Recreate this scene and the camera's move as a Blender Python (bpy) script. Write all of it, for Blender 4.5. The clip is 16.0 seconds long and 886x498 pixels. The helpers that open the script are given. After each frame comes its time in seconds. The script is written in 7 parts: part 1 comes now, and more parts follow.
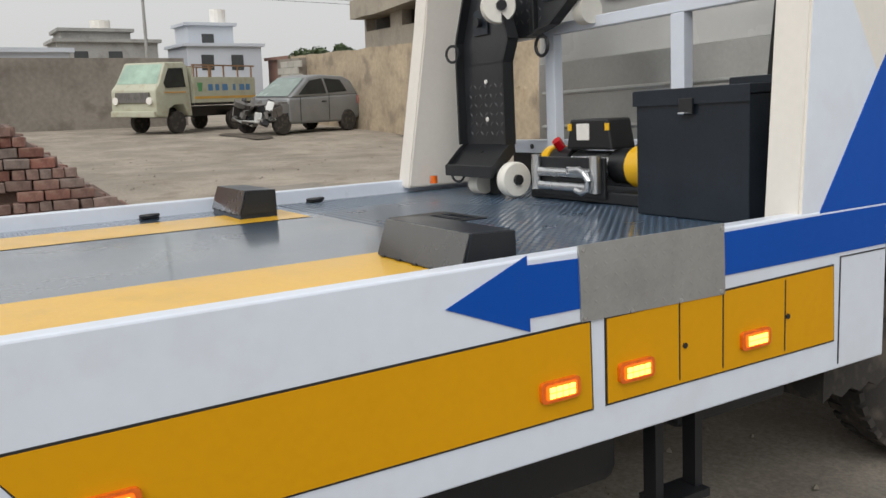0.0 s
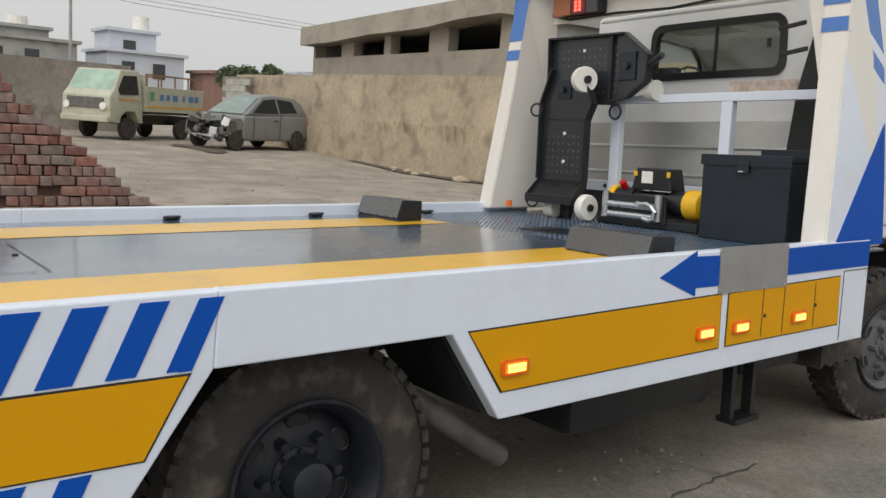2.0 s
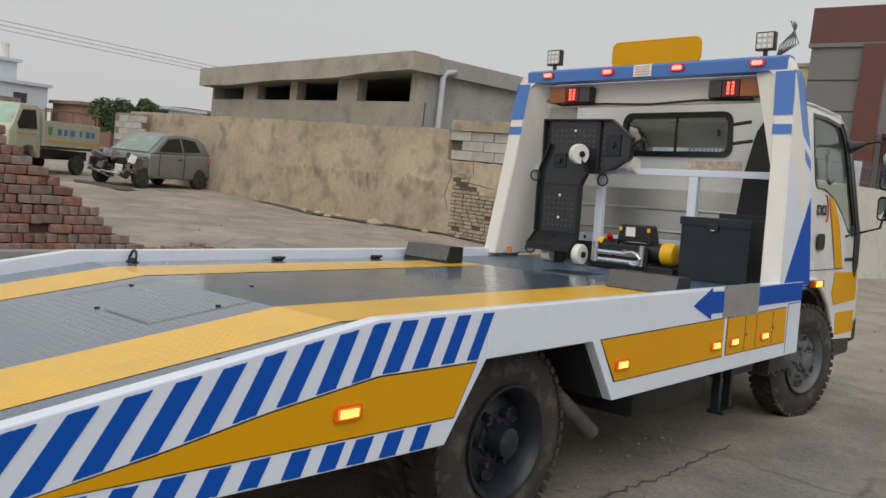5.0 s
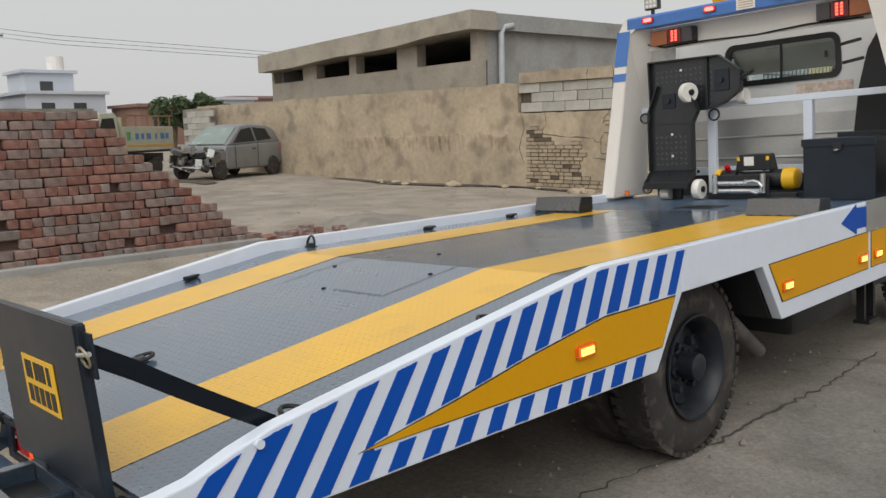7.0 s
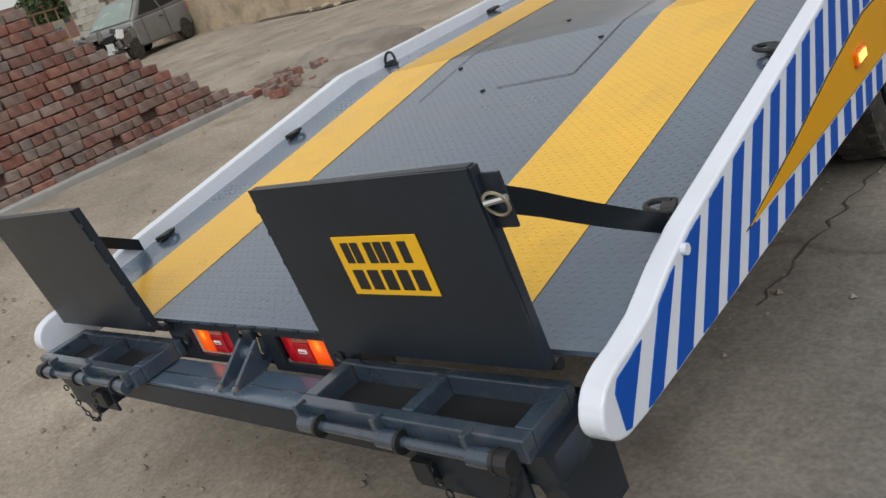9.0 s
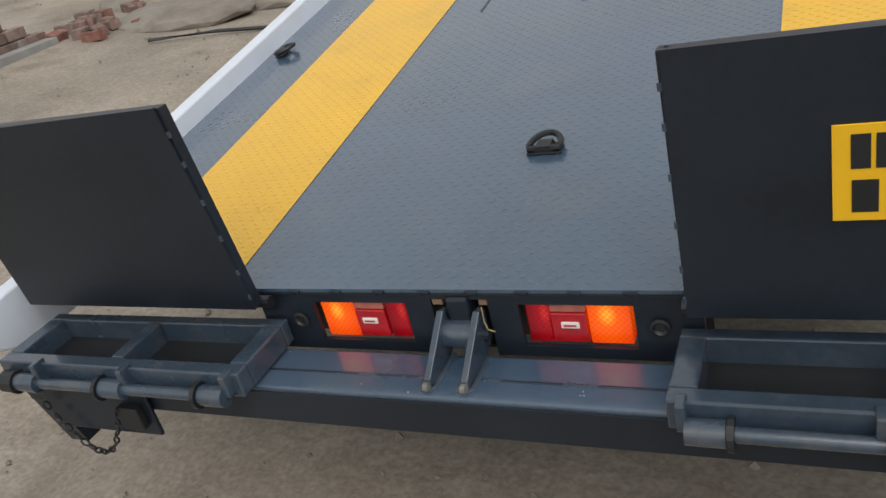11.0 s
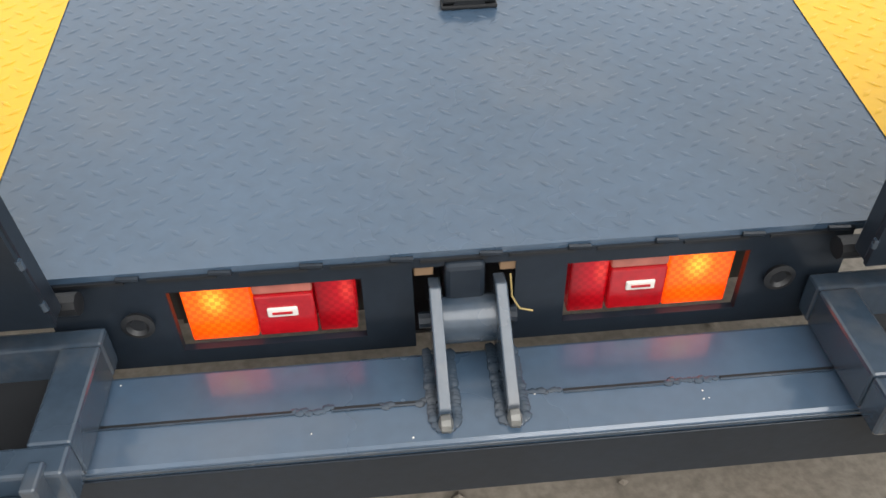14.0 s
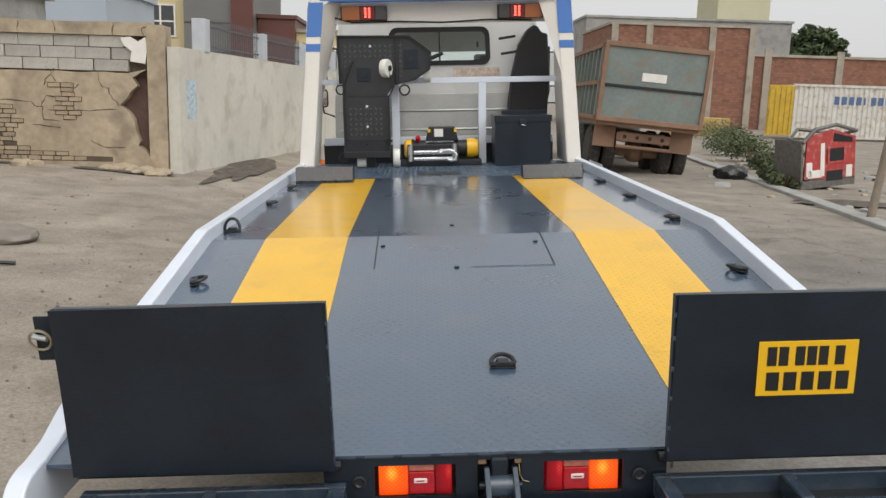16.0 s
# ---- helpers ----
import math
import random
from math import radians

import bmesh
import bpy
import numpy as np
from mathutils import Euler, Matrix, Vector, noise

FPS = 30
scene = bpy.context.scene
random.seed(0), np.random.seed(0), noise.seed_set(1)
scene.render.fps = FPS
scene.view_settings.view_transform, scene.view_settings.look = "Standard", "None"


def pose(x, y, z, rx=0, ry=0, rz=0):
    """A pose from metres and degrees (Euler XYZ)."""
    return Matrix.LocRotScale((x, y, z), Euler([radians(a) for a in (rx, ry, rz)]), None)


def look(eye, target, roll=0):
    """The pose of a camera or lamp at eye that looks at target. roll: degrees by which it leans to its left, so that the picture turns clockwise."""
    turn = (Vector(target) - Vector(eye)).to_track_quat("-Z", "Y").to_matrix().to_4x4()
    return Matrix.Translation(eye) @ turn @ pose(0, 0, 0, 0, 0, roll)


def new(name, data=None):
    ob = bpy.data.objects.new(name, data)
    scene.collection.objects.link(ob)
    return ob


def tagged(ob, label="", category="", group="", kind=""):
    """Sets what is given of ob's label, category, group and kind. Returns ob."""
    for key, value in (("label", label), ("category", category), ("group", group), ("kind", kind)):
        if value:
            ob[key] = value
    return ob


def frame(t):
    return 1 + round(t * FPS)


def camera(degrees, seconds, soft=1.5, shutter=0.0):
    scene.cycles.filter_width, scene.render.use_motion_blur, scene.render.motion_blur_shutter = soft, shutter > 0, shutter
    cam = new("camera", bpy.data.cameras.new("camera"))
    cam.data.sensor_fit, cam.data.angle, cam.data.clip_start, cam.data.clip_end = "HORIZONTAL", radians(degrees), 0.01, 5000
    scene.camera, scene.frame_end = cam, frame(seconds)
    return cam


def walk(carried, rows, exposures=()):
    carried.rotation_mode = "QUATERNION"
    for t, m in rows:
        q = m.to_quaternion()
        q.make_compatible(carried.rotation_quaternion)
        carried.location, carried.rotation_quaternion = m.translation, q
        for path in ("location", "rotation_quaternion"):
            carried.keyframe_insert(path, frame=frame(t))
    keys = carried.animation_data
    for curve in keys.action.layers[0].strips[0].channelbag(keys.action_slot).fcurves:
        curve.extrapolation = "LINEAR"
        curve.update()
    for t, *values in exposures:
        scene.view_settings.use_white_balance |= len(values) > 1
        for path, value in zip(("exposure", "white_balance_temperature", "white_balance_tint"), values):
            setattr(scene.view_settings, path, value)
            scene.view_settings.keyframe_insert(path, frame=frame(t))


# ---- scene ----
cam = camera(56.5, 16.0)
PATH = [
    (0, (2.716, 3.223, 1.453), (1.022, 4.212, 1.066), -1.0),
    (0.5, (2.856, 2.806, 1.468), (1.152, 3.777, 1.076), 0.7),
    (1, (2.938, 2.385, 1.460), (1.245, 3.364, 1.042), 2.9),
    (1.5, (3.105, 2.018, 1.482), (1.418, 3.011, 1.072), 2.8),
    (2, (3.132, 1.613, 1.5), (1.565, 2.817, 1.191), 4.2),
    (2.5, (3.191, 1.275, 1.545), (1.728, 2.622, 1.331), 4.4),
    (3, (3.281, 1.020, 1.604), (1.864, 2.421, 1.433), 3.4),
    (3.5, (3.205, 0.695, 1.592), (1.807, 2.119, 1.459), 3.7),
    (6, (3.268, -0.409, 1.534), (1.939, 1.063, 1.28), 6.5),
    (6.5, (3.304, -0.564, 1.59), (1.982, 0.909, 1.306), 2.0),
    (7, (3.067, -0.74, 1.573), (1.625, 0.616, 1.282), -1.4),
    (7.5, (2.813, -0.85, 1.527), (1.44, 0.51, 1.012), -9.4),
    (8, (2.578, -0.822, 1.55), (1.216, 0.521, 0.966), -16.0),
    (8.5, (2.303, -0.91, 1.521), (0.934, 0.373, 0.828), -18.8),
    (9, (1.99, -1.117, 1.552), (0.679, 0.2, 0.813), -18.3),
    (9.5, (1.634, -1.188, 1.505), (0.428, 0.214, 0.744), -16.2),
    (10, (1.258, -1.319, 1.479), (0.111, 0.119, 0.693), -15.6),
    (12.5, (0.053, -0.561, 1.17), (-0.122, 0.909, -0.176), -4.3),
    (13, (0.012, -0.352, 1.063), (-0.126, 0.832, -0.544), -5.3),
    (13.5, (-0.018, -0.352, 1.084), (-0.053, 0.804, -0.547), -1.4),
    (14, (-0.103, -0.678, 1.231), (0.066, 0.844, -0.056), 2.0),
    (14.5, (-0.143, -1.091, 1.398), (0.071, 0.688, 0.511), 1.7),
    (15, (-0.151, -1.522, 1.521), (-0.041, 0.376, 0.898), -0.2),
    (15.5, (-0.255, -1.876, 1.544), (-0.165, 0.071, 1.097), -0.2),
    (16, (-0.243, -2.042, 1.564), (-0.172, -0.076, 1.204), 1.7),
]
walk(cam, [(t, look(eye, target, roll)) for t, eye, target, roll in PATH],
     exposures=[(0, 0.32), (1.5, 0.34), (2.2, 0.24), (3.5, 0.1), (6, 0.15), (7.5, 0.22), (8.5, 0.16), (10, 0.14), (11.5, 0.2), (12.5, 0.38), (13, 1.25), (13.5, 1.35), (14, 0.88), (14.5, 0.55), (15.1, 0.48), (16, 0.36)])


# ---- world, sun, exposure ----
world = bpy.data.worlds.new("overcast_evening")
scene.world = world
world.use_nodes = True
wn, wl = world.node_tree.nodes, world.node_tree.links
wn.clear()
sky = wn.new("ShaderNodeTexSky")
sky.sky_type, sky.sun_disc = "NISHITA", False
sky.sun_elevation, sky.sun_rotation = radians(38), radians(200)
sky.air_density, sky.dust_density = 1.0, 4.0
pale = wn.new("ShaderNodeHueSaturation")
pale.inputs["Saturation"].default_value = 0.25
cover = wn.new("ShaderNodeMix")
cover.data_type = "RGBA"
cover.inputs[0].default_value = 0.82
cover.inputs[7].default_value = (5.85, 5.9, 5.85, 1)
back = wn.new("ShaderNodeBackground")
back.inputs["Strength"].default_value = 0.1
wout = wn.new("ShaderNodeOutputWorld")
wl.new(sky.outputs[0], pale.inputs["Color"])
wl.new(pale.outputs[0], cover.inputs[6])
wl.new(cover.outputs[2], back.inputs["Color"])
wl.new(back.outputs[0], wout.inputs["Surface"])
sun = new("sun", bpy.data.lights.new("sun", "SUN"))
sun.data.energy, sun.data.angle, sun.data.color = 1.6, radians(60), (1.0, 0.985, 0.96)
sun.matrix_world = look((9, -10, 17), (0, 0, 0))


# ---- materials ----
def mat(name, color, rough=0.5, metal=0.0, vary=0.15, scale=3.0, fine=40.0, bump=0.1, coat=0.0, dirt=None, dirt_amount=0.0, depth=0.004, spec=0.5):
    """A painted, stone or metal surface: two scales of colour change, fine relief, optional dirt patches."""
    m = bpy.data.materials.new(name)
    m.use_nodes = True
    n, l = m.node_tree.nodes, m.node_tree.links
    b = n["Principled BSDF"]
    co = n.new("ShaderNodeTexCoord")
    big, small = n.new("ShaderNodeTexNoise"), n.new("ShaderNodeTexNoise")
    for tex, s, d in ((big, scale, 5), (small, fine, 4)):
        tex.inputs["Scale"].default_value, tex.inputs["Detail"].default_value = s, d
        l.new(co.outputs["Object"], tex.inputs["Vector"])
    both = n.new("ShaderNodeMath")
    both.operation = "MULTIPLY_ADD"
    both.inputs[1].default_value = 0.35
    l.new(small.outputs["Fac"], both.inputs[0])
    part_big = n.new("ShaderNodeMath")
    part_big.operation = "MULTIPLY"
    part_big.inputs[1].default_value = 0.65
    l.new(big.outputs["Fac"], part_big.inputs[0])
    l.new(part_big.outputs[0], both.inputs[2])
    ramp = n.new("ShaderNodeMapRange")
    ramp.inputs["From Min"].default_value, ramp.inputs["From Max"].default_value = 0.3, 0.7
    ramp.inputs["To Min"].default_value, ramp.inputs["To Max"].default_value = 1 - vary, 1 + vary
    l.new(both.outputs[0], ramp.inputs["Value"])
    tint = n.new("ShaderNodeMix")
    tint.data_type, tint.blend_type = "RGBA", "MULTIPLY"
    tint.inputs[0].default_value = 1.0
    tint.inputs[6].default_value = (*color, 1)
    l.new(ramp.outputs[0], tint.inputs[7])
    last = tint.outputs[2]
    if dirt:
        spot = n.new("ShaderNodeTexNoise")
        spot.inputs["Scale"].default_value, spot.inputs["Detail"].default_value = scale * 2.3, 8
        l.new(co.outputs["Object"], spot.inputs["Vector"])
        cut = n.new("ShaderNodeMapRange")
        cut.inputs["From Min"].default_value, cut.inputs["From Max"].default_value = 0.52, 0.68
        cut.inputs["To Max"].default_value = dirt_amount
        l.new(spot.outputs["Fac"], cut.inputs["Value"])
        over = n.new("ShaderNodeMix")
        over.data_type = "RGBA"
        over.inputs[7].default_value = (*dirt, 1)
        l.new(cut.outputs[0], over.inputs[0])
        l.new(last, over.inputs[6])
        last = over.outputs[2]
    l.new(last, b.inputs["Base Color"])
    rr = n.new("ShaderNodeMapRange")
    rr.inputs["To Min"].default_value, rr.inputs["To Max"].default_value = max(rough - 0.12, 0.03), min(rough + 0.12, 1)
    l.new(big.outputs["Fac"], rr.inputs["Value"])
    l.new(rr.outputs[0], b.inputs["Roughness"])
    b.inputs["Metallic"].default_value = metal
    b.inputs["Specular IOR Level"].default_value = spec
    b.inputs["Coat Weight"].default_value = coat
    b.inputs["Coat Roughness"].default_value = 0.12
    if bump:
        bp = n.new("ShaderNodeBump")
        bp.inputs["Strength"].default_value, bp.inputs["Distance"].default_value = bump, depth
        l.new(both.outputs[0], bp.inputs["Height"])
        l.new(bp.outputs[0], b.inputs["Normal"])
    return m


def random_tint(m, amount=0.3, hue=0.0):
    """Lets each object of its own take a slightly different shade."""
    n, l = m.node_tree.nodes, m.node_tree.links
    b = n["Principled BSDF"]
    src = b.inputs["Base Color"].links[0].from_socket
    info, hs = n.new("ShaderNodeObjectInfo"), n.new("ShaderNodeHueSaturation")
    mr = n.new("ShaderNodeMapRange")
    mr.inputs["To Min"].default_value, mr.inputs["To Max"].default_value = 1 - amount, 1 + amount
    l.new(info.outputs["Random"], mr.inputs["Value"])
    l.new(mr.outputs[0], hs.inputs["Value"])
    if hue:
        mh = n.new("ShaderNodeMapRange")
        mh.inputs["To Min"].default_value, mh.inputs["To Max"].default_value = 0.5 + hue, 0.5 - hue
        sh = n.new("ShaderNodeMath")
        sh.operation = "FRACT"
        sc = n.new("ShaderNodeMath")
        sc.operation = "MULTIPLY"
        sc.inputs[1].default_value = 7.31
        l.new(info.outputs["Random"], sc.inputs[0])
        l.new(sc.outputs[0], sh.inputs[0])
        ms = n.new("ShaderNodeMapRange")
        ms.inputs["To Min"].default_value, ms.inputs["To Max"].default_value = 0.45, 1.1
        l.new(sh.outputs[0], mh.inputs["Value"])
        l.new(sh.outputs[0], ms.inputs["Value"])
        l.new(mh.outputs[0], hs.inputs["Hue"])
        l.new(ms.outputs[0], hs.inputs["Saturation"])
    l.new(src, hs.inputs["Color"])
    l.new(hs.outputs[0], b.inputs["Base Color"])
    return m


def glow(name, color, strength, base=None):
    m = bpy.data.materials.new(name)
    m.use_nodes = True
    b = m.node_tree.nodes["Principled BSDF"]
    b.inputs["Base Color"].default_value = (*(base or color), 1)
    b.inputs["Emission Color"].default_value = (*color, 1)
    b.inputs["Emission Strength"].default_value = strength
    b.inputs["Roughness"].default_value = 0.2
    return m


def glass(name, color=(0.85, 0.9, 0.88), rough=0.02):
    m = bpy.data.materials.new(name)
    m.use_nodes = True
    n, l = m.node_tree.nodes, m.node_tree.links
    out = n["Material Output"]
    tr, gl, mx = n.new("ShaderNodeBsdfTransparent"), n.new("ShaderNodeBsdfGlossy"), n.new("ShaderNodeMixShader")
    tr.inputs["Color"].default_value = (*color, 1)
    gl.inputs["Roughness"].default_value = rough
    fr, pw, sc = n.new("ShaderNodeLayerWeight"), n.new("ShaderNodeMath"), n.new("ShaderNodeMath")
    fr.inputs["Blend"].default_value = 0.5
    pw.operation, sc.operation = "POWER", "MULTIPLY_ADD"
    pw.inputs[1].default_value, sc.inputs[1].default_value, sc.inputs[2].default_value = 4.0, 0.5, 0.03
    l.new(fr.outputs["Facing"], pw.inputs[0])
    l.new(pw.outputs[0], sc.inputs[0])
    l.new(sc.outputs[0], mx.inputs[0])
    l.new(tr.outputs[0], mx.inputs[1])
    l.new(gl.outputs[0], mx.inputs[2])
    l.new(mx.outputs[0], out.inputs["Surface"])
    return m


WHITE = mat("white_gloss_paint", (0.70, 0.75, 0.84), 0.32, vary=0.04, scale=2, fine=25, bump=0.05, coat=0.3, dirt=(0.5, 0.47, 0.42), dirt_amount=0.12)
BLUE = mat("blue_vinyl", (0.002, 0.072, 0.40), 0.5, vary=0.06, bump=0.03, spec=0.2)
LIGHTBLUE = mat("light_blue_paint", (0.055, 0.17, 0.48), 0.33, vary=0.06, bump=0.03, coat=0.3)
YELLOW = mat("yellow_vinyl", (0.66, 0.315, 0.002), 0.45, vary=0.05, scale=1.5, bump=0.04, spec=0.2)
LANE = mat("yellow_deck_paint", (0.80, 0.455, 0.022), 0.32, vary=0.08, scale=2.5, fine=60, bump=0.15, coat=0.35, dirt=(0.45, 0.27, 0.05), dirt_amount=0.2)
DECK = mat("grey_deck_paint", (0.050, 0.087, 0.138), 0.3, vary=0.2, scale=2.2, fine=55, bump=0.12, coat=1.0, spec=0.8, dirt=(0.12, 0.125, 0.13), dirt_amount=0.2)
DECK.node_tree.nodes["Principled BSDF"].inputs["Coat Roughness"].default_value = 0.1
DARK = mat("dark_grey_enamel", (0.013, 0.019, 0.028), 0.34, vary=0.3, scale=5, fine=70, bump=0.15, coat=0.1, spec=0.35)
FRAME = mat("blue_grey_enamel", (0.036, 0.055, 0.080), 0.26, vary=0.25, scale=7, fine=80, bump=0.3, coat=0.7, dirt=(0.12, 0.115, 0.11), dirt_amount=0.3)
BLACK = mat("black_steel", (0.014, 0.015, 0.017), 0.42, vary=0.2, scale=8, bump=0.2)
RUBBER = mat("dusty_tyre_rubber", (0.034, 0.030, 0.027), 0.82, vary=0.25, scale=5, fine=70, bump=0.4, dirt=(0.15, 0.12, 0.095), dirt_amount=0.5)
RIM = mat("black_rim_paint", (0.014, 0.017, 0.024), 0.42, vary=0.25, scale=9, bump=0.25, dirt=(0.05, 0.045, 0.042), dirt_amount=0.4, spec=0.4)
RIMGREY = mat("grey_rim_paint", (0.105, 0.112, 0.112), 0.5, vary=0.2, scale=9, bump=0.2, dirt=(0.1, 0.09, 0.08), dirt_amount=0.4)
STEEL = mat("bright_steel", (0.62, 0.63, 0.64), 0.28, 0.95, vary=0.1, bump=0.08)
ALU = mat("worn_aluminium_sheet", (0.55, 0.55, 0.53), 0.36, 0.75, vary=0.12, scale=4, fine=60, bump=0.15)
CHECKER = mat("grey_chequer_sheet", (0.38, 0.38, 0.37), 0.42, 0.55, vary=0.12, scale=8, fine=60, bump=0.2)
CAB = mat("white_cab_paint", (0.72, 0.72, 0.70), 0.3, vary=0.04, scale=2, bump=0.03, coat=0.4, dirt=(0.5, 0.47, 0.42), dirt_amount=0.12)
CREAM = mat("cream_post_paint", (0.76, 0.72, 0.66), 0.4, vary=0.05, scale=2, bump=0.05)
GLASS = glass("clear_glass", (0.93, 0.96, 0.945))
TINT = mat("dark_trim", (0.012, 0.012, 0.013), 0.35, vary=0.1, bump=0.05)
RED_LENS = mat("red_lens", (0.45, 0.006, 0.012), 0.18, vary=0.2, scale=30, fine=120, bump=0.3, coat=0.5)
AMBER_LENS = mat("amber_lens", (0.75, 0.14, 0.008), 0.18, vary=0.2, scale=30, fine=120, bump=0.3, coat=0.5)
CLEAR_LENS = mat("pink_clear_lens", (0.5, 0.16, 0.12), 0.2, vary=0.2, scale=40, bump=0.3)
AMBER_ON = glow("amber_light_on", (1.0, 0.50, 0.07), 3.6)
AMBER_SOFT = glow("amber_bulb_glow", (1.0, 0.2, 0.01), 0.55, (0.75, 0.14, 0.01))
def bulb_lens(name, hot, mid, edge, centre, strength):
    """A ribbed lens with a bulb behind it: brightest at the bulb, dull towards the rim."""
    m = glow(name, mid, strength, edge)
    n, l = m.node_tree.nodes, m.node_tree.links
    b = n["Principled BSDF"]
    co, dist = n.new("ShaderNodeTexCoord"), n.new("ShaderNodeVectorMath")
    flat = n.new("ShaderNodeVectorMath")
    flat.operation = "MULTIPLY"
    flat.inputs[1].default_value = (1.0, 0.0, 0.8)
    dist.operation = "DISTANCE"
    dist.inputs[1].default_value = (centre[0], 0, centre[1] * 0.8)
    ramp = n.new("ShaderNodeValToRGB")
    ramp.color_ramp.elements[0].position, ramp.color_ramp.elements[0].color = 0.04, (*hot, 1)
    ramp.color_ramp.elements[1].position, ramp.color_ramp.elements[1].color = 0.75, (*edge, 1)
    k = ramp.color_ramp.elements.new(0.24)
    k.color = (*mid, 1)
    ck = n.new("ShaderNodeTexChecker")
    ck.inputs["Scale"].default_value = 170
    ck.inputs["Color1"].default_value, ck.inputs["Color2"].default_value = (1, 1, 1, 1), (0.66, 0.6, 0.6, 1)
    mul = n.new("ShaderNodeMix")
    mul.data_type, mul.blend_type = "RGBA", "MULTIPLY"
    mul.inputs[0].default_value = 1.0
    l.new(co.outputs["Generated"], flat.inputs[0])
    l.new(flat.outputs[0], dist.inputs[0])
    l.new(dist.outputs["Value"], ramp.inputs[0])
    l.new(co.outputs["Object"], ck.inputs["Vector"])
    l.new(ramp.outputs[0], mul.inputs[6])
    l.new(ck.outputs["Color"], mul.inputs[7])
    l.new(mul.outputs[2], b.inputs["Emission Color"])
    return m


AMBER_BULB = bulb_lens("amber_bulb_lens", (1.0, 0.60, 0.05), (1.0, 0.17, 0.004), (0.62, 0.035, 0.001), (0.45, 0.72), 0.68)
RED_BULB = bulb_lens("red_bulb_lens", (1.0, 0.06, 0.04), (0.55, 0.004, 0.012), (0.16, 0.0015, 0.004), (0.8, 0.75), 0.45)
AMBER_HOT = glow("amber_bulb_spot", (1.0, 0.55, 0.05), 3.0)
RED_ON = glow("red_light_on", (1.0, 0.055, 0.045), 9.0, (0.5, 0.01, 0.01))
RED_LED = glow("red_led_on", (1.0, 0.10, 0.06), 2.6, (0.5, 0.01, 0.01))
PALE = mat("off_white_print", (0.78, 0.75, 0.7), 0.6, vary=0.1, bump=0.0)
NYLON = mat("white_nylon", (0.72, 0.70, 0.64), 0.45, vary=0.08, bump=0.05)
YPLASTIC = mat("yellow_plastic", (0.85, 0.48, 0.01), 0.35, vary=0.05, bump=0.03, coat=0.2)
BRASS = mat("zinc_pin", (0.45, 0.40, 0.28), 0.35, 0.8, vary=0.1, bump=0.05)
TRUCK = Matrix.Translation((1.12, 0, 0)) @ pose(0, 0, 0, 0, -2.7, 0) @ Matrix.Translation((-1.09, 2.4, 0)) @ pose(0, 0, 0, 0.6, 0, 0) @ Matrix.Translation((0, -2.4, 0))


# ---- mesh helpers ----
def mesh_from(bm, name, material, smooth=False):
    bmesh.ops.recalc_face_normals(bm, faces=bm.faces[:])
    me = bpy.data.meshes.new(name)
    bm.to_mesh(me)
    bm.free()
    for m in material if isinstance(material, (list, tuple)) else [material]:
        me.materials.append(m)
    if smooth:
        me.shade_smooth()
        me.set_sharp_from_angle(angle=radians(38))
    return me


def part(name, bm, material, parent, label="", smooth=False):
    ob = new(name, mesh_from(bm, name, material, smooth))
    ob.parent = parent
    return tagged(ob, label)


def thing(name, m, label, category, group=""):
    ob = new(name)
    ob.matrix_world = m
    return tagged(ob, label, category, group)


def single(name, bm, material, label, category, group="", m=None, smooth=False, kind=""):
    ob = new(name, mesh_from(bm, name, material, smooth))
    if m is not None:
        ob.matrix_world = m
    return tagged(ob, label, category, group, kind)


def box(x0, x1, y0, y1, z0, z1, bevel=0.0, bm=None, m=None):
    own = bmesh.new()
    bmesh.ops.create_cube(own, size=1, matrix=Matrix.LocRotScale(((x0 + x1) / 2, (y0 + y1) / 2, (z0 + z1) / 2), None, (abs(x1 - x0), abs(y1 - y0), abs(z1 - z0))))
    if bevel:
        bmesh.ops.bevel(own, geom=own.edges[:], offset=bevel, segments=2, affect="EDGES", profile=0.5)
    return merge(own, bm, m)


def merge(own, bm=None, m=None):
    if m is not None:
        own.transform(m)
    if bm is None:
        return own
    me = bpy.data.meshes.new("tmp")
    own.to_mesh(me)
    own.free()
    bm.from_mesh(me)
    bpy.data.meshes.remove(me)
    return bm


def prism(poly, a0, a1, axis="x", bevel=0.0, bm=None, m=None):
    """A polygon drawn in the plane across the axis, pulled along it from a0 to a1."""
    own = bmesh.new()
    put = {"x": lambda a, p: (a, p[0], p[1]), "y": lambda a, p: (p[0], a, p[1]), "z": lambda a, p: (p[0], p[1], a)}[axis]
    lo = [own.verts.new(put(a0, p)) for p in poly]
    hi = [own.verts.new(put(a1, p)) for p in poly]
    own.faces.new(lo)
    own.faces.new(hi[::-1])
    for i in range(len(poly)):
        j = (i + 1) % len(poly)
        own.faces.new((lo[i], hi[i], hi[j], lo[j]))
    if bevel:
        bmesh.ops.recalc_face_normals(own, faces=own.faces[:])
        bmesh.ops.bevel(own, geom=own.edges[:], offset=bevel, segments=2, affect="EDGES", profile=0.5)
    return merge(own, bm, m)


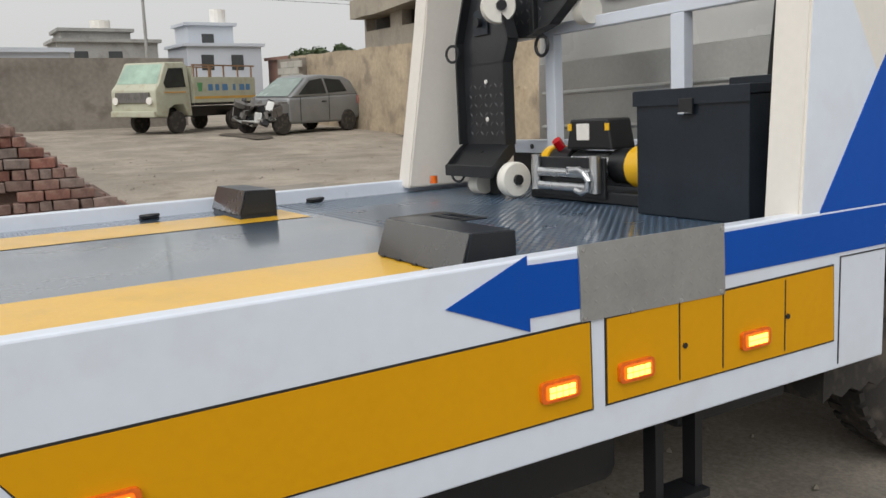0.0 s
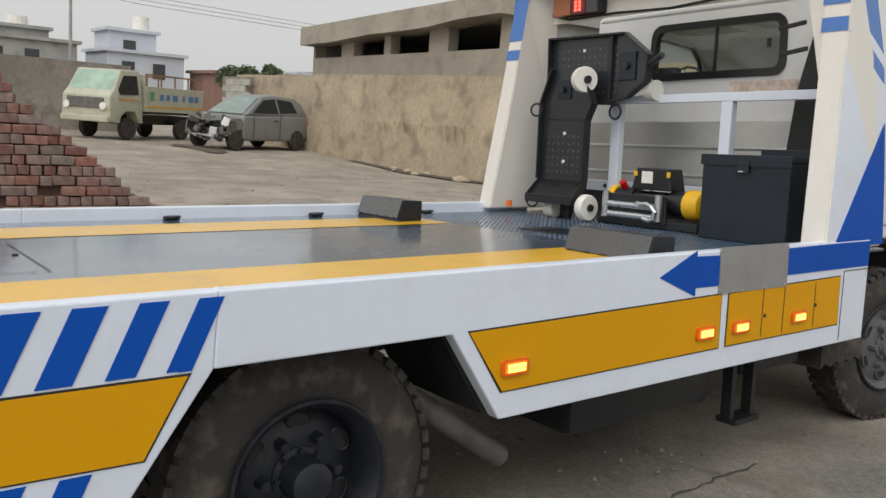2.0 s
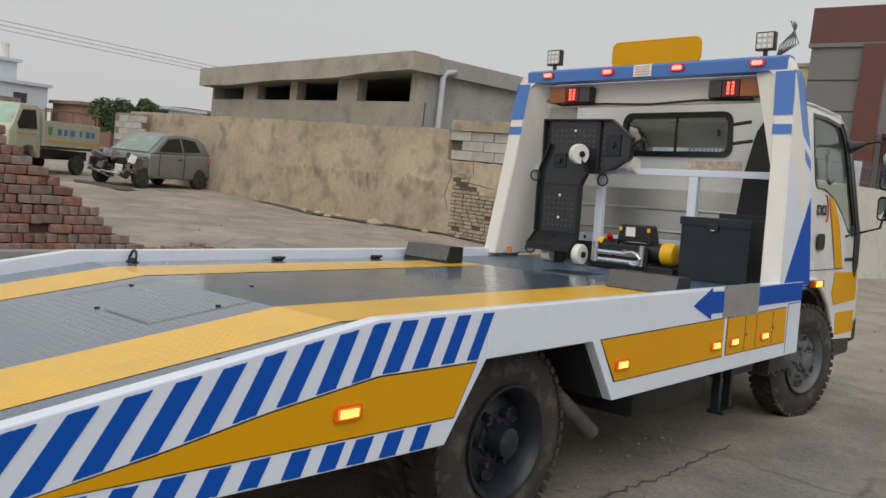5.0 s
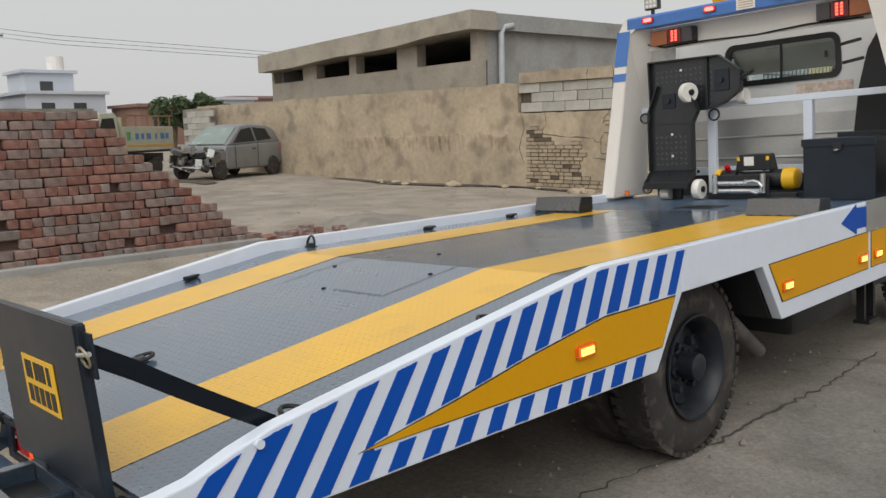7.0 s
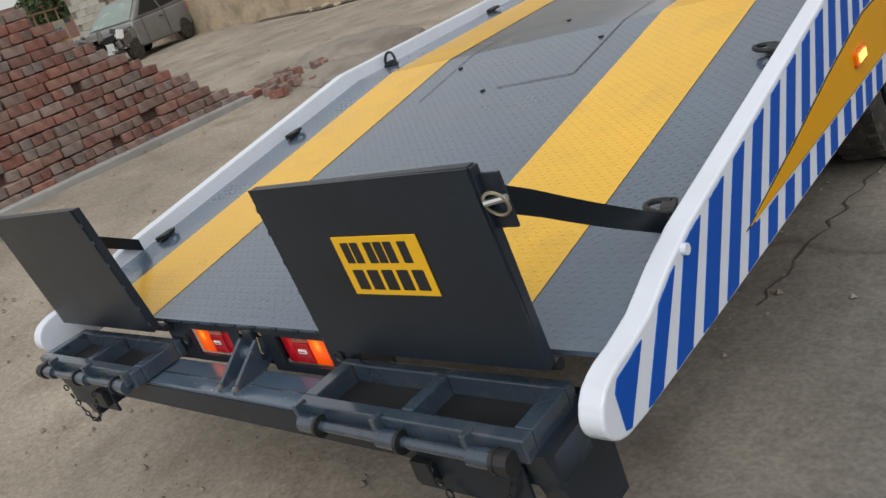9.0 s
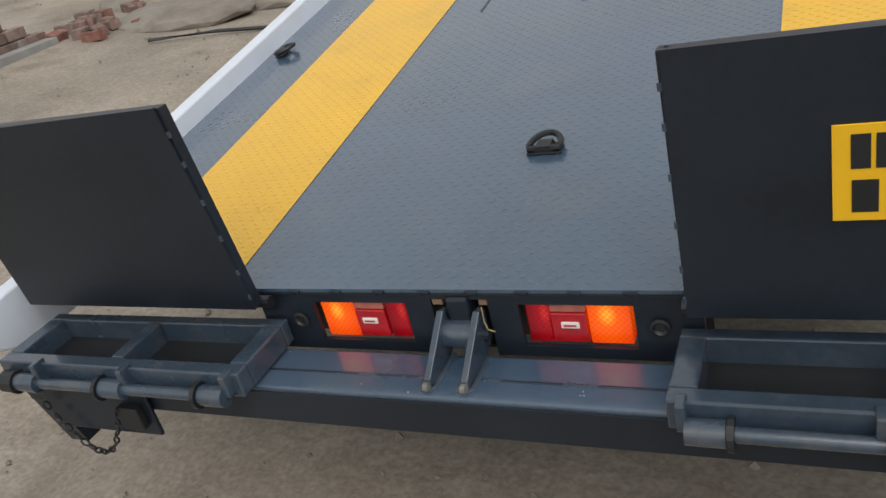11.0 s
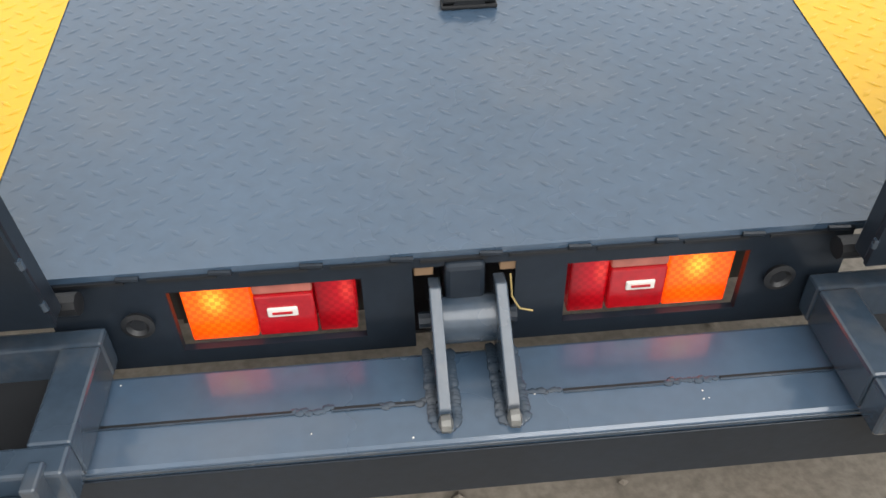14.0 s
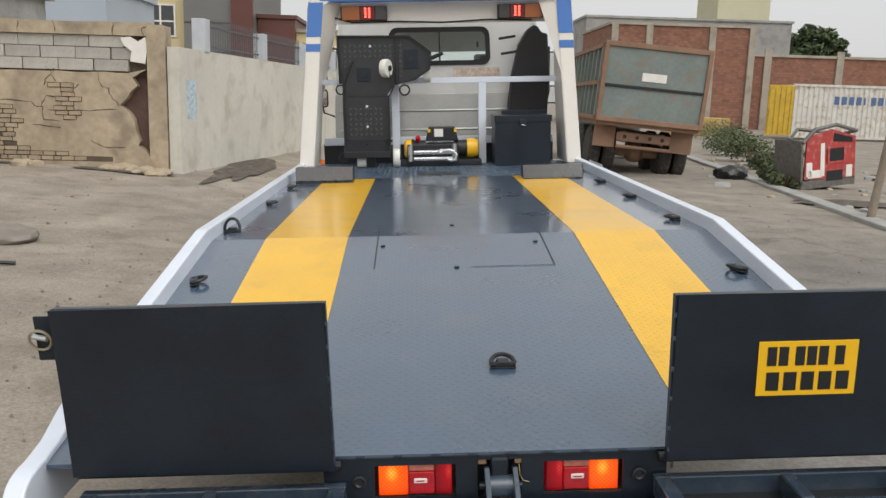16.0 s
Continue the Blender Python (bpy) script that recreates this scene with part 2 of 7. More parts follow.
def framed(outer, inner, a0, a1, axis="x", bm=None):
    """A plate with one hole: outer and inner rings with the same number of corners."""
    own = bmesh.new()
    put = {"x": lambda a, p: (a, p[0], p[1]), "y": lambda a, p: (p[0], a, p[1]), "z": lambda a, p: (p[0], p[1], a)}[axis]
    rings = [[own.verts.new(put(a, p)) for p in ring] for a in (a0, a1) for ring in (outer, inner)]
    k = len(outer)
    for i in range(k):
        j = (i + 1) % k
        own.faces.new((rings[0][i], rings[0][j], rings[1][j], rings[1][i]))
        own.faces.new((rings[2][i], rings[3][i], rings[3][j], rings[2][j]))
        own.faces.new((rings[0][i], rings[2][i], rings[2][j], rings[0][j]))
        own.faces.new((rings[1][i], rings[1][j], rings[3][j], rings[3][i]))
    return merge(own, bm)


def cyl(p0, p1, r, seg=16, r2=None, bm=None):
    own = bmesh.new()
    p0, p1 = Vector(p0), Vector(p1)
    d = p1 - p0
    m = Matrix.Translation((p0 + p1) / 2) @ d.to_track_quat("Z", "Y").to_matrix().to_4x4()
    bmesh.ops.create_cone(own, cap_ends=True, segments=seg, radius1=r, radius2=r if r2 is None else r2, depth=d.length, matrix=m)
    return merge(own, bm)


def lathe(profile, seg=40, bm=None, m=None, ring=False):
    """Profile of (axial x, radius), turned round the x axis."""
    own = bmesh.new()
    rings = []
    for a, r in profile:
        rings.append([own.verts.new((a, r * math.cos(t), r * math.sin(t))) for t in (2 * math.pi * k / seg for k in range(seg))])
    for p, q in zip(rings, rings[1:]):
        for k in range(seg):
            own.faces.new((p[k], p[(k + 1) % seg], q[(k + 1) % seg], q[k]))
    if ring:
        for k in range(seg):
            own.faces.new((rings[-1][k], rings[-1][(k + 1) % seg], rings[0][(k + 1) % seg], rings[0][k]))
    else:
        own.faces.new(rings[0][::-1])
        own.faces.new(rings[-1])
    return merge(own, bm, m)


def tube(points, r, seg=8, closed=False, bm=None, m=None):
    own = bmesh.new()
    pts = [Vector(p) for p in points]
    k = len(pts)
    rings = []
    for i, p in enumerate(pts):
        a = pts[(i - 1) % k] if closed or i else p
        b = pts[(i + 1) % k] if closed or i < k - 1 else p
        q = (b - a).normalized().to_track_quat("Z", "Y")
        rings.append([own.verts.new(p + q @ Vector((r * math.cos(t), r * math.sin(t), 0))) for t in (2 * math.pi * s / seg for s in range(seg))])
    pairs = list(zip(rings, rings[1:])) + ([(rings[-1], rings[0])] if closed else [])
    for a, b in pairs:
        off = min(range(seg), key=lambda o: (a[0].co - b[o].co).length)
        for s in range(seg):
            own.faces.new((a[s], a[(s + 1) % seg], b[(s + 1 + off) % seg], b[(s + off) % seg]))
    if not closed:
        own.faces.new(rings[0][::-1])
        own.faces.new(rings[-1])
    return merge(own, bm, m)


def ring_points(r, n=16, squash=1.0):
    return [(r * math.cos(2 * math.pi * i / n), squash * r * math.sin(2 * math.pi * i / n), 0) for i in range(n)]


def rounded(x0, x1, y0, y1, r, n=4):
    pts = []
    for cx, cy, a in ((x1 - r, y1 - r, 0), (x0 + r, y1 - r, 90), (x0 + r, y0 + r, 180), (x1 - r, y0 + r, 270)):
        pts += [(cx + r * math.cos(radians(a + 90 * i / n)), cy + r * math.sin(radians(a + 90 * i / n))) for i in range(n + 1)]
    return pts


def soup(name, verts, faces, material, parent=None, label="", kind=""):
    me = bpy.data.meshes.new(name)
    me.from_pydata([tuple(v) for v in verts], [], [tuple(q) for q in faces])
    me.materials.append(material)
    if name == "tread_lug":
        me.shade_smooth()
    ob = new(name, me)
    ob.parent = parent
    return tagged(ob, label, kind=kind)


def ground_z(x):
    return float(np.interp(x, [-60, -30, -18, -13, -9, -6, -1.5, 1.12, 60], [0.9, 0.42, 0.31, 0.2, 0.26, 0.18, -0.123, 0, 0]))


# ---- ground ----
def build_ground():
    xs = sorted(set([-900, -300, -120, -60, -45, -30, 30, 45, 60, 120, 300, 900] + [round(-30 + 0.3 * i, 2) for i in range(1, 200)]))
    ys = sorted(set([-900, -300, -120, -60, -30, 45, 60, 120, 300, 900] + [round(-15 + 0.3 * i, 2) for i in range(0, 180)]))
    verts, faces = [], []
    for y in ys:
        for x in xs:
            z = ground_z(x)
            if -30 < x < 30 and -15 < y < 39:
                z += 0.022 * (noise.noise(Vector((x * 0.7, y * 0.7, 3))) + 0.5 * noise.noise(Vector((x * 2.1, y * 2.1, 9)))) * (0.25 if abs(x) < 2.2 else 1.0)
            verts.append((x, y, z - 0.012))
    w = len(xs)
    for j in range(len(ys) - 1):
        for i in range(w - 1):
            faces.append((j * w + i, j * w + i + 1, (j + 1) * w + i + 1, (j + 1) * w + i))
    m = mat("dusty_concrete_ground", (0.300, 0.262, 0.216), 0.9, vary=0.34, scale=1.1, fine=26, bump=0.6, dirt=(0.19, 0.155, 0.12), dirt_amount=0.55, depth=0.025, spec=0.25)
    n, l = m.node_tree.nodes, m.node_tree.links
    b = n["Principled BSDF"]
    src = b.inputs["Base Color"].links[0].from_socket
    co = n.new("ShaderNodeTexCoord")
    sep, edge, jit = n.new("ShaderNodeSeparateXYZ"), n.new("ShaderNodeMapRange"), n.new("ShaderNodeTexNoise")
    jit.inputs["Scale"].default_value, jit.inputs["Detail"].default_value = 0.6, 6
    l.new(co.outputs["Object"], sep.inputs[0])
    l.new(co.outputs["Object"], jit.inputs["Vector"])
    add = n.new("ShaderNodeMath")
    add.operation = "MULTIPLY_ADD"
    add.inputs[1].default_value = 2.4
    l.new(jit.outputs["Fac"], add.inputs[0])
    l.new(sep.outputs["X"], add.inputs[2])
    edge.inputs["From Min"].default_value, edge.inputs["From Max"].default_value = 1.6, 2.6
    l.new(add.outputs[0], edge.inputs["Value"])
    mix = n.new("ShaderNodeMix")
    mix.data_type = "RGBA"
    # Grey concrete tint, lowered further to paint in shade beside the truck.
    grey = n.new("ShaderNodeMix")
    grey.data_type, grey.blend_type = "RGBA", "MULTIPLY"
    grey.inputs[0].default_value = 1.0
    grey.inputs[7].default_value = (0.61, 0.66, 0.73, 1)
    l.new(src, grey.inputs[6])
    # The tint and its painted shade weaken further back along y.
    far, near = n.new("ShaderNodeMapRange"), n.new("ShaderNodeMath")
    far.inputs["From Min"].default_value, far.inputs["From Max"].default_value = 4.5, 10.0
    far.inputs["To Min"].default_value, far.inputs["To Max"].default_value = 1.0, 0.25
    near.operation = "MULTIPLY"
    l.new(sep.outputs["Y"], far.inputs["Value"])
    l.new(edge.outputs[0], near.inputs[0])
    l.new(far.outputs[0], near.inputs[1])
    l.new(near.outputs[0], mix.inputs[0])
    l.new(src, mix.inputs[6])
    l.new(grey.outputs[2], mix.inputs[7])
    vor = n.new("ShaderNodeTexVoronoi")
    vor.feature = "DISTANCE_TO_EDGE"
    vor.inputs["Scale"].default_value = 0.33
    bend = n.new("ShaderNodeTexNoise")
    bend.inputs["Scale"].default_value, bend.inputs["Detail"].default_value = 2.0, 6
    mv = n.new("ShaderNodeVectorMath")
    mv.operation = "MULTIPLY_ADD"
    mv.inputs[1].default_value = (0.7, 0.7, 0.0)
    l.new(co.outputs["Object"], bend.inputs["Vector"])
    l.new(bend.outputs["Color"], mv.inputs[0])
    l.new(co.outputs["Object"], mv.inputs[2])
    l.new(mv.outputs[0], vor.inputs["Vector"])
    crack = n.new("ShaderNodeMapRange")
    crack.inputs["From Min"].default_value, crack.inputs["From Max"].default_value = 0.002, 0.012
    crack.inputs["To Min"].default_value, crack.inputs["To Max"].default_value = 0.66, 1.0
    l.new(vor.outputs["Distance"], crack.inputs["Value"])
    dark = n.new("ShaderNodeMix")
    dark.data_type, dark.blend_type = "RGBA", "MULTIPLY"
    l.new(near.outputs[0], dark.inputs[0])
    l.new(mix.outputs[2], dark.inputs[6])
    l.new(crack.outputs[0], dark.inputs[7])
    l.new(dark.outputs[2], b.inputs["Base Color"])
    grit = n.new("ShaderNodeTexNoise")
    grit.inputs["Scale"].default_value, grit.inputs["Detail"].default_value = 60, 3
    l.new(co.outputs["Object"], grit.inputs["Vector"])
    gr = n.new("ShaderNodeMapRange")
    gr.inputs["From Min"].default_value, gr.inputs["From Max"].default_value = 0.35, 0.65
    gr.inputs["To Min"].default_value, gr.inputs["To Max"].default_value = 0.86, 1.12
    l.new(grit.outputs["Fac"], gr.inputs["Value"])
    gm = n.new("ShaderNodeMix")
    gm.data_type, gm.blend_type = "RGBA", "MULTIPLY"
    gm.inputs[0].default_value = 1.0
    l.new(dark.outputs[2], gm.inputs[6])
    l.new(gr.outputs[0], gm.inputs[7])
    l.new(gm.outputs[2], b.inputs["Base Color"])
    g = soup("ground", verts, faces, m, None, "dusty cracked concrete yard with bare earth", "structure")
    g.data.shade_smooth()
    g["category"] = "ground"
    return g


build_ground()


def grit_scatter():
    """Loose grit and pebbles on the yard."""
    verts, faces = [], []
    rng = random.Random(4)
    for k in range(4200):
        x, y = (rng.uniform(-4, 5), rng.uniform(-3, 6)) if k < 3400 else (rng.uniform(-14, 7), rng.uniform(-3, 14))
        if x > 1.0 and rng.random() < 0.75:
            continue
        r = 0.004 + 0.014 * rng.random() ** 4 + (0.01 if k > 3400 else 0)
        z = ground_z(x) - 0.004
        i = len(verts)
        q = [rng.uniform(0.7, 1.3) for _ in range(6)]
        verts += [(x - r * q[0], y, z), (x, y - r * q[1], z), (x + r * q[2], y, z), (x, y + r * q[3], z), (x + r * (q[4] - 1), y, z + r * q[5])]
        faces += [(i, i + 1, i + 4), (i + 1, i + 2, i + 4), (i + 2, i + 3, i + 4), (i + 3, i, i + 4)]
    ob = soup("grit", verts, faces, mat("grey_brown_grit", (0.22, 0.19, 0.155), 0.95, vary=0.5, scale=4, fine=30, bump=0.2), None, "loose grit and pebbles on the ground", "stuff")
    ob["category"] = "grit"


grit_scatter()


def ground_crack():
    """The long jagged break in the concrete under and behind the truck's side."""
    rng = random.Random(12)
    verts, faces = [], []
    ys = [1.35 + 0.055 * i for i in range(70)]
    for i, y in enumerate(ys):
        x = float(np.interp(y, [0.4, 0.85, 1.1, 1.42, 2.42, 2.9, 3.7, 4.2, 5.2], [0.96, 0.91, 0.88, 0.94, 1.05, 1.14, 1.14, 1.16, 1.10])) + rng.uniform(-0.022, 0.022)
        h = rng.uniform(0.002, 0.008) * (1.5 if 2.6 < y < 4.0 else 1.0)
        z = ground_z(x) - 0.012 + 0.0055 * (noise.noise(Vector((x * 0.7, y * 0.7, 3))) + 0.5 * noise.noise(Vector((x * 2.1, y * 2.1, 9)))) + 0.004
        verts += [(x - h, y, z), (x + h, y, z)]
        if i:
            faces.append((2 * i - 2, 2 * i - 1, 2 * i + 1, 2 * i))
    ob = soup("ground_crack", verts, faces, mat("crack_dirt", (0.075, 0.068, 0.06), 0.95, vary=0.4, scale=20, bump=0.3), None, "long jagged crack in the concrete yard", "structure")
    ob["category"] = "crack"


ground_crack()


# ---- flatbed tow truck: body ----
truck = thing("tow_truck", TRUCK, "white flatbed tow truck with blue stripes and yellow panels", "truck")
W = 1.25
BEND, FLAT, TAIL_V, TAIL_W = 1.9, 0.975, 0.024, 0.719


def deck_w(v):
    return FLAT if v >= BEND else FLAT - (BEND - v) * (FLAT - TAIL_W) / (BEND - TAIL_V)


def deck():
    d = part("deck_plate", prism([(TAIL_V, TAIL_W), (BEND, FLAT), (5.95, FLAT), (5.95, FLAT - 0.012), (BEND, FLAT - 0.012), (TAIL_V, TAIL_W - 0.012)], -1.2, 1.2), DECK, truck, "grey painted chequer-plate deck")
    for s in (-1, 1):
        pts = [(TAIL_V + 0.004, TAIL_W + 0.0022), (BEND, FLAT + 0.002), (4.5, FLAT + 0.002)]
        bm = bmesh.new()
        rows = [[bm.verts.new((s * u, v, w)) for u in (0.545, 0.94)] for v, w in pts]
        for a, b in zip(rows, rows[1:]):
            bm.faces.new((a[0], a[1], b[1], b[0]))
        part("painted_lane", bm, LANE, d, "yellow painted wheel lane")
    for bucket, material in (("grey", DECK), ("yellow", LANE)):
        verts, faces = [], []
        step = 0.036
        nv = int((5.9 - TAIL_V) / step * 2)
        for j in range(nv):
            v = TAIL_V + 0.02 + j * step / 2
            for i in range(-32, 33):
                u = (i + 0.5 * (j % 2)) * step
                in_lane = 0.55 < abs(u) < 0.935 and v < 4.5
                if (bucket == "yellow") != in_lane or (abs(u) < 0.14 and 4.68 < v < 4.97):
                    continue
                z = deck_w(v) + (0.0022 if in_lane else 0.0002)
                a = radians(38 if j % 2 else -38)
                c, s = math.cos(a), math.sin(a)
                k = len(verts)
                hz = 0.0024 if v > 4.55 else 0.0010 if v < BEND else 0.0004
                for du, dv, dz in ((-0.012, 0, 0), (0, -0.0038, 0), (0.012, 0, 0), (0, 0.0038, 0), (-0.005, 0, hz), (0.005, 0, hz)):
                    verts.append((u + du * c - dv * s, v + du * s + dv * c, z + dz + (du * s + dv * c) * (0.14 if v < BEND else 0)))
                faces += [(k, k + 1, k + 4), (k + 1, k + 5, k + 4), (k + 1, k + 2, k + 5), (k + 2, k + 3, k + 5), (k + 3, k + 4, k + 5), (k + 3, k, k + 4)]
        soup("tread_lug", verts, faces, material, d, "", "stuff")
    # hatch seams, recess and the sheet's welded joints
    for u0, u1, v0, v1 in ((0.02, 0.38, 1.442, 1.447), (-0.403, -0.398, 1.445, 1.9), (0.378, 0.383, 1.445, 1.9), (-0.403, -0.398, 1.9, 2.2), (0.378, 0.383, 1.9, 2.2), (-0.4, 0.38, 2.197, 2.202), (-1.19, -0.95, 1.9, 1.902), (0.95, 1.19, 1.9, 1.902)):
        pts = [(u0, v0), (u1, v0), (u1, v1), (u0, v1)]
        seam = bmesh.new()
        seam.faces.new([seam.verts.new((u, v, deck_w(v) + 0.003)) for u, v in pts])
        part("hatch_seam", seam, BLACK, d)
    for u, v in ((-0.373, 1.745), (0.34, 1.763), (-0.045, 1.44), (-0.035, 2.17)):
        part("bolt", cyl((u, v, deck_w(v)), (u, v, deck_w(v) + 0.006), 0.011, 10), BLACK, d)
    part("recess", box(-0.2, 0.13, 4.7, 4.95, FLAT - 0.008, FLAT + 0.0035), BLACK, d, "dark recess with a chequer flap")
    for i in range(9):
        for j in range(4):
            part("recess_lug", box(-0.1 + 0.023 * i, -0.09 + 0.023 * i, 4.72 + 0.055 * j, 4.75 + 0.055 * j, FLAT + 0.0035, FLAT + 0.006), DARK, d)
    # chassis under the deck
    for s in (-1, 1):
        part("chassis_rail", box(s * 0.36, s * 0.43, 1.5, 7.2, 0.60, 0.78), BLACK, truck)
    for v in (1.1, 1.8, 3.3, 4.1, 4.9, 5.5):
        part("cross_member", box(-1.15, 1.15, v, v + 0.06, deck_w(v) - 0.10, deck_w(v) - 0.014), BLACK, truck)


RAIL = [(2.402, 1.04), (1.82, 1.04), (0.36, 0.822), (0.24, 0.79), (0.12, 0.748), (0.03, 0.735), (-0.02, 0.733), (-0.055, 0.727), (-0.085, 0.715), (-0.107, 0.695), (-0.119, 0.672), (-0.122, 0.654), (-0.117, 0.634), (-0.104, 0.616), (-0.083, 0.602), (-0.055, 0.592), (0.02, 0.585), (0.488, 0.573), (2.177, 0.541), (2.389, 0.842)]
TOP_V = [-0.122, -0.10, -0.05, 0.03, 0.12, 0.24, 0.36, 1.82, 2.5]
TOP_W = [0.66, 0.705, 0.728, 0.735, 0.748, 0.79, 0.822, 1.04, 1.04]
YU_V, YU_W = [-0.2, 0.63, 1.02, 1.386, 1.825, 2.45], [0.60, 0.668, 0.722, 0.785, 0.842, 0.840]
YL_V, YL_W = [-0.2, 0.63, 1.1, 1.54, 2.215, 2.45], [0.60, 0.666, 0.660, 0.653, 0.641, 0.641]
BOT_V, BOT_W = [-0.122, -0.105, -0.06, 0.02, 0.488, 2.177, 2.5], [0.66, 0.62, 0.594, 0.585, 0.573, 0.541, 0.541]


def band(v_top0, v_top1, hi, lo, slant, w_ref):
    """The piece of a slanted stripe between an upper and a lower outline, as a polygon in (v, w)."""
    pts = []
    ws = [0.55 + 0.0025 * i for i in range(220)]

    def run(v0):
        col = [(v0 + slant * (w - w_ref), w) for w in ws]
        ok = [p for p in col if lo(p[0]) <= p[1] <= hi(p[0])]
        return ok
    a, b = run(v_top0), run(v_top1)
    if len(a) < 2 and len(b) < 2:
        return None
    inner = []
    for i in range(1, 8):
        inner.append(run(v_top0 + (v_top1 - v_top0) * i / 8))
    cols = [c for c in [a] + inner + [b] if len(c) >= 2]
    if len(cols) < 2:
        return None
    return [(c[0], c[-1]) for c in cols]


def side_lamp(v, w, parent):
    ob = part("marker_lamp", prism(rounded(v - 0.058, v + 0.058, w - 0.026, w + 0.026, 0.012), W, W + 0.016), AMBER_LENS, parent, "lit amber side marker lamp")
    part("lens", prism(rounded(v - 0.046, v + 0.046, w - 0.018, w + 0.018, 0.006), W + 0.016, W + 0.019), AMBER_SOFT, ob)
    for i in range(4):
        for j in range(2):
            a, c = v - 0.037 + 0.0195 * i, w - 0.0135 + 0.0145 * j
            part("led", box(W + 0.019, W + 0.022, a, a + 0.0155, c, c + 0.0115), AMBER_ON, ob)
    return ob


def side(s):
    """One side of the body; s = 1 is the decorated near side, s = -1 its mirror."""
    def x(a):
        return s * a
    skin = part("side_panel", prism(RAIL, x(1.195), x(W), "x", 0.006), WHITE, truck, "white painted side panel with a rounded tail")
    rest = [(2.389, 0.842), (2.402, 1.04), (5.70, 1.04), (5.70, 0.548), (3.339, 0.545), (3.137, 0.845)]
    front = part("side_panel", prism(rest, x(1.195), x(W), "x", 0.006), WHITE, truck, "white painted side panel with an arrow")
    # dark lining inside the arch
    part("arch_lining", prism([(3.12, 0.86), (3.14, 0.85), (3.34, 0.55), (3.32, 0.547)], x(0.72), x(1.19)), BLACK, truck)
    part("arch_lining", prism([(2.16, 0.545), (2.18, 0.545), (2.40, 0.845), (2.38, 0.855)], x(0.72), x(1.19)), BLACK, truck)
    if s < 0:
        return
    hi = lambda v: float(np.interp(v, TOP_V, TOP_W)) - 0.014
    yu = lambda v: float(np.interp(v, YU_V, YU_W)) + (0.007 if v > 0.68 else 0.0)
    yl = lambda v: float(np.interp(v, YL_V, YL_W)) - (0.007 if v > 0.68 else 0.0)
    lo = lambda v: float(np.interp(v, BOT_V, BOT_W)) + 0.008
    # trailing edge, width and slant of each blue stripe, all along one level line
    marks = [(2.333, 0.063, 0.47), (2.198, 0.069, 0.465), (2.059, 0.078, 0.465), (1.917, 0.078, 0.472), (1.786, 0.075, 0.455), (1.649, 0.073, 0.472), (1.508, 0.069, 0.535), (1.375, 0.072, 0.555), (1.241, 0.070, 0.61), (1.109, 0.072, 0.64), (0.975, 0.069, 0.668), (0.846, 0.071, 0.718), (0.711, 0.071, 0.735), (0.577, 0.082, 0.73), (0.444, 0.082, 0.775), (0.321, 0.067, 0.89), (0.183, 0.2, 0.92)]
    cut_hi = lambda v: hi(v) if v > -0.064 else 0.0
    for v0, wide, slant in marks:
        for top, bottom, limit in ((cut_hi, lo, 9.0),) if v0 < 0.78 else ((hi, yu, 2.43), (yl, lo, 2.23)):
            cols = band(v0, v0 - wide, top, bottom, slant, 0.85)
            if cols and max(c[1][0] for c in cols) < limit:
                bm = bmesh.new()
                for a, b in zip(cols, cols[1:]):
                    prism([a[0], a[1], b[1], b[0]], W + 0.0005, W + 0.003, "x", 0, bm)
                bmesh.ops.remove_doubles(bm, verts=bm.verts[:], dist=1e-5)
                part("stripe", bm, BLUE, skin)
    dart = [(0.645, 0.669), (1.02, 0.720), (1.386, 0.782), (1.825, 0.839), (2.322, 0.836), (2.213, 0.644), (1.54, 0.656), (1.1, 0.663)]
    edge = [(0.62, 0.667), (1.02, 0.725), (1.386, 0.787), (1.825, 0.845), (2.332, 0.842), (2.217, 0.639), (1.54, 0.651), (1.1, 0.658)]
    part("panel_gap", prism(edge, W + 0.0003, W + 0.0025), BLACK, skin)
    part("yellow_panel", prism(dart, W + 0.001, W + 0.005), YELLOW, skin, "yellow dart-shaped panel")
    side_lamp(1.688, 0.741, skin)
    part("bolt", cyl((W, 0.31, 0.79), (W + 0.012, 0.31, 0.79), 0.013, 12), WHITE, skin)
    for poly in ([(3.2, 0.846), (4.497, 0.861), (4.5, 0.644), (3.343, 0.640)], [(4.552, 0.860), (5.43, 0.872), (5.44, 0.645), (4.551, 0.645)]):
        cx, cy = sum(p[0] for p in poly) / 4, sum(p[1] for p in poly) / 4
        grow = [(cx + (p[0] - cx) * (1 + 0.012 / abs(p[0] - cx) * 0.5), cy + (p[1] - cy) * (1 + 0.011 / abs(p[1] - cy) * 0.5)) for p in poly]
        part("panel_gap", prism(grow, W + 0.0003, W + 0.0025), BLACK, front)
        part("yellow_panel", prism(poly, W + 0.001, W + 0.005), YELLOW, front, "yellow toolbox door")
    for v in (4.794, 4.957, 5.212):
        part("panel_gap", box(W + 0.005, W + 0.0065, v, v + 0.004, 0.655, 0.862), BLACK, front)
    for v, w in ((4.815, 0.745), (5.225, 0.755)):
        part("lock", cyl((W + 0.004, v, w), (W + 0.009, v, w), 0.008, 10), BLACK, front)
    part("panel_gap", box(W + 0.0003, W + 0.002, 5.466, 5.471, 0.565, 0.895), BLACK, front)
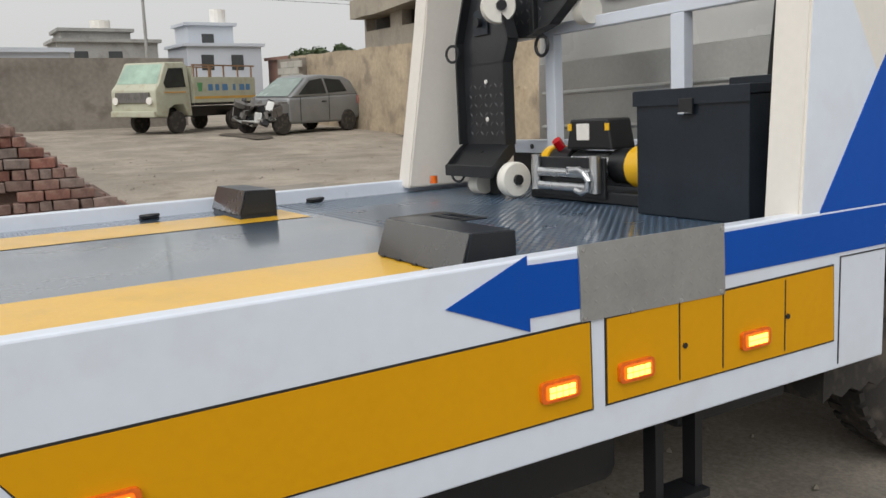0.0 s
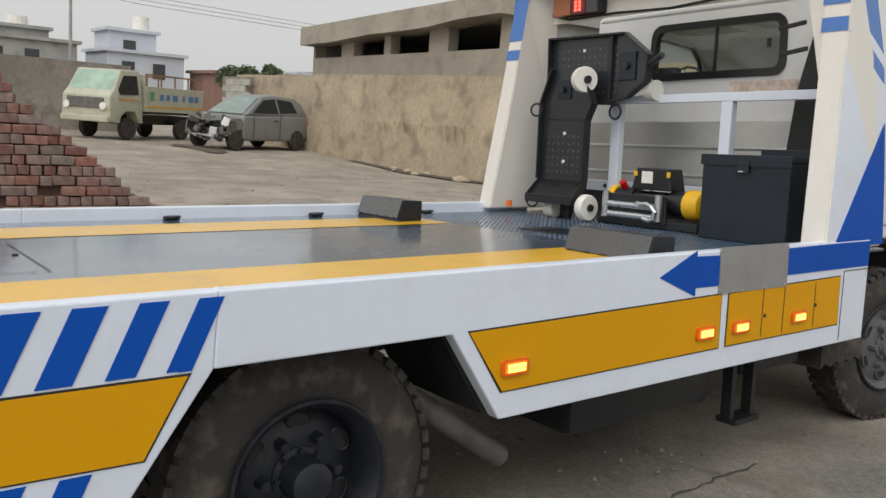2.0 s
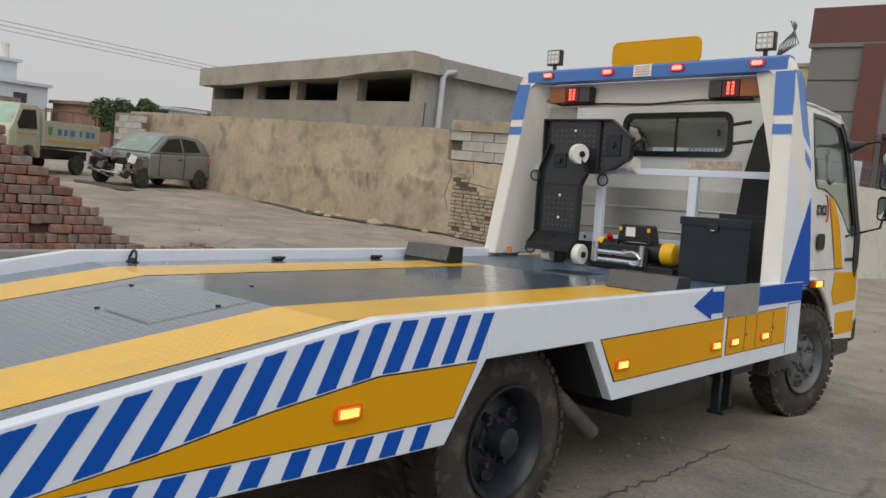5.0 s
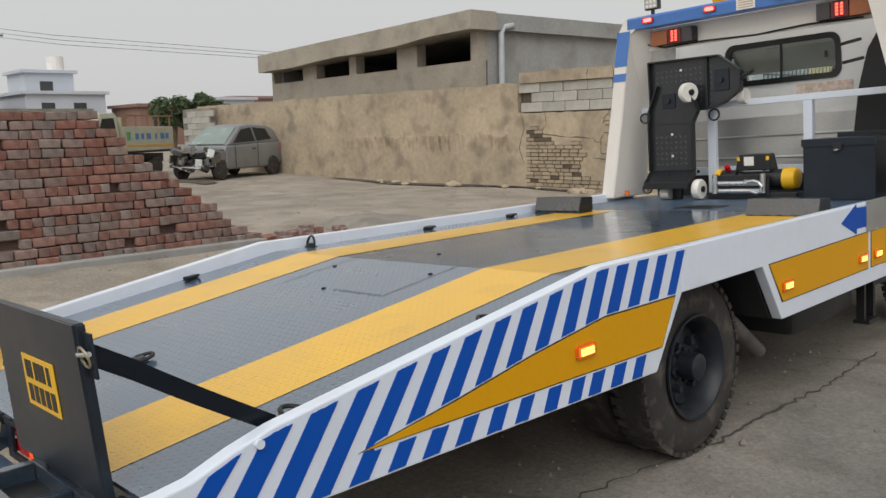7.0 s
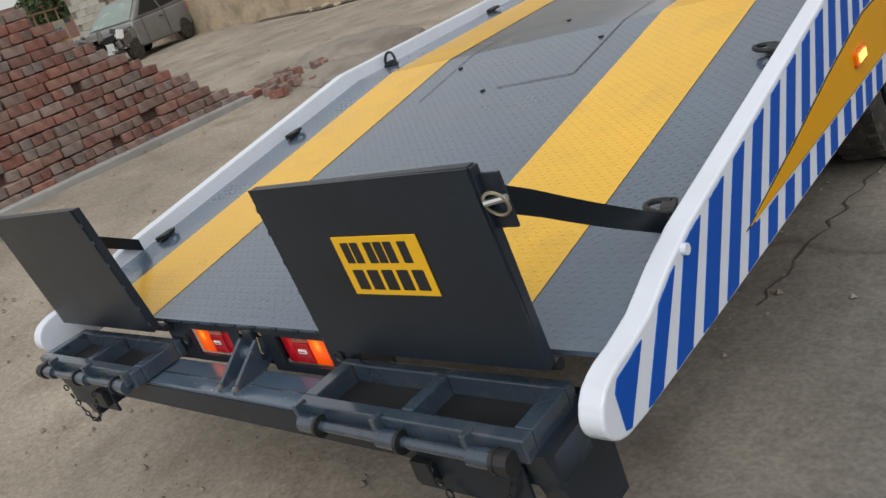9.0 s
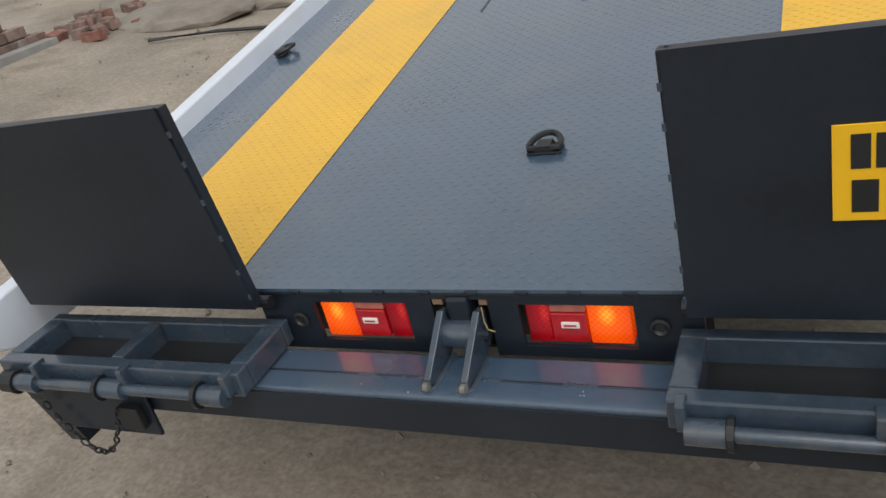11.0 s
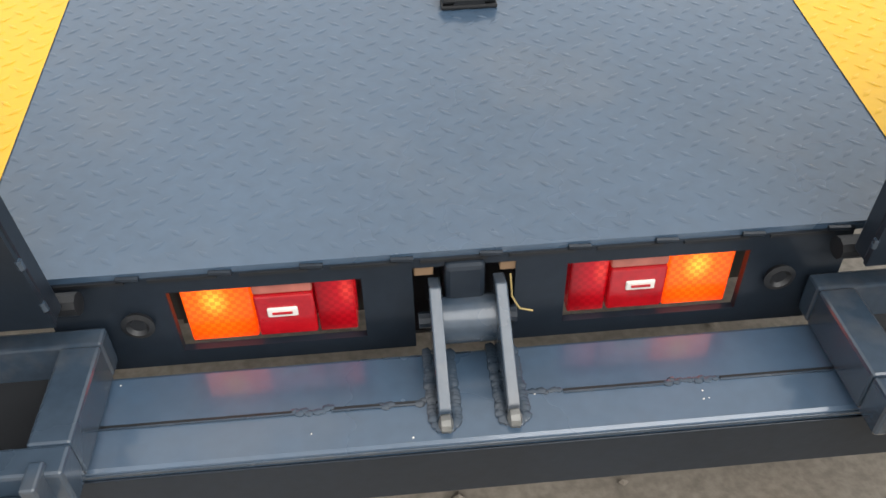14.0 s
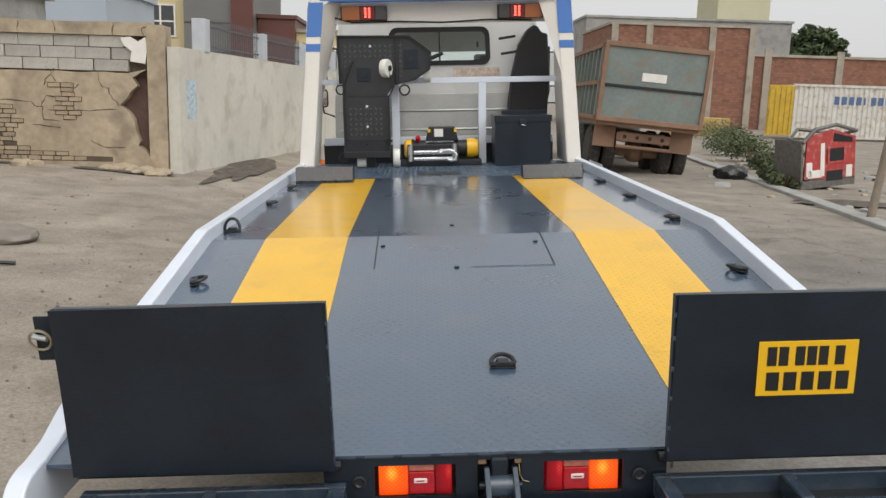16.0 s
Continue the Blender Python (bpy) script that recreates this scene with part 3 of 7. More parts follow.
    part("panel_gap", box(W + 0.0003, W + 0.002, 5.466, 5.69, 0.893, 0.897), BLACK, front)
    for v in (3.389, 4.398, 4.64, 5.084):
        side_lamp(v, 0.716, front)
    arrow = [(4.101, 0.956), (4.32, 1.047), (4.32, 1.024), (4.47, 1.021), (4.47, 0.899), (4.323, 0.900), (4.323, 0.868)]
    part("arrow", prism(arrow, W + 0.0005, W + 0.003), BLUE, front, "blue arrow marking")
    part("blue_band", prism([(4.96, 1.026), (5.39, 1.030), (5.69, 1.030), (5.69, 0.909), (4.96, 0.909)], W + 0.0005, W + 0.003), BLUE, front)
    plate = part("chequer_patch", prism([(4.467, 1.052), (4.96, 1.052), (4.966, 0.860), (4.472, 0.866)], W + 0.001, W + 0.007), CHECKER, front, "bare chequer-plate patch")
    verts, faces = [], []
    for i in range(15):
        for j in range(6):
            v, w = 4.485 + 0.032 * i, 0.88 + 0.03 * j
            a = radians(40 if (i + j) % 2 else -40)
            c, q = math.cos(a), math.sin(a)
            n0 = len(verts)
            for dv, dw, dx in ((-0.012, 0, 0), (0, -0.0035, 0), (0.012, 0, 0), (0, 0.0035, 0), (-0.004, 0, 0.0009), (0.004, 0, 0.0009)):
                verts.append((W + 0.007 + dx, v + dv * c - dw * q, w + dv * q + dw * c))
            faces += [(n0, n0 + 1, n0 + 4), (n0 + 1, n0 + 5, n0 + 4), (n0 + 1, n0 + 2, n0 + 5), (n0 + 2, n0 + 3, n0 + 5), (n0 + 3, n0 + 4, n0 + 5), (n0 + 3, n0, n0 + 4)]
    soup("tread_lug", verts, faces, CHECKER, plate, "", "stuff")
    for v, w in ((4.48, 1.04), (4.95, 1.04), (4.48, 0.875), (4.95, 0.87), (4.63, 0.87), (4.8, 0.868)):
        part("rivet", cyl((W + 0.006, v, w), (W + 0.010, v, w), 0.006, 8), STEEL, plate)


deck()
side(1)
side(-1)


def d_ring(u, v, turn=0, upright=False):
    """A lashing ring on the deck: a small base plate, a strap and a D of round bar."""
    pitch = 0 if v > BEND else 8
    m = TRUCK @ pose(u, v, deck_w(v) + 0.001, pitch, 0, turn) @ Matrix.Scale(0.84, 4)
    ring = thing("lashing_ring", m, "black steel lashing ring welded to the deck" if not upright else "black steel lashing ring standing upright by the rail", "ring", "lashing rings on the deck")
    part("base", box(-0.05, 0.05, -0.022, 0.022, 0, 0.008, 0.003), BLACK, ring)
    part("strap", prism([(-0.03, 0.006), (-0.02, 0.026), (0.02, 0.026), (0.03, 0.006)], -0.02, 0.02, "y"), BLACK, ring)
    pts = [(0.045 * math.cos(radians(a)), 0.062 * math.sin(radians(a)), 0) for a in range(0, 181, 20)] + [(-0.045, -0.012, 0), (0.045, -0.012, 0)]
    tilt = pose(0, 0, 0.018, 78 if upright else 4, 0, 0)
    part("loop", tube(pts, 0.009, 8, True, None, tilt), BLACK, ring, smooth=True)


for s in (-1, 1):
    for v in (0.5, 1.32, 3.1, 3.95, 4.75):
        d_ring(s * 1.135, v, 90 * s + 15)
d_ring(-1.15, 2.13, 0, True)
d_ring(1.135, 2.2, 90)
d_ring(0.058, 0.51, 0)


STOPFACE = mat("glossy_dark_face", (0.055, 0.054, 0.052), 0.25, 0.0, vary=0.2, scale=6, bump=0.1, coat=1.0)


def wheel_stop(u0, u1, v):
    ob = thing("wheel_stop", TRUCK @ pose((u0 + u1) / 2, v, FLAT + (0.018 if u0 < 0 else 0.002)), "dark grey wedge wheel stop bolted to the deck", "wheel stop", "wheel stops on the deck")
    h = (u1 - u0) / 2
    part("body", prism([(-0.08, -0.02), (0.085, -0.02), (0.085, 0.100), (-0.045, 0.105)], -h, h, "x", 0.003), DARK, ob)
    part("face_plate", prism([(-0.084, 0.004), (-0.078, 0.004), (-0.047, 0.104), (-0.050, 0.104)], -h + 0.003, h - 0.003), STOPFACE, ob, "glossy dark sloping face")
    part("end_plate", prism([(-0.076, 0.004), (0.083, 0.004), (0.083, 0.098), (-0.043, 0.103)], h, h + 0.004), BLACK, ob)
    for i in range(5):
        a = -h + 0.04 + i * (2 * h - 0.08) / 4
        part("weld_spot", cyl((a - 0.012, -0.085, 0.004), (a + 0.012, -0.085, 0.004), 0.004, 6), BLACK, ob)


wheel_stop(-1.135, -0.70, 4.32)
wheel_stop(0.60, 1.06, 4.34)


# ---- wheels ----
def wheel(u, v, w, s, rim, dual=False, steer=0):
    """Tyre, rim with hand holes, hub and nuts; s points outwards."""
    m = pose(u, v, w, 0, 0, (0 if s > 0 else 180) - steer) @ Matrix.Diagonal((1, 1.07, 1.07, 1))
    ob = new("wheel")
    ob.parent = truck
    ob.matrix_local = m
    ty = lathe([(-0.20, 0.22), (-0.205, 0.30), (-0.195, 0.37), (-0.175, 0.397), (-0.1, 0.406), (-0.03, 0.397), (-0.008, 0.37), (0.002, 0.30), (-0.004, 0.255), (-0.015, 0.225)], 56, None, None, True)
    tyre = part("tyre", ty, RUBBER, ob, "dusty worn tyre", True)
    verts, faces = [], []
    for k in range(44):
        for side_u in (-0.175, -0.03):
            a = 2 * math.pi * k / 44 + (0.07 if side_u < -0.1 else 0)
            da = 0.045
            n0 = len(verts)
            for aa, rr in ((a - da, 0.385), (a + da, 0.385), (a + da, 0.408), (a - da, 0.408)):
                for uu in (side_u - 0.018, side_u + 0.05 if side_u < -0.1 else side_u + 0.022):
                    verts.append((uu, rr * math.cos(aa), rr * math.sin(aa)))
            faces += [(n0, n0 + 2, n0 + 4, n0 + 6), (n0 + 1, n0 + 7, n0 + 5, n0 + 3), (n0 + 4, n0 + 5, n0 + 7, n0 + 6), (n0, n0 + 1, n0 + 3, n0 + 2), (n0 + 2, n0 + 3, n0 + 5, n0 + 4), (n0, n0 + 6, n0 + 7, n0 + 1)]
    soup("tread_block", verts, faces, RUBBER, tyre, "", "stuff")
    if dual:
        bm = lathe([(-0.44, 0.22), (-0.445, 0.36), (-0.42, 0.40), (-0.26, 0.40), (-0.235, 0.36), (-0.24, 0.22)], 40, None, None, True)
        part("inner_tyre", bm, RUBBER, ob, "", True)
    dish = -0.105 if dual else -0.04
    prof = [(-0.19, 0.2), (-0.02, 0.232), (0.004, 0.236), (0.006, 0.226), (-0.02, 0.205), (dish - 0.01, 0.19), (dish, 0.17), (dish + 0.02, 0.12), (dish + 0.022, 0.09)]
    r = part("rim", lathe(prof, 48), rim, ob, "", True)
    part("rim_edge", lathe([(-0.012, 0.226), (0.002, 0.240), (0.010, 0.238), (0.010, 0.229), (-0.006, 0.222)], 48, None, None, True), RIM, r, "", True)
    for k in range(6):
        a = 2 * math.pi * k / 6 + 0.5
        cy, cz = 0.155 * math.cos(a), 0.155 * math.sin(a)
        oval = tube([(dish + 0.014 + 0.004 * math.cos(q), cy + 0.024 * math.cos(q) * math.cos(a) - 0.038 * math.sin(q) * math.sin(a), cz + 0.024 * math.cos(q) * math.sin(a) + 0.038 * math.sin(q) * math.cos(a)) for q in (2 * math.pi * i / 12 for i in range(12))], 0.004, 6, True)
        part("hole_rim", oval, rim, r)
        disc = bmesh.new()
        ring = [disc.verts.new((dish + 0.0125, cy + 0.023 * math.cos(q) * math.cos(a) - 0.037 * math.sin(q) * math.sin(a), cz + 0.023 * math.cos(q) * math.sin(a) + 0.037 * math.sin(q) * math.cos(a))) for q in (2 * math.pi * i / 14 for i in range(14))]
        disc.faces.new(ring)
        part("hand_hole", disc, BLACK, r)
        b = 2 * math.pi * k / 6
        ny, nz = 0.112 * math.cos(b), 0.112 * math.sin(b)
        part("wheel_nut", cyl((dish + 0.015, ny, nz), (dish + 0.058, ny, nz), 0.021, 6, 0.015), rim, r)
    hub_len = 0.09 if dual else 0.03
    part("hub", lathe([(dish, 0.085), (dish + 0.03, 0.082), (dish + 0.035, 0.066), (dish + 0.03 + hub_len, 0.06), (dish + 0.038 + hub_len, 0.045), (dish + 0.04 + hub_len, 0.01)], 28), rim, ob, "", True)
    for k in range(8):
        a = 2 * math.pi * k / 8
        part("hub_bolt", cyl((dish + 0.03, 0.073 * math.cos(a), 0.073 * math.sin(a)), (dish + 0.05, 0.073 * math.cos(a), 0.073 * math.sin(a)), 0.009, 6), rim, ob)


for s in (1, -1):
    wheel(s * 1.10, 2.745, 0.412, s, RIM, True)
    wheel(s * 1.06, 6.43, 0.375, s, RIMGREY, False, 11)
for v, w in ((2.755, 0.415), (6.43, 0.375)):
    part("axle", cyl((-0.9, v, w), (0.9, v, w), 0.055, 14), BLACK, truck)
part("differential", lathe([(-0.2, 0.06), (-0.12, 0.16), (0, 0.19), (0.12, 0.16), (0.2, 0.06)], 20, None, pose(0, 2.755, 0.415)), BLACK, truck, "", True)
part("exhaust_pipe", tube([(0.6, 2.4, 0.74), (0.92, 2.75, 0.86), (1.0, 3.0, 0.68), (1.02, 3.2, 0.55), (1.01, 3.56, 0.30)], 0.042, 14), mat("dirty_exhaust_steel", (0.16, 0.15, 0.14), 0.6, 0.5, dirt=(0.08, 0.07, 0.06), dirt_amount=0.6), truck, "dirty steel exhaust pipe", True)
part("exhaust_bore", cyl((1.01, 3.555, 0.3035), (1.01, 3.5615, 0.299), 0.036, 14), BLACK, truck)
part("fuel_tank", box(0.5, 1.08, 3.85, 4.75, 0.32, 0.60, 0.05), BLACK, truck, "black steel fuel tank", True)
part("battery_tray", box(0.55, 1.05, 5.0, 5.5, 0.40, 0.58, 0.02), BLACK, truck)
for v in (4.86, 5.02):
    part("step_bracket", box(1.05, 1.1, v, v + 0.03, 0.22, 0.57), BLACK, truck)
part("step_bracket", box(1.03, 1.13, 4.86, 5.05, 0.21, 0.235), BLACK, truck)
flap_poly = [(5.62, 0.58), (6.02, 0.58)] + [(6.02 - 0.05 * i, 0.36 + (0.025 if i % 2 else 0.0)) for i in range(9)]
part("mud_flap", prism(flap_poly, 0.94, 1.1), RUBBER, truck, "black scalloped rubber mud flap")
part("drive_shaft", cyl((0, 2.9, 0.45), (0, 5.6, 0.62), 0.045, 12), BLACK, truck)
part("gearbox", box(-0.25, 0.25, 5.3, 6.3, 0.42, 0.78, 0.08), BLACK, truck)


# ---- tail ----
def tail_lamp(u0, u1, flip):
    lamp = new("tail_lamp")
    lamp.parent = truck
    tagged(lamp, "red and amber tail lamp, lit")
    v, w0, w1 = 0.045, 0.597, 0.685
    a, b = (u0, u1) if not flip else (u1, u0)
    def at(q):
        return a + (b - a) * q
    def seg(q0, q1, z0, z1, material, name, out=0.0):
        x0, x1 = sorted((at(q0), at(q1)))
        part(name, box(x0, x1, v - 0.012 - out, v + 0.03, z0, z1, 0.003), material, lamp)
    seg(0.0, 0.40, w0, w1, AMBER_BULB, "amber_lens")
    seg(0.41, 0.76, w0 + 0.004, w1 - 0.020, RED_LENS, "red_lens", 0.004)
    seg(0.41, 0.76, w1 - 0.019, w1, CLEAR_LENS, "clear_lens", 0.002)
    seg(0.77, 1.0, w0, w1, RED_BULB, "red_lens")
    x0, x1 = sorted((at(0.48), at(0.66)))
    part("label_plate", box(x0, x1, v - 0.019, v - 0.015, w0 + 0.036, w0 + 0.05, 0.002), PALE, lamp)
    part("label_mark", box(x0 + 0.006, x1 - 0.006, v - 0.0205, v - 0.019, w0 + 0.0415, w0 + 0.0445), RED_LENS, lamp)
    return lamp


JUNKWELD = mat("grey_weld_metal", (0.2, 0.2, 0.19), 0.5, 0.4, vary=0.4, scale=30, bump=0.5)


def tail():
    # rear panel with real openings for lamps and the hinge
    cells_u = [-0.47, -0.335, -0.118, -0.06, 0.058, 0.118, 0.332, 0.45]
    for i, (a, b) in enumerate(zip(cells_u, cells_u[1:])):
        spans = [(0.570, 0.711)]
        if i in (1, 5):
            spans = [(0.570, 0.594), (0.688, 0.711)]
        if i == 3:
            spans = [(0.698, 0.711)]
        for w0, w1 in spans:
            part("rear_panel", box(a, b, 0.022, 0.032, w0, w1), DARK, truck, "dark painted rear panel")
    part("lamp_box", box(-0.47, 0.45, 0.12, 0.13, 0.55, 0.70), BLACK, truck)
    for u in (-0.375, 0.375):
        part("plug", lathe([(-0.004, 0.004), (-0.004, 0.016), (0.004, 0.019), (0.006, 0.013), (0.002, 0.009), (0.002, 0.003)], 20, None, pose(u, 0.020, 0.645, 0, 0, -90)), BLACK, truck, "", True)
    # Black plates added behind the openings to paint in the shade of their gaps.
    for u0, u1 in ((-0.345, -0.108), (0.108, 0.342)):
        part("lamp_backing", box(u0, u1, 0.0765, 0.081, 0.585, 0.70), BLACK, truck)
    part("recess_back", box(-0.07, 0.068, 0.085, 0.089, 0.585, 0.71), BLACK, truck)
    part("recess_floor", box(-0.07, 0.068, 0.034, 0.085, 0.580, 0.585), BLACK, truck)
    tail_lamp(-0.325, -0.128, False)
    tail_lamp(0.126, 0.322, True)
    lip = part("deck_lip", box(-1.19, 1.19, 0.025, 0.037, 0.711, TAIL_W - 0.002, 0.001), DARK, truck)
    for i in range(9):
        u = -0.45 + 0.1 * i
        part("weld_gap", box(u, u + 0.075, 0.0195, 0.022, 0.7065, 0.7105), BLACK, lip)
    for i in range(10):
        u = -0.47 + 0.1 * i
        part("weld_bead", cyl((u - 0.013, 0.0225, 0.713), (u + 0.012, 0.0210, 0.7125), 0.0034, 7), DARK, lip)
    # cross beam
    beam = part("bumper_beam", box(-1.12, 1.12, -0.138, -0.006, 0.50, 0.588, 0.006), DECK, truck, "blue-grey steel cross beam")
    for u0, u1 in ((-0.44, -0.20), (-0.16, -0.06), (0.10, 0.22), (0.28, 0.44)):
        part("weld_gap", box(u0, u1, -0.0815, -0.0775, 0.5885, 0.5893), BLACK, beam)
        part("weld_gap", box(u0, u1, -0.0835, -0.0818, 0.5885, 0.5905), FRAME, beam)
    rng = random.Random(17)
    for u0, u1 in ((-0.20, -0.155), (-0.105, -0.085), (-0.062, -0.05), (0.055, 0.10), (0.22, 0.28), (0.44, 0.5), (-0.5, -0.44)):
        seam = bmesh.new()
        for q in range(int((u1 - u0) / 0.005)):
            blob = bmesh.new()
            bmesh.ops.create_icosphere(blob, subdivisions=1, radius=rng.uniform(0.0032, 0.0062), matrix=Matrix.LocRotScale((u0 + 0.005 * q, -0.080 + rng.uniform(-0.003, 0.003), 0.588), None, (1.2, 1, 0.6)))
            merge(blob, seam)
        tagged(part("weld_bead", seam, FRAME, beam, "", True), kind="stuff")
    chips = bmesh.new()
    for q in range(12):
        box(0, rng.uniform(0.0008, 0.002), 0, rng.uniform(0.0008, 0.002), 0, 0.0006, 0, chips, pose(rng.uniform(-0.5, 0.5), rng.uniform(-0.135, -0.01), 0.5882, 0, 0, rng.uniform(0, 90)))
    tagged(part("paint_fleck", chips, PALE, beam), kind="stuff")
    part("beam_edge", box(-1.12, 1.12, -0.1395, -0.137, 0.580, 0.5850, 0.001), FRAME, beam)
    # Darker plate puts the upright face's shade into its colour, along with grime.
    part("beam_face", box(-1.118, 1.118, -0.1415, -0.1385, 0.504, 0.578, 0.001), DARK, beam, "beam face plate, darkened for shade and grime")
    # hinge bracket between the lamps
    hb = new("hinge_bracket")
    hb.parent = truck
    for u in (-0.043, 0.032):
        part("lug", prism([(0.03, 0.60), (0.03, 0.676), (0.005, 0.682), (-0.108, 0.606), (-0.112, 0.588), (0.0, 0.588)], u, u + 0.014, "x", 0.002), FRAME, hb)
        seam = bmesh.new()
        rng = random.Random(int(u * 1000) + 90)
        line = [(u - 0.006, -0.006 - 0.0052 * q) for q in range(20)] + [(u - 0.004 + 0.0055 * q, -0.113 - 0.006 * math.sin(0.79 * q)) for q in range(5)] + [(u + 0.020, -0.110 + 0.0052 * q) for q in range(20)]
        for a, b in line:
            blob = bmesh.new()
            bmesh.ops.create_icosphere(blob, subdivisions=1, radius=rng.uniform(0.0062, 0.0084), matrix=Matrix.LocRotScale((a + rng.uniform(-0.0010, 0.0010), b, 0.588), None, (1, 1, 0.75)))
            merge(blob, seam)
        tagged(part("weld_bead", seam, FRAME, hb, "lumpy painted weld seam", True), kind="stuff")
        part("weld_blob", lathe([(-0.008, 0.003), (-0.005, 0.010), (0.005, 0.011), (0.008, 0.003)], 10, None, pose(u + 0.007, -0.116, 0.594)), JUNKWELD, hb)
    part("pivot", cyl((-0.034, 0.005, 0.630), (0.032, 0.005, 0.630), 0.029, 24), FRAME, hb, "", True)
    part("arm", box(-0.024, 0.022, 0.01, 0.10, 0.635, 0.706, 0.006), DARK, hb)
    part("pin", cyl((-0.056, 0.005, 0.632), (0.058, 0.005, 0.632), 0.010, 10), DARK, hb)
    part("wire", tube([(0.05, 0.01, 0.69), (0.052, 0.004, 0.66), (0.06, -0.004, 0.648), (0.075, -0.006, 0.645)], 0.0012, 5), mat("dry_straw", (0.4, 0.3, 0.12), 0.8), hb)
    for u in (-0.058, 0.04):
        part("stop_block", box(u, u + 0.022, 0.024, 0.04, 0.684, 0.698, 0.001), mat("raw_wood", (0.22, 0.14, 0.08), 0.8), hb)
    # ramp frames on either side
    for s in (-1, 1):
        fr = new("ramp_frame")
        fr.parent = truck
        tagged(fr, "open blue-grey steel ramp frame")
        top = 0.648
        for u0, u1, v0, v1 in ((0.41, 1.10, -0.178, -0.142), (0.41, 1.10, -0.01, 0.018), (0.41, 0.455, -0.142, -0.01), (1.055, 1.10, -0.142, -0.01), (0.745, 0.78, -0.142, -0.01)):
            x0, x1 = sorted((s * u0, s * u1))
            part("bar", box(x0, x1, v0, v1, 0.592, top, 0.004), FRAME, fr)
        # Added black sheet paints in the dark of the deep, open frame.
        x0, x1 = sorted((s * 0.45, s * 1.06))
        part("tray", box(x0, x1, -0.145, -0.005, 0.590, 0.597), BLACK, fr)
        part("rod", cyl((s * 0.47, -0.196, 0.606), (s * 1.04, -0.196, 0.606), 0.013, 14), FRAME, fr, "", True)
        for u in (0.47, 0.74, 1.0):
            part("sleeve", cyl((s * (u - 0.03), -0.196, 0.606), (s * (u + 0.03), -0.196, 0.606), 0.022, 16), FRAME, fr, "", True)
            part("washer", cyl((s * (u + 0.032), -0.196, 0.606), (s * (u + 0.042), -0.196, 0.606), 0.028, 16), BLACK, fr)
            part("tab", box(s * (u - 0.035) - 0.008, s * (u - 0.035) + 0.008, -0.2, -0.165, 0.605, 0.655, 0.003), FRAME, fr)
        part("end_cap", cyl((s * 1.035, -0.196, 0.606), (s * 1.075, -0.196, 0.606), 0.026, 16), BLACK, fr)
        part("leg", prism([(-0.16, 0.60), (0.06, 0.60), (0.06, 0.34), (-0.10, 0.34)], s * 1.06, s * 1.12), DARK, truck, "steel bumper leg")
        part("stay_plate", box(s * 0.72, s * 1.05, -0.155, -0.145, 0.44, 0.56, 0.003), DARK, truck)
        part("latch", box(s * 0.74, s * 0.80, -0.175, -0.155, 0.47, 0.53, 0.003), BLACK, truck)
        ch = new("chain")
        ch.parent = truck
        tagged(ch, "dangling dark steel chain")
        for i in range(15):
            q = i / 14
            cu, cw = 0.80 + 0.22 * q, 0.52 - 0.13 * (1 - (2 * q - 1) ** 2)
            link = [(0.011 * math.cos(t), 0.0065 * math.sin(t), 0) for t in (2 * math.pi * j / 10 for j in range(10))]
            slope = math.degrees(math.atan2(0.13 * 4 * (2 * q - 1), 0.22))
            part("link", tube(link, 0.0028, 5, True, None, pose(s * cu, -0.175, cw, 0, -s * slope, 0) @ pose(0, 0, 0, 90 * (i % 2), 0, 0)), BLACK, ch)
    # hinged flaps standing up, leaning a little backwards
    for s in (-1, 1):
        fl = new("ramp_flap")
        fl.parent = truck
        tagged(fl, "dark grey steel loading flap folded upright")
        pts = [(0.432, 0.708), (1.098, 0.712), (1.092, 1.148), (0.438, 1.152)]
        part("plate", prism([(s * a, b) for a, b in pts], -0.040, -0.034, "y"), DARK, fl)
        for u0, u1, w0, w1 in ((0.432, 0.452, 0.71, 1.15), (1.078, 1.098, 0.71, 1.147), (0.44, 1.09, 1.13, 1.15), (0.44, 1.09, 0.71, 0.73)):
            x0, x1 = sorted((s * u0, s * u1))
            part("edge_bar", box(x0, x1, -0.034, -0.010, w0, w1, 0.002), DARK, fl)
        for w in (0.74, 0.80, 0.88, 0.96, 1.04, 1.10):
            part("weld_bead", cyl((s * 0.4335, -0.037, w - 0.006), (s * 0.4335, -0.037, w + 0.006), 0.004, 6), FRAME, fl)
        part("hinge_tube", cyl((s * 0.42, 0.0, 0.702), (s * 1.1, 0.0, 0.702), 0.014, 10), BLACK, fl)
        x0, x1 = sorted((s * 1.098, s * 1.142))
        part("ear", box(x0, x1, -0.02, -0.012, 1.02, 1.13, 0.002), DARK, fl)
        ring = [(0.026 * math.cos(t), 0, 0.026 * math.sin(t)) for t in (2 * math.pi * j / 18 for j in range(18))]
        part("pin_ring", tube(ring, 0.0035, 6, True, None, pose(s * 1.125, -0.034, 1.075, 14, 0, 0)), BRASS, fl, "zinc ring of the locking pin", True)
        part("pin", cyl((s * 1.105, -0.04, 1.08), (s * 1.15, -0.03, 1.085), 0.007, 8), STEEL, fl)
        st = bmesh.new()
        a0, a1 = Vector((s * 1.12, -0.02, 1.08)), Vector((s * 1.178, 0.41, 0.80))
        for i in range(7):
            q = i / 6
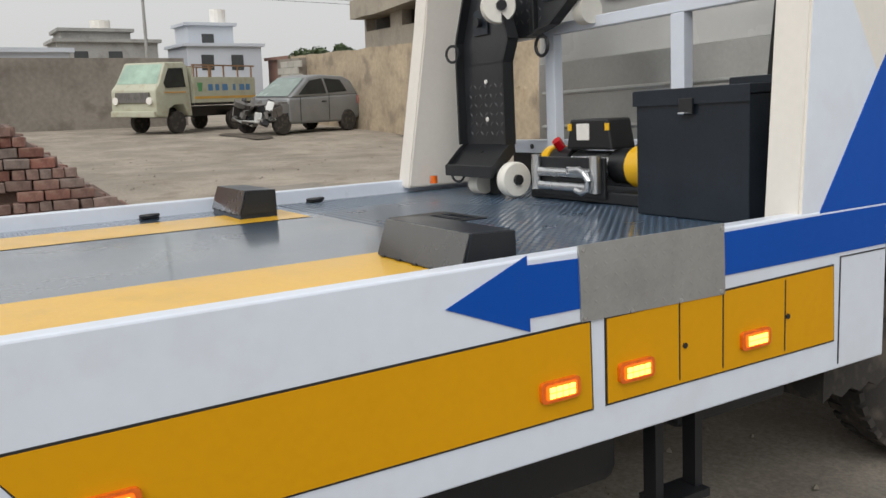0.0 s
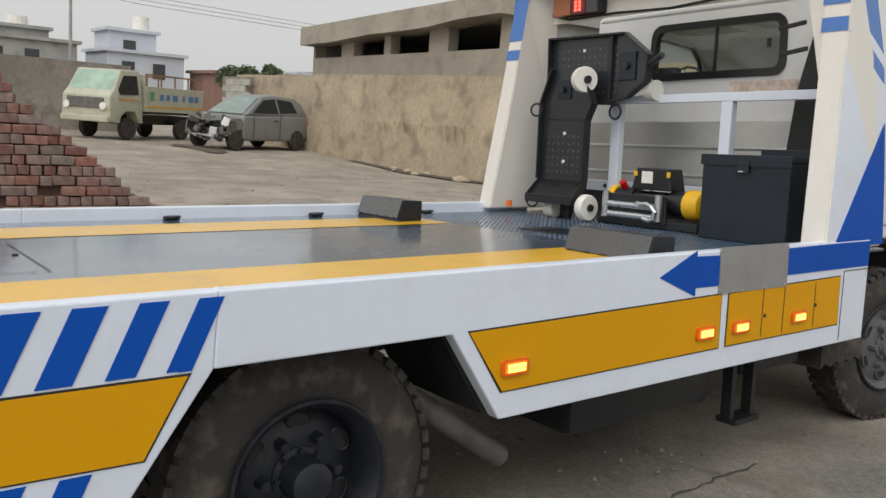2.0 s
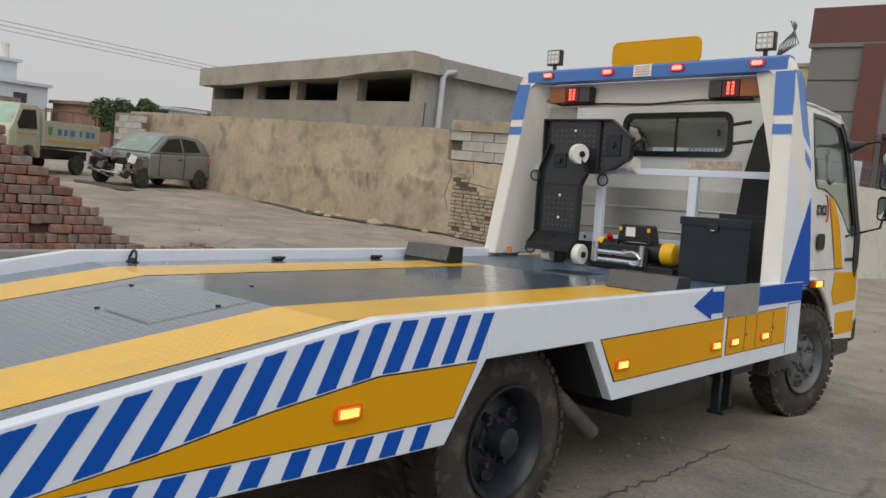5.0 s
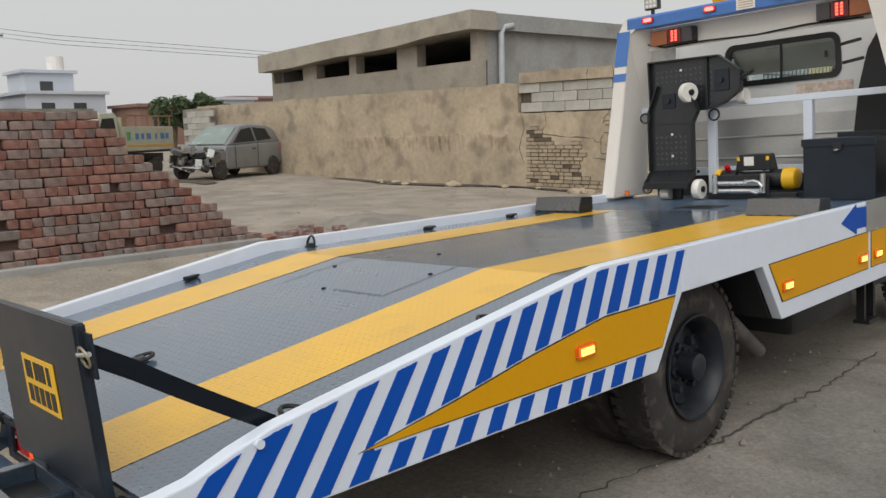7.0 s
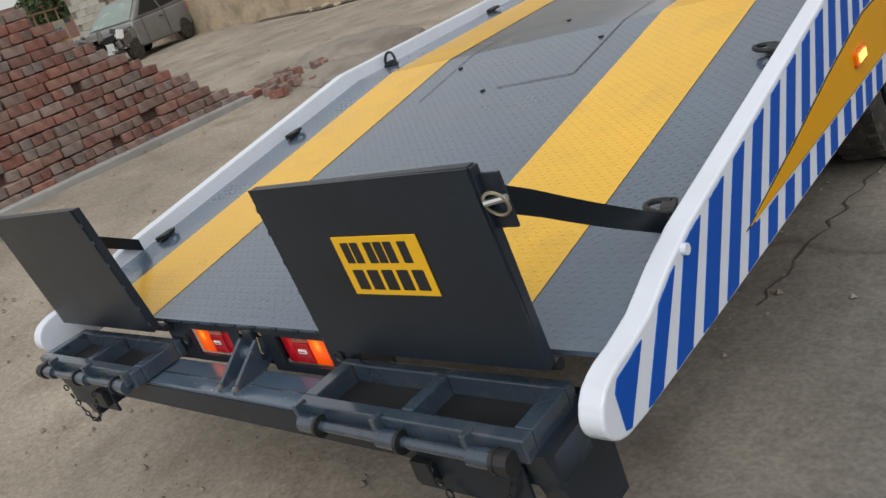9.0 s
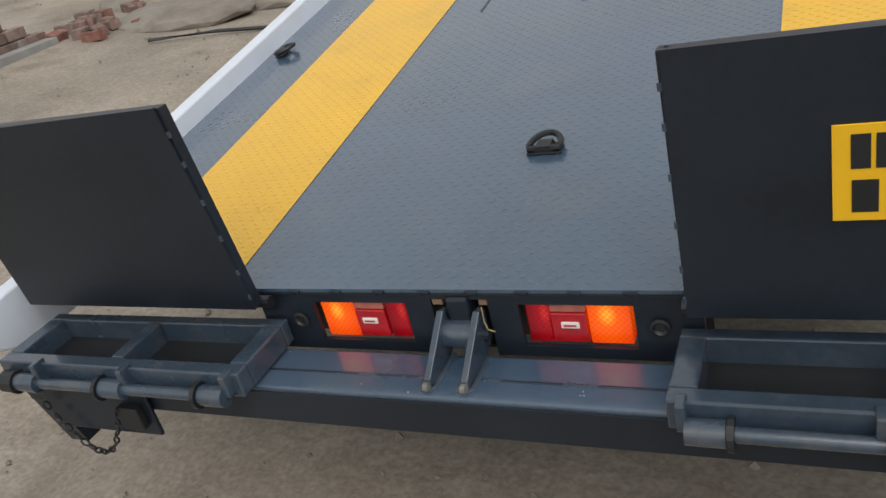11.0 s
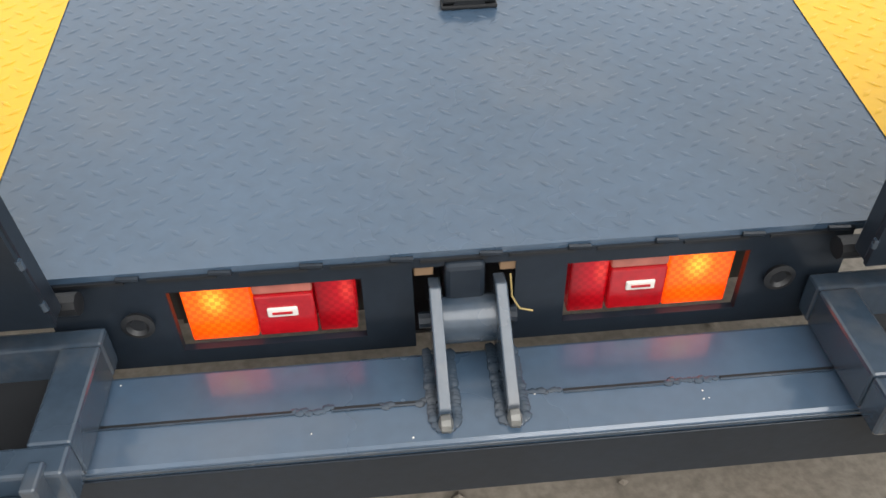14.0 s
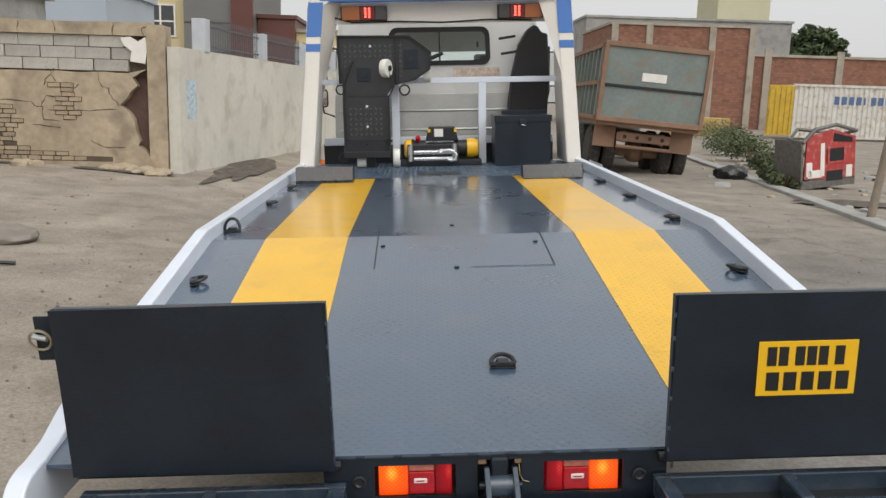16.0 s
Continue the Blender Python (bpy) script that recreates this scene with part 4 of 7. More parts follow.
            c = a0.lerp(a1, q) + Vector((0, 0, -0.006 * math.sin(math.pi * q)))
            st.verts.new(c + Vector((0, 0, 0.030 - 0.004 * q)))
            st.verts.new(c - Vector((0, 0, 0.030 - 0.004 * q)))
        st.verts.ensure_lookup_table()
        for i in range(6):
            st.faces.new((st.verts[2 * i], st.verts[2 * i + 1], st.verts[2 * i + 3], st.verts[2 * i + 2]))
        bmesh.ops.solidify(st, geom=st.faces[:], thickness=0.006)
        part("strap", st, DARK, fl, "dark flat steel stay")
        lean = 0.05 if s < 0 else 0.025
        if s > 0:
            sg = part("number_board", box(0.648, 0.903, -0.0435, -0.0405, 0.882, 1.026, 0.001), YPLASTIC, fl, "yellow rear number sticker")
            x = 0.671
            for i in range(8):
                if i in (2, 6):
                    x += 0.012
                    continue
                part("plate_mark", box(x, x + 0.024, -0.0448, -0.0435, 0.962, 1.012), BLACK, sg)
                x += 0.030
            for i in range(5):
                part("plate_mark", box(0.672 + 0.045 * i, 0.705 + 0.045 * i, -0.0448, -0.0435, 0.896, 0.945), BLACK, sg)
        for piece in fl.children_recursive:
            for vert in piece.data.vertices:
                if vert.co.y < 0.02:
                    vert.co.y -= lean * (vert.co.z - 0.71) / 0.44
                    vert.co.z += 0.35 * lean * max(0.0, vert.co.z - 0.74) / 0.41


tail()


# ---- gantry behind the cab ----
def gantry():
    outline = [(5.28, 1.0), (5.82, 1.0), (5.81, 1.35), (5.79, 1.60), (5.765, 1.88), (5.69, 2.18), (5.61, 2.42), (5.56, 2.52), (5.51, 2.556), (5.45, 2.556), (5.445, 2.40), (5.385, 1.80)]

    def outer(w):
        return 1.247 - (w - 1.0) * 0.055 - max(0.0, w - 2.44) * 0.5

    for s in (-1, 1):
        bm = bmesh.new()
        a = [bm.verts.new((s * outer(w), v, w)) for v, w in outline]
        b = [bm.verts.new((s * (outer(w) - (0.125 if w < 2.45 else 0.25)), v, w)) for v, w in outline]
        bm.faces.new(a)
        bm.faces.new(b[::-1])
        for i in range(len(outline)):
            j = (i + 1) % len(outline)
            bm.faces.new((a[i], b[i], b[j], a[j]))
        bmesh.ops.recalc_face_normals(bm, faces=bm.faces[:])
        bmesh.ops.bevel(bm, geom=bm.edges[:], offset=0.008, segments=2, affect="EDGES")
        post = part("gantry_post", bm, CREAM, truck, "white gantry post with blue bands")

        def skin(poly, material, name, lift=0.003):
            own = bmesh.new()
            lo = [own.verts.new((s * (outer(w) + 0.0005), v, w)) for v, w in poly]
            hi = [own.verts.new((s * (outer(w) + lift), v, w)) for v, w in poly]
            own.faces.new(lo[::-1])
            own.faces.new(hi)
            for i in range(len(poly)):
                j = (i + 1) % len(poly)
                own.faces.new((lo[i], lo[j], hi[j], hi[i]))
            part(name, own, material, post)
        skin([(5.29, 1.01), (5.815, 1.01), (5.805, 1.35), (5.785, 1.60), (5.76, 1.88), (5.72, 2.04), (5.425, 2.14), (5.39, 1.80)], WHITE, "side_skin", 0.0015)
        skin([(5.435, 2.45), (5.56, 2.46), (5.60, 2.40), (5.68, 2.16), (5.752, 1.94), (5.43, 2.145)], LIGHTBLUE, "blue_band")
        skin([(5.43, 2.14), (5.753, 1.935), (5.762, 1.872), (5.424, 2.088)], WHITE, "white_band")
        skin([(5.424, 2.083), (5.763, 1.867), (5.772, 1.79), (5.416, 2.012)], LIGHTBLUE, "blue_band")
        skin([(5.35, 1.01), (5.82, 1.01), (5.81, 1.33), (5.79, 1.60)], BLUE, "blue_wedge", 0.0045)

        def rear(w0, w1, material, name):
            own = bmesh.new()
            def vv(w):
                return float(np.interp(w, [1.0, 1.8, 2.40, 2.556], [5.28, 5.385, 5.445, 5.45])) - 0.003
            pts = [(s * (outer(w0) + 0.001), vv(w0), w0), (s * (outer(w0) - 0.127), vv(w0), w0), (s * (outer(w1) - 0.127), vv(w1), w1), (s * (outer(w1) + 0.001), vv(w1), w1)]
            own.faces.new([own.verts.new(p) for p in pts])
            part(name, own, material, post)
        rear(2.145, 2.445, LIGHTBLUE, "blue_band")
        rear(2.015, 2.083, LIGHTBLUE, "blue_band")
    prof = [(5.435, 2.452), (5.56, 2.452), (5.56, 2.53), (5.53, 2.556), (5.445, 2.556), (5.432, 2.54)]
    beam = part("gantry_beam", prism(prof, -1.07, 1.07, "x", 0.004), LIGHTBLUE, truck, "light blue gantry cross beam")
    part("inner_board", box(-1.0, 1.0, 5.585, 5.60, 2.27, 2.455, 0.004), CREAM, truck)
    part("cable", tube([(-1.0, 5.57, 2.34), (-0.8, 5.57, 2.285), (-0.4, 5.575, 2.29), (0, 5.575, 2.275), (0.4, 5.575, 2.295), (0.8, 5.57, 2.285)], 0.008, 6), BLACK, truck)
    for u in (-0.858, -0.297, 0.284, 0.868):
        lamp = part("marker_lamp", prism(rounded(u - 0.052, u + 0.052, 2.487, 2.535, 0.014), 5.432, 5.418, "y"), RED_LENS, beam, "lit red marker lamp")
        part("lens", prism(rounded(u - 0.036, u + 0.036, 2.497, 2.525, 0.008), 5.418, 5.413, "y"), RED_ON, lamp)
    st = part("sticker", box(-0.075, 0.075, 5.426, 5.4315, 2.462, 2.55, 0.001), PALE, beam, "pale sticker with small print")
    for i in range(4):
        part("print_line", box(-0.06, 0.06, 5.4245, 5.426, 2.475 + 0.018 * i, 2.482 + 0.018 * i), mat("brown_print", (0.45, 0.3, 0.2), 0.7), st)
    # light clusters under the beam
    for s in (-1, 1):
        cl = new("light_cluster")
        cl.parent = truck
        tagged(cl, "tail light cluster with a lit red section")
        def seg(a, b, material, name, out=0.0):
            x0, x1 = sorted((s * a, s * b))
            part(name, box(x0, x1, 5.50 - out, 5.58, 2.30, 2.42, 0.004), material, cl)
        seg(0.49, 0.90, TINT, "housing", -0.02)
        seg(0.73, 0.885, mat("dim_amber_lens", (0.32, 0.10, 0.03), 0.25, bump=0.2), "amber_lens")
        seg(0.60, 0.725, mat("dim_red_lens", (0.12, 0.01, 0.01), 0.25, bump=0.2), "red_lens")
        seg(0.50, 0.595, mat("smoked_lens", (0.05, 0.045, 0.045), 0.25, bump=0.2), "clear_lens")
        for i in range(2):
            for j in range(4):
                c = s * (0.645 + 0.034 * i)
                part("led", box(c - 0.009, c + 0.009, 5.494, 5.50, 2.318 + 0.023 * j, 2.334 + 0.023 * j), RED_LED, cl)
    # roof sign
    sg = new("roof_sign")
    sg.parent = truck
    tagged(sg, "plain yellow roof sign board")
    part("board", prism(rounded(-0.31, 0.41, 2.557, 2.738, 0.045), 5.50, 5.515, "y"), YELLOW, sg)
    r = rounded(-0.31, 0.41, 2.557, 2.738, 0.045)
    part("edge_tube", tube([(u, 5.507, w) for u, w in r], 0.009, 6, True), YELLOW, sg, "", True)
    for u in (-0.85, 0.888):
        wl_ = new("work_lamp")
        wl_.parent = truck
        tagged(wl_, "square white work lamp, unlit")
        part("housing", box(u - 0.066, u + 0.066, 5.47, 5.52, 2.60, 2.725, 0.006), TINT, wl_)
        part("lens", box(u - 0.056, u + 0.056, 5.464, 5.471, 2.61, 2.715, 0.002), mat("lamp_lens", (0.5, 0.5, 0.48), 0.2, bump=0.1), wl_)
        for i in range(3):
            for j in range(3):
                part("led", cyl((u - 0.036 + 0.036 * i, 5.464, 2.627 + 0.036 * j), (u - 0.036 + 0.036 * i, 5.460, 2.627 + 0.036 * j), 0.012, 10), PALE, wl_)
        part("foot", box(u - 0.012, u + 0.012, 5.485, 5.505, 2.556, 2.60), TINT, wl_)
    for i in range(7):
        a = radians(20 + 9 * i)
        part("bare_wire", tube([(0.95, 5.53, 2.556), (0.97 + 0.02 * i, 5.53, 2.64), (0.98 + 0.17 * math.cos(a) * (0.5 + 0.07 * i), 5.54, 2.70 + 0.10 * math.sin(a))], 0.0045, 5), RIMGREY, truck)
    # rack between the posts
    for w0 in (1.715,):
        part("rack_rail", box(-1.09, 1.09, 5.68, 5.73, w0, w0 + 0.05, 0.004), WHITE, truck, "white box-section rack rail")
    for u in (-0.40, 0.40):
        part("rack_upright", box(u - 0.035, u + 0.035, 5.68, 5.73, FLAT, 1.715, 0.004), WHITE, truck)
    part("rack_rail", box(-1.09, 1.09, 5.90, 5.95, 1.15, 1.22, 0.004), WHITE, truck)
    for i in range(9):
        part("rail_hole", cyl((-0.85 + 0.2 * i, 5.899, 1.185), (-0.85 + 0.2 * i, 5.894, 1.185), 0.014, 10), BLACK, truck)
    part("front_sheet", box(-1.1, 1.1, 5.95, 5.97, 0.86, 1.16), BLACK, truck)
    part("rack_light", cyl((-1.06, 5.4, 1.02), (-1.06, 5.4, 1.06), 0.02, 10), AMBER_LENS, truck)


gantry()
# the beam and what it carries sit a little over to one side, and the far post leans in
for o in truck.children:
    if o.name.split(".")[0] in ("gantry_beam", "inner_board", "cable", "light_cluster", "roof_sign", "work_lamp", "bare_wire"):
        o.location = (0.042, 0.012, -0.028)
    elif o.name.split(".")[0] == "gantry_post":
        for piece in (o, *o.children):
            for vert in piece.data.vertices:
                if vert.co.x < 0:
                    vert.co.x += 0.045 * (vert.co.z - 1.03) / 1.5
                vert.co.z -= 0.028 * max(0.0, vert.co.z - 1.6) / 0.95


# ---- cab ----
def cab():
    cabin = new("cab")
    cabin.parent = truck
    tagged(cabin, "white forward-control cab")
    rear = 6.06
    # rear wall with a window opening
    hole = rounded(-0.47, 0.52, 1.90, 2.225, 0.07)
    ring = []
    cx, cz = 0.025, 2.06
    for u, w in hole:
        du, dw = u - cx, w - cz
        k = min(1.0 / abs(du) if abs(du) > 1e-6 else 9e9, (0.27 if dw > 0 else 0.36) / abs(dw) if abs(dw) > 1e-6 else 9e9)
        ring.append((cx + du * k, cz + dw * k))
    part("rear_wall", framed(ring, hole, rear, rear + 0.035, "y"), CAB, cabin, "white rear cab wall")
    part("rear_wall", box(-0.98, 1.02, rear, rear + 0.03, 1.62, 1.705, 0.004), CAB, cabin)
    part("rear_sheet", box(-1.0, 1.0, rear - 0.004, rear + 0.028, 0.95, 1.62, 0.003), ALU, cabin, "dull silver sheet on the cab's back")
    for w in (1.28, 1.46):
        part("swage", cyl((-0.95, rear - 0.004, w), (0.95, rear - 0.004, w), 0.012, 8), ALU, cabin)
    inner = rounded(-0.44, 0.49, 1.93, 2.195, 0.05)
    part("window_seal", framed(rounded(-0.485, 0.535, 1.885, 2.24, 0.08), inner, rear - 0.012, rear + 0.03, "y"), TINT, cabin, "black rubber window seal")
    g = part("rear_glass", box(-0.455, 0.505, rear + 0.01, rear + 0.014, 1.915, 2.21), GLASS, cabin)
    g.visible_shadow = False
    part("glass_bar", box(0.02, 0.035, rear + 0.002, rear + 0.02, 1.92, 2.205), TINT, cabin)
    part("glass_catch", box(0.40, 0.42, rear - 0.004, rear + 0.01, 2.05, 2.10), TINT, cabin)
    part("label_strip", box(0.16, 0.62, rear - 0.003, rear, 1.78, 1.86, 0.001), mat("faded_sticker", (0.62, 0.5, 0.42), 0.7, vary=0.3, scale=20), cabin, "faded paper sticker")
    # sides
    win = [(6.50, 2.26), (6.52, 2.0), (6.555, 1.75), (6.60, 1.70), (6.76, 1.695), (6.90, 1.66), (7.05, 1.60), (7.20, 1.50), (7.33, 1.38), (7.47, 1.335), (7.51, 1.40), (7.44, 1.62), (7.33, 1.95), (7.22, 2.16), (7.13, 2.235), (6.8, 2.262)]
    order = [(rear, 2.325), (rear, 1.9), (rear, 1.50), (rear, 1.03), (6.62, 1.0), (6.84, 0.91), (7.02, 0.78), (7.14, 0.62), (7.20, 0.47), (7.70, 0.44), (7.73, 0.9), (7.645, 1.34), (7.52, 1.75), (7.39, 2.09), (7.12, 2.32), (6.5, 2.335)]
    for s in (-1, 1):
        side_wall = part("side_wall", framed(order, win, s * 0.965, s * 1.0), CAB, cabin, "white cab side with a yellow slash")
        shrink = [(6.82 + (v - 6.82) * 0.96, 1.85 + (w - 1.85) * 0.955) for v, w in win]
        part("window_trim", framed([(6.82 + (v - 6.82) * 1.02, 1.85 + (w - 1.85) * 1.02) for v, w in win], shrink, s * 0.985, s * 1.006), TINT, side_wall, "black window trim")
        gl = part("door_glass", prism(win, s * 0.978, s * 0.982), GLASS, side_wall)
        gl.visible_shadow = False
        e0, e1 = s * 1.0005, s * 1.004
        part("yellow_slash", prism([(6.865, 1.655), (6.99, 1.625), (7.13, 1.42), (7.285, 1.07), (7.10, 1.07), (6.98, 1.36)], e0, e1), YELLOW, side_wall)
        part("yellow_corner", prism([(7.12, 1.035), (7.69, 1.02), (7.70, 0.78), (7.16, 0.76), (7.08, 0.86)], e0, e1), YELLOW, side_wall)
        part("yellow_corner", prism([(7.22, 0.69), (7.69, 0.69), (7.69, 0.50), (7.24, 0.50)], e0, e1), YELLOW, side_wall)
        part("shut_line", prism([(6.22, 1.06), (6.225, 1.06), (6.235, 1.70), (6.23, 1.70)], e0, e1), TINT, side_wall)
        part("shut_line", prism([(6.22, 1.06), (7.30, 1.06), (7.30, 1.065), (6.22, 1.065)], e0, e1 - 0.001), TINT, side_wall)
        part("door_handle", prism(rounded(6.62, 6.77, 1.22, 1.35, 0.04), s * 1.0, s * 1.015, "x", 0.003), TINT, side_wall, "black door handle")
        for k, (v, w) in enumerate(((6.655, 1.535), (6.765, 1.535))):
            part("badge_mark", framed(rounded(v - 0.045, v + 0.045, w - 0.04, w + 0.04, 0.02), rounded(v - 0.026, v + 0.026, w - 0.02, w + 0.02, 0.008), e0, e1), TINT, side_wall)
        part("badge_arc", tube([(s * 1.002, 6.79 + 0.06 * math.sin(t), 1.545 + 0.11 * math.cos(t)) for t in (0.1 * i for i in range(0, 28))], 0.006, 5), RED_LENS, side_wall)
        part("small_badge", box(s * 1.0005, s * 1.004, 7.33, 7.56, 1.12, 1.15), TINT, side_wall)
        part("arch_lip", tube([(s * 0.995, v, w) for v, w in [(6.10, 1.02), (6.62, 0.99), (6.84, 0.90), (7.02, 0.77), (7.14, 0.61), (7.2, 0.48)]], 0.02, 8), CAB, side_wall)
        ind = part("indicator", box(s * 0.98, s * 1.03, 6.60, 6.80, 0.925, 0.985, 0.008), AMBER_LENS, cabin, "amber side indicator, lit")
        part("lens", box(s * 1.03, s * 1.033, 6.63, 6.75, 0.935, 0.975), AMBER_HOT, ind)
        part("step", box(s * 0.86, s * 0.99, 7.22, 7.70, 0.30, 0.46, 0.03), TINT, cabin)
        part("wheel_arch", prism([(6.0, 1.0), (6.5, 1.0), (6.85, 0.88), (7.1, 0.66), (7.16, 0.45), (7.12, 0.45), (7.05, 0.64), (6.82, 0.84), (6.5, 0.95), (6.0, 0.95)], s * 0.55, s * 0.965), TINT, cabin)
        pillar = [(7.14, 2.255), (7.19, 2.255), (7.40, 2.085), (7.655, 1.34), (7.67, 1.08), (7.60, 0.98), (7.54, 1.10), (7.52, 1.40), (7.46, 1.62), (7.35, 1.95), (7.24, 2.165)]
        part("pillar_trim", prism(pillar, s * 1.0006, s * 1.012), TINT, side_wall, "black windscreen pillar trim")
        part("grab_handle", tube([(s * 0.95, 7.02, 2.02), (s * 0.93, 7.0, 1.98), (s * 0.93, 7.02, 1.80), (s * 0.93, 7.08, 1.76), (s * 0.95, 7.16, 1.80)], 0.016, 8), TINT, side_wall, "", True)
        # mirrors
        mir = new("door_mirror")
        mir.parent = truck
        tagged(mir, "pair of black mirrors on a bent arm")
        part("arm", tube([(s * 1.0, 7.30, 1.33), (s * 1.10, 7.34, 1.37), (s * 1.24, 7.36, 1.42), (s * 1.28, 7.36, 1.62), (s * 1.28, 7.36, 2.10), (s * 1.15, 7.38, 2.13), (s * 0.96, 7.38, 2.09)], 0.011, 8), TINT, mir, "", True)
        part("boot", cyl((s * 0.95, 7.36, 2.08), (s * 1.06, 7.38, 2.11), 0.055, 10, 0.018), TINT, mir)
        for w0, w1 in ((1.73, 2.05), (1.48, 1.68)):
            turn = pose(s * 1.31, 7.40, (w0 + w1) / 2, 0, 0, -s * 14)
            h = (w1 - w0) / 2
            sh = part("housing", prism(rounded(-0.115, 0.115, -h, h, 0.035), -0.03, 0.04, "y", 0.006, None, turn), TINT, mir)
            part("mirror_glass", prism(rounded(-0.10, 0.10, -h + 0.015, h - 0.015, 0.025), -0.034, -0.0305, "y", 0, None, turn), MIRROR, sh)
    roof_prof = [(rear, 2.325), (6.5, 2.345), (7.10, 2.325), (7.28, 2.24), (7.40, 2.09), (7.35, 2.06), (7.08, 2.27), (6.5, 2.295), (rear, 2.285)]
    part("roof", prism(roof_prof, -1.0, 1.0, "x", 0.012), CAB, cabin, "white cab roof", True)
    part("roof_edge", box(-0.99, 0.99, rear - 0.006, rear + 0.05, 2.30, 2.345, 0.015), CAB, cabin)
    part("front_panel", prism([(7.62, 1.34), (7.66, 1.34), (7.75, 0.9), (7.76, 0.52), (7.68, 0.52), (7.68, 0.9)], -1.0, 1.0), CAB, cabin)
    part("bumper", box(-1.0, 1.0, 7.68, 7.83, 0.40, 0.62, 0.03), TINT, cabin)
    ws = part("windscreen", prism([(7.375, 2.08), (7.38, 2.08), (7.65, 1.35), (7.645, 1.35)], -0.95, 0.95), GLASS, cabin)
    ws.visible_shadow = False
    part("cab_floor", box(-0.96, 0.96, rear + 0.03, 7.6, 0.98, 1.02), TINT, cabin)
    part("dashboard", box(-0.93, 0.93, 7.2, 7.58, 1.05, 1.40, 0.05), TINT, cabin)
    for u in (-0.5, 0.5):
        part("seat_back", box(u - 0.25, u + 0.25, 6.18, 6.30, 1.15, 1.80, 0.05), mat("grey_seat_cloth", (0.12, 0.12, 0.13), 0.9), cabin)
        part("headrest", box(u - 0.12, u + 0.12, 6.2, 6.28, 1.83, 1.99, 0.03), mat("grey_head_cloth", (0.12, 0.12, 0.13), 0.9), cabin)
    # black air intake on the cab's back
    duct = [(0.66, 1.40), (0.70, 1.78), (0.765, 2.06), (0.84, 2.19), (0.90, 2.235), (0.94, 2.22), (0.97, 2.17), (1.03, 2.15), (1.05, 1.75), (1.03, 1.40)]
    dd = part("air_intake", prism(duct, 5.86, 6.02, "y", 0.012), mat("black_plastic", (0.012, 0.012, 0.013), 0.6, bump=0.2), truck, "black plastic air intake")
    for w in (1.86, 2.0):
        part("rib", box(0.86, 1.02, 5.845, 5.862, w, w + 0.025, 0.006, None, pose(0, 0, 0, 0, -8, 0)), TINT, dd)


def tumble(obs):
    for o in obs:
        if o.data:
            for vert in o.data.vertices:
                vert.co.x *= 1 - 0.074 * max(0.0, vert.co.z - 1.38) / 0.95


MIRROR = mat("mirror_silver", (0.85, 0.86, 0.87), 0.05, 1.0, vary=0.01, bump=0.0)
cab()
tumble([o for o in truck.children_recursive if o.parent and (o.parent.name == "cab" or (o.parent.parent and o.parent.parent.name == "cab"))])


# ---- things carried on the deck ----
def lock_box(name, u0, u1, v0, v1, w1, label):
    ob = thing(name, TRUCK @ pose((u0 + u1) / 2, (v0 + v1) / 2, FLAT + 0.002), label, "toolbox")
    a, b, h = (u1 - u0) / 2, (v1 - v0) / 2, w1 - FLAT
    part("body", box(-a, a, -b, b, 0, h - 0.03, 0.004), DARK, ob)
    lid = part("lid", box(-a - 0.008, a + 0.008, -b - 0.008, b + 0.004, h - 0.03, h, 0.003), DARK, ob)
    part("lid_skirt", box(-a - 0.008, a + 0.008, -b - 0.010, -b - 0.006, h - 0.055, h - 0.004), DARK, lid)
    hasp = part("hasp", box(-0.03, 0.03, -b - 0.018, -b - 0.008, h - 0.09, h - 0.035, 0.003), BLACK, ob, "black steel hasp")
    part("staple", tube([(-0.012, -b - 0.018, h - 0.085), (-0.012, -b - 0.035, h - 0.085), (0.012, -b - 0.035, h - 0.085), (0.012, -b - 0.018, h - 0.085)], 0.004, 6), STEEL, hasp)


lock_box("toolbox", 0.49, 0.99, 5.38, 5.74, 1.42, "dark grey steel toolbox with a hasp on the deck")
lock_box("toolbox", 0.60, 1.00, 5.76, 5.88, 1.455, "second dark grey steel box behind the toolbox")


